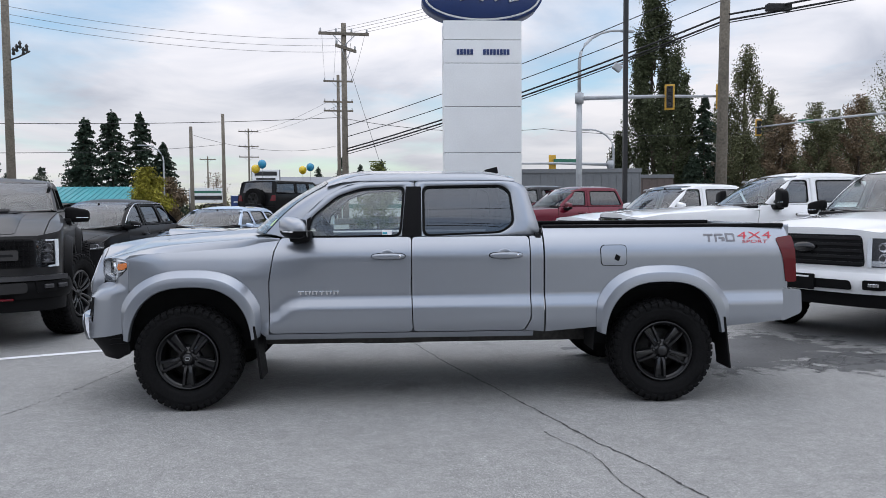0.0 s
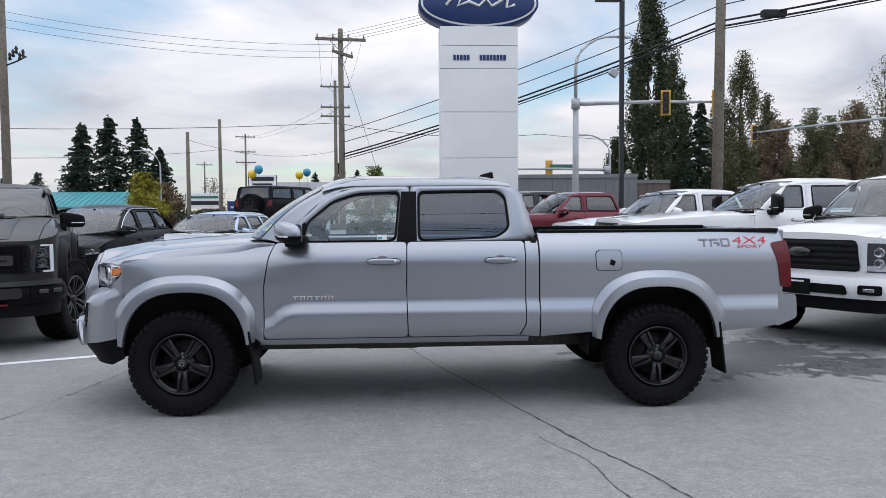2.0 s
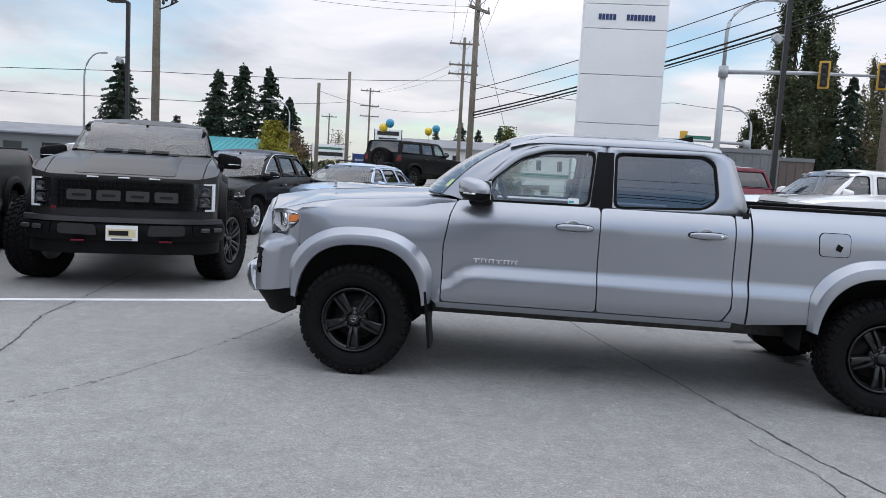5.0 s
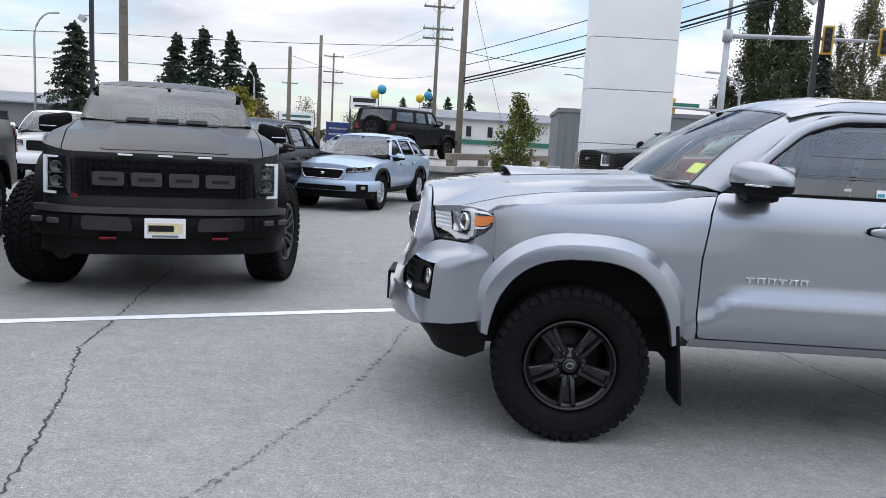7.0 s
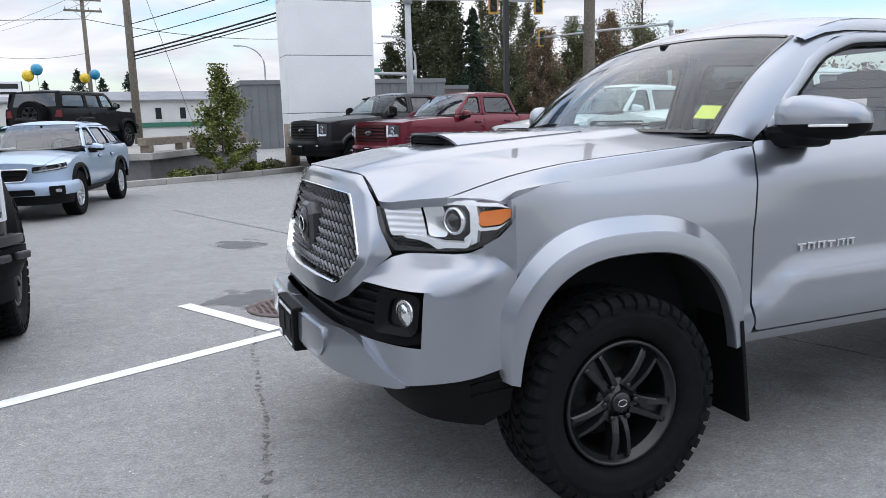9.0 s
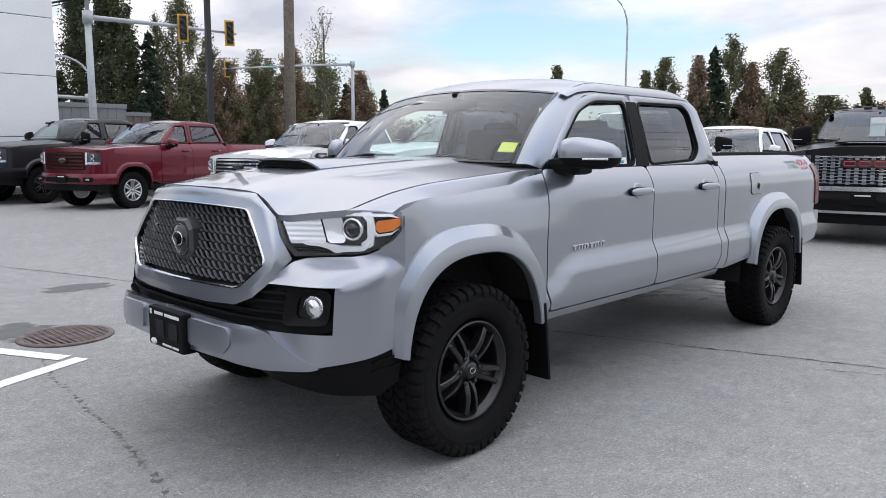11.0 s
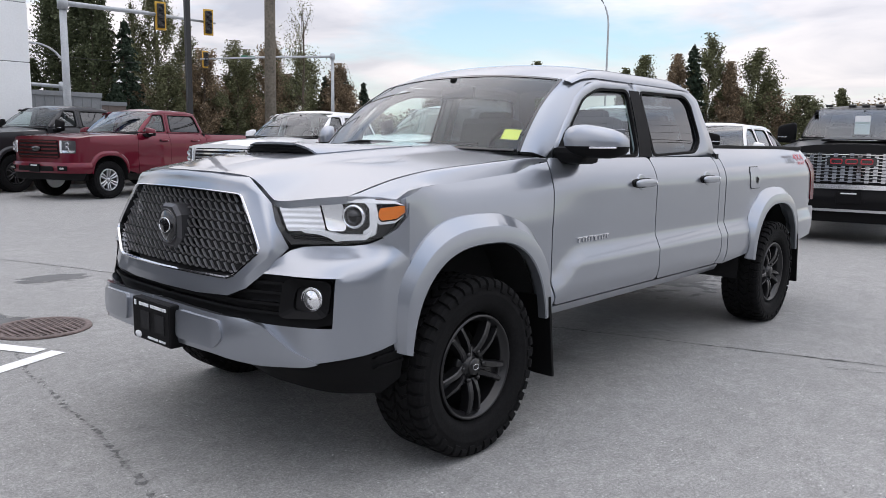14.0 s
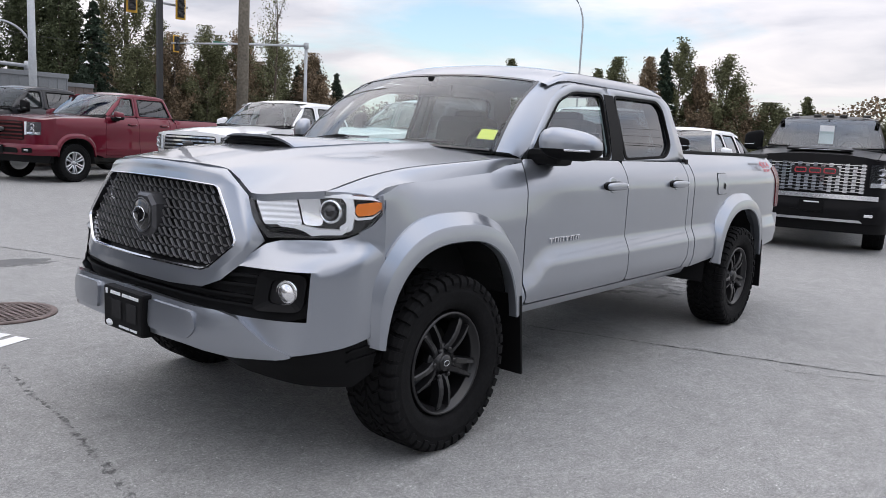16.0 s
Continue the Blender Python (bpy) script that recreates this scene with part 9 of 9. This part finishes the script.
def signal_mast(x, y, h, arm, turn, heads, lamp, label, hturn, rise=0.05):
    root = thing("traffic_light", label, "traffic light", "traffic lights")
    bm = bmesh.new()
    tube(bm, [(0, 0, 0), (0, 0, h * 0.5), (0, 0, h + 0.25)], 0.15, 12, 0.12)
    part("mast_post", bm, GALV, root)
    bm = bmesh.new()
    tube(bm, [(0, 0, h), (arm * 0.5, 0, h + 0.05 + 0.5 * rise), (arm, 0, h + rise)], 0.10, 10, 0.05)
    part("mast_arm", bm, GALV, root)
    bm = bmesh.new()
    revolve(bm, [(0.14, -0.22), (0.19, -0.22), (0.19, 0.22), (0.14, 0.22)], 12, "z", (0, 0, h))
    part("arm_collar", bm, GALV, root)
    if lamp:
        bm = bmesh.new()
        pts = [(0, 0, h + 0.2), (0, 0, h + 1.6)] + [(2.2 * (1 - math.cos(math.pi / 2 * i / 6)), 0, h + 1.6 + 1.5 * math.sin(math.pi / 2 * i / 6)) for i in range(1, 7)]
        tube(bm, pts, 0.08, 10, 0.05)
        part("lamp_arm", bm, GALV, root)
        bm = bmesh.new()
        box(bm, 2.5, 0, h + 3.1, 0.6, 0.25, 0.1, bev=0.03)
        part("lamp_head", bm, GALV, root)
    for d in heads:
        signal_head(root, (d, -0.16, h - 0.02 + rise * d / arm), hturn)
    root.matrix_basis = pose(x, y, 0, 0, 0, turn)
    return root


signal_mast(9.35, 26.6, 6.15, 8.4, 19.5, (4.75, 7.75), True, "grey traffic light mast with yellow-backed signals and lamp arm", -38, 0.5)
mb = signal_mast(37.0, 44.8, 7.9, 10.6, 170, (10.2,), False, "far traffic light mast with one signal", 190, -1.0)
bm = bmesh.new()
box(bm, 7.0, -0.05, 7.3, 1.1, 0.04, 0.24, bev=0.005)
part("street_sign", bm, GREENS, mb)
mc = signal_mast(14.3, 39.5, 3.95, 6.4, 184, (6.2, 3.6), False, "far traffic light mast near the grey building", -4)
bm = bmesh.new()
box(bm, 2.8, -0.05, 4.15, 1.5, 0.04, 0.28, bev=0.005)
part("street_sign", bm, GREENS, mc)
# transformer on the cable by the thick pole
bm = bmesh.new()
box(bm, 13.0, 16.2, 7.42, 0.75, 0.25, 0.22, bev=0.05)
tagged(part("cable_splice_box", bm, CABLE), "black splice box hanging on the cable", "cable box")


# ---- the tall sign ----
def pylon():
    root = thing("dealer_sign", "tall white panelled pylon sign with a blue oval on top", "sign")
    w, d = 2.72, 1.1
    zs = [0.25, 1.65, 3.35, 4.95, 6.45, 7.25, 7.92]
    for k, (a, b) in enumerate(zip(zs, zs[1:])):
        bm = bmesh.new()
        box(bm, 0, 0, (a + b) / 2, w, d, b - a - 0.018, bev=0.012)
        part("sign_panel", bm, PANELW, root)
    bm = bmesh.new()
    box(bm, 0, 0, 4.0, w - 0.06, d - 0.06, 7.8)
    part("sign_core", bm, GREYB, root)
    bm = bmesh.new()
    box(bm, 0, 0, 0.125, w + 0.5, d + 0.5, 0.25, bev=0.03)
    part("sign_base", bm, CONC, root)
    # worn lettering as bars
    for x0, n in ((-0.86, 5), (0.06, 8)):
        for i in range(n):
            bm = bmesh.new()
            wl = 0.095
            box(bm, x0 + i * 0.118, -d / 2 - 0.012, 6.83, wl, 0.02, 0.19, bev=0.004)
            part("sign_lettering", bm, NAVY, root)
    # the oval
    ov = new("oval_sign")
    ov.parent = root
    for nm, sx, sz, y0, y1, mat in (("oval_body", 2.10, 0.86, -0.50, 0.50, NAVY), ("oval_rim", 2.02, 0.80, -0.54, -0.49, PANELW), ("oval_face", 1.95, 0.74, -0.56, -0.50, NAVY)):
        bm = bmesh.new()
        revolve(bm, [(0.0, y0), (0.97, y0), (1.0, y0 + 0.02), (1.0, y1), (0.0, y1)], 48, "y")
        for v in bm.verts:
            v.co = Vector((v.co.x * sx, v.co.y, 8.72 + v.co.z * sz))
        part(nm, bm, mat, ov)
    # plain flowing bar in place of the script
    bm = bmesh.new()
    pts = [(-1.15, -0.58, 8.62), (-0.85, -0.58, 8.95), (-0.55, -0.58, 9.0), (-0.75, -0.58, 8.6), (-0.35, -0.58, 8.75), (0.0, -0.58, 8.6), (0.25, -0.58, 8.85), (0.45, -0.58, 8.6), (0.8, -0.58, 8.8), (1.05, -0.58, 9.1), (0.95, -0.58, 8.55), (1.25, -0.58, 8.65)]
    tube(bm, pts, 0.055, 8)
    part("oval_script", bm, PANELW, ov)
    root.matrix_basis = pose(4.42, 20.6, 0, 0, 0, 0)


pylon()


# ---- platform, kerb, planting ----
def platform():
    root = thing("display_platform", "raised concrete display platform with a pale deck and low timber rails", "platform")
    plan = [(-0.95, 17.3), (3.0, 25.2), (-4.0, 31.5), (-9.0, 19.5)]
    cx, cy = sum(p[0] for p in plan) / 4, sum(p[1] for p in plan) / 4
    inner = [(cx + (x - cx) * 0.965, cy + (y - cy) * 0.965) for x, y in plan]
    bm = bmesh.new()
    prism(bm, inner, lambda x, y: (x, y, 0), lambda x, y: (x, y, 0.56))
    part("platform_wall", bm, DCONC, root)
    bm = bmesh.new()
    prism(bm, plan, lambda x, y: (x, y, 0.56), lambda x, y: (x, y, 0.72))
    part("platform_deck", bm, CONC, root)
    for t0, t1 in ((0.06, 0.36), (0.42, 0.70), (0.74, 0.97)):
        a, b = Vector(plan[0]).lerp(Vector(plan[1]), t0), Vector(plan[0]).lerp(Vector(plan[1]), t1)
        a.x -= 0.45
        b.x -= 0.45
        d = b - a
        ang = math.degrees(math.atan2(d.y, d.x))
        rail = new("timber_rail")
        rail.parent = root
        bm = bmesh.new()
        box(bm, 0, 0, 1.0, d.length, 0.22, 0.20, pose((a.x + b.x) / 2, (a.y + b.y) / 2, 0, 0, 0, ang), bev=0.02)
        part("rail_beam", bm, TIMBER, rail)
        for s in (0.1, 0.9):
            q = a.lerp(b, s)
            bm = bmesh.new()
            box(bm, 0, 0, 0.81, 0.28, 0.24, 0.18, pose(q.x, q.y, 0, 0, 0, ang), bev=0.015)
            part("rail_block", bm, TIMBER, rail)


platform()


def kerb(pts):
    root = thing("kerb", "low concrete kerb edging the planting bed", "kerb", kind="structure")
    for a, b in zip(pts, pts[1:]):
        a, b = Vector((*a, 0)), Vector((*b, 0))
        n = max(1, round((b - a).length / 1.2))
        ang = math.degrees(math.atan2(b.y - a.y, b.x - a.x))
        for i in range(n):
            p = a.lerp(b, (i + 0.5) / n)
            bm = bmesh.new()
            box(bm, 0, 0, 0.07, (b - a).length / n - 0.012, 0.16, 0.15, pose(p.x, p.y, 0, 0, 0, ang), bev=0.02)
            part("kerb_stone", bm, CONC, root)


kerb([(-9.0, 14.9), (-2.0, 15.9), (0.5, 17.0), (3.0, 18.6), (6.5, 19.4), (14.0, 20.6)])
bm = bmesh.new()
bed = [(-2.0, 16.0), (0.5, 17.1), (3.0, 18.7), (6.5, 19.5), (14.0, 20.7), (14, 22.6), (6.2, 22.4), (3.0, 23.0), (1.4, 21.5), (-0.95, 17.2)]
bm.faces.new([bm.verts.new((x, y, 0.12)) for x, y in bed])
bmesh.ops.recalc_face_normals(bm, faces=bm.faces[:])
if bm.faces[:][0].normal.z < 0:
    bmesh.ops.reverse_faces(bm, faces=bm.faces[:])
tagged(part("planting_bed", bm, MULCH), "dark bark mulch of the planting bed", "planting bed", kind="structure")


def young_tree():
    root = thing("young_tree", "young slender tree with green-yellow leaves in the planting bed", "tree")
    rnd = np.random.RandomState(77)
    br, spots = branchy(rnd, 2.78, 1.75, 44, 9500, 0.12, 0.16, 0.9, lambda t: max(0.10, math.sin(math.pi * min(1, t * 0.66 + 0.30)) ** 1.3), 0.075)
    limbs_part(root, 2.75, 0.035, br, 5, 1)
    crown_part(root, leaves(spots, 0.032, 5), YOUNG)
    root.matrix_basis = pose(0.80, 17.6, 0.10, 0, 0, 20)


young_tree()


def shrub(x, y, r, h, seed, mat, label):
    root = thing("shrub", label, "shrub", "shrubs")
    rnd = np.random.RandomState(seed)
    spots = [(r * a * math.cos(b), r * a * math.sin(b), h * c * (1.1 - 0.6 * a)) for a, b, c in zip(rnd.uniform(0, 1, 500) ** 0.6, rnd.uniform(0, 6.283, 500), rnd.uniform(0.05, 1, 500))]
    crown_part(root, leaves(spots, 0.03, seed, 1.8), mat)
    bm = bmesh.new()
    tube(bm, [(0, 0, 0), (0.02, 0, h * 0.5)], 0.02, 5)
    part("stem", bm, BARK, root)
    root.matrix_basis = pose(x, y, 0.11)


for i, (x, y, r, h) in enumerate(((-0.35, 17.0, 0.3, 0.22), (0.2, 17.4, 0.3, 0.26), (1.6, 18.3, 0.28, 0.3), (2.2, 18.6, 0.35, 0.32))):
    shrub(x, y, r, h, 60 + i, OLIVE if i % 2 else YOUNG, "low sparse shrub in the planting bed")
for i, (x, y, h) in enumerate(((2.85, 19.3, 1.35), (3.05, 19.5, 1.0))):
    bm = bmesh.new()
    tube(bm, [(x, y, 0), (x + 0.01, y, h)], 0.13, 10, 0.12)
    tagged(part("timber_post", bm, TIMBER), "short stout timber post at the bed's edge", "post", "timber posts")


def balloon(x, y, z, mat, label):
    root = thing("balloon", label, "balloon", "balloons")
    bm = bmesh.new()
    bmesh.ops.create_uvsphere(bm, u_segments=20, v_segments=14, radius=0.165)
    for v in bm.verts:
        if v.co.z < 0:
            v.co.z *= 1.12
    for f in bm.faces:
        f.smooth = True
    part("balloon_skin", bm, mat, root)
    bm = bmesh.new()
    tube(bm, [(0, 0, -0.18), (0.02, 0, -0.8), (0.05, 0.02, -1.05)], 0.006, 4)
    part("balloon_string", bm, THINW, root)
    root.matrix_basis = pose(x, y, z)


BALB = material("blue_balloon", (0.02, 0.25, 0.42), 0.25, grain=0.04, coat=0.4)
BALY = material("yellow_balloon", (0.72, 0.50, 0.02), 0.25, grain=0.04, coat=0.4)
balloon(-3.80, 23.1, 3.16, BALB, "blue balloon tied above the off-roader")
balloon(-4.05, 23.1, 2.98, BALY, "yellow balloon tied above the off-roader")
balloon(-2.30, 25.9, 3.18, BALB, "blue balloon tied above the off-roader")
balloon(-2.62, 25.9, 3.06, BALY, "yellow balloon tied above the off-roader")


# ---- buildings ----
def building(name, label, x, y, w, d, h, turn, wall_mat, roof_mat, ribs=0, windows=(), eave=0.3, pitch=0.0, doors=()):
    root = thing(name, label, "building", "buildings")
    bm = bmesh.new()
    box(bm, 0, 0, h / 2, w, d, h)
    wl = part("wall", bm, wall_mat, root)
    bm = bmesh.new()
    if pitch:
        prism(bm, [(-d / 2 - eave, h), (0, h + pitch), (d / 2 + eave, h), (d / 2 + eave, h + 0.12), (0, h + pitch + 0.14), (-d / 2 - eave, h + 0.12)], lambda y_, z: (-w / 2 - eave, y_, z), lambda y_, z: (w / 2 + eave, y_, z))
    else:
        box(bm, 0, 0, h + 0.1, w + 2 * eave, d + 2 * eave, 0.24, bev=0.02)
    rf = part("roof", bm, roof_mat, root)
    if ribs:
        bm = bmesh.new()
        n = int(w / ribs)
        for i in range(n + 1):
            t = -w / 2 + w * i / n
            if pitch:
                L = math.hypot(d / 2 + eave, pitch)
                box(bm, 0, 0, 0, 0.05, L, 0.05, pose(t, -(d / 2 + eave) / 2, h + pitch / 2 + 0.16, math.degrees(math.atan2(pitch, d / 2 + eave)), 0, 0))
            else:
                box(bm, t, -d / 2 - 0.02, h / 2, 0.06, 0.05, h)
        r_ = part("ribs", bm, roof_mat if pitch else wall_mat, rf if pitch else wl)
        r_["kind"] = "stuff"
    for (wx, wz, ww, wh) in windows:
        wn = new("window")
        wn.parent = root
        bm = bmesh.new()
        box(bm, wx, -d / 2 - 0.02, wz, ww, 0.06, wh)
        part("pane", bm, WIN, wn)
        bm = bmesh.new()
        box(bm, wx, -d / 2 - 0.03, wz - wh / 2 - 0.04, ww + 0.16, 0.14, 0.08)
        part("sill", bm, WHITEB, wn)
    root.matrix_basis = pose(x, y, 0, 0, 0, turn)
    return root


building("shop_building", "low building with a ribbed teal metal roof", -29.6, 64.0, 16.0, 9.0, 1.95, 4, WHITEB, TEALR, 0.5, [(-5 + 2.6 * i, 1.0, 1.2, 0.9) for i in range(5)], 0.5, 1.35)
building("workshop_building", "long dark grey metal-clad workshop with flat roof", 10.4, 43.5, 11.5, 9.0, 3.45, -3, GREYB, GREYB, 0.45, (), 0.08)
building("store_building", "long low white commercial building with a green stripe", -0.5, 75.0, 22.0, 9.0, 3.6, 5, WHITEB, ROOFG, 0, [(-9 + 2.1 * i, 2.5, 0.5, 1.0) for i in range(9)], 0.4, 0.9)
bm = bmesh.new()
box(bm, 0, -4.62, 1.5, 22.0, 0.05, 0.42)
tagged(part("green_awning", bm, GREENS), "green awning band along the white building", "awning").matrix_basis = pose(-0.5, 75.0, 0, 0, 0, 5)
building("warehouse_building", "low grey building with a pale roof beyond the trucks", -43.0, 60.0, 26.0, 10.0, 2.6, 18, GREYB, ROOFG, 0, [(-9 + 3 * i, 1.4, 1.4, 1.0) for i in range(6)], 0.4, 0.9)
building("side_building", "dark flat-roofed building behind the crossing", 17.6, 47.5, 5.0, 6.0, 3.3, -3, material("brown_siding", (0.12, 0.095, 0.085), 0.7, grain=0.1, gscale=8), GREYB, 0.5, (), 0.08)


def sign_board(x, y, w, h, z, turn, label, bars):
    root = thing("sign_board", label, "sign", "roadside signs")
    for sg in (-1, 1):
        bm = bmesh.new()
        tube(bm, [(sg * w / 2, 0, 0), (sg * w / 2, 0, z + h)], 0.06, 8)
        part("sign_post", bm, BLKPOLE, root)
    bm = bmesh.new()
    box(bm, 0, 0, z + h / 2, w, 0.14, h, bev=0.02)
    part("sign_face", bm, PANELW, root)
    for (bx, bz, bw, bh, mat) in bars:
        bm = bmesh.new()
        box(bm, bx, -0.08, z + bz, bw, 0.02, bh)
        part("sign_bar", bm, mat, root)
    root.matrix_basis = pose(x, y, 0, 0, 0, turn)


sign_board(-7.2, 43.0, 1.7, 0.8, 3.1, 8, "white roadside sign with dark lettering on black posts", [(0, 0.55, 1.4, 0.26, BLKPOLE), (0, 0.2, 1.2, 0.12, BLKPOLE)])
sign_board(-15.5, 61.0, 3.0, 1.3, 1.9, 5, "white and green roadside sign near the wooden poles", [(0, 0.95, 2.4, 0.2, GREENS), (0, 0.45, 2.5, 0.35, BLKPOLE)])
sign_board(-9.1, 45.0, 1.5, 1.3, 1.0, 6, "blue and white roadside panel with printed lines", [(0, 0.65, 1.5, 1.2, NAVY), (0, 0.85, 1.2, 0.12, PAPER), (0, 0.5, 1.2, 0.12, PAPER)])
# unseen wall added behind the camera: it darkens what the truck's flank reflects
bm = bmesh.new()
box(bm, -15.0, -22, 3.2, 40, 0.4, 6.4)
tagged(part("unseen_wall", bm, GREYB), "plain grey wall added behind the camera to darken reflections", "wall", kind="structure")
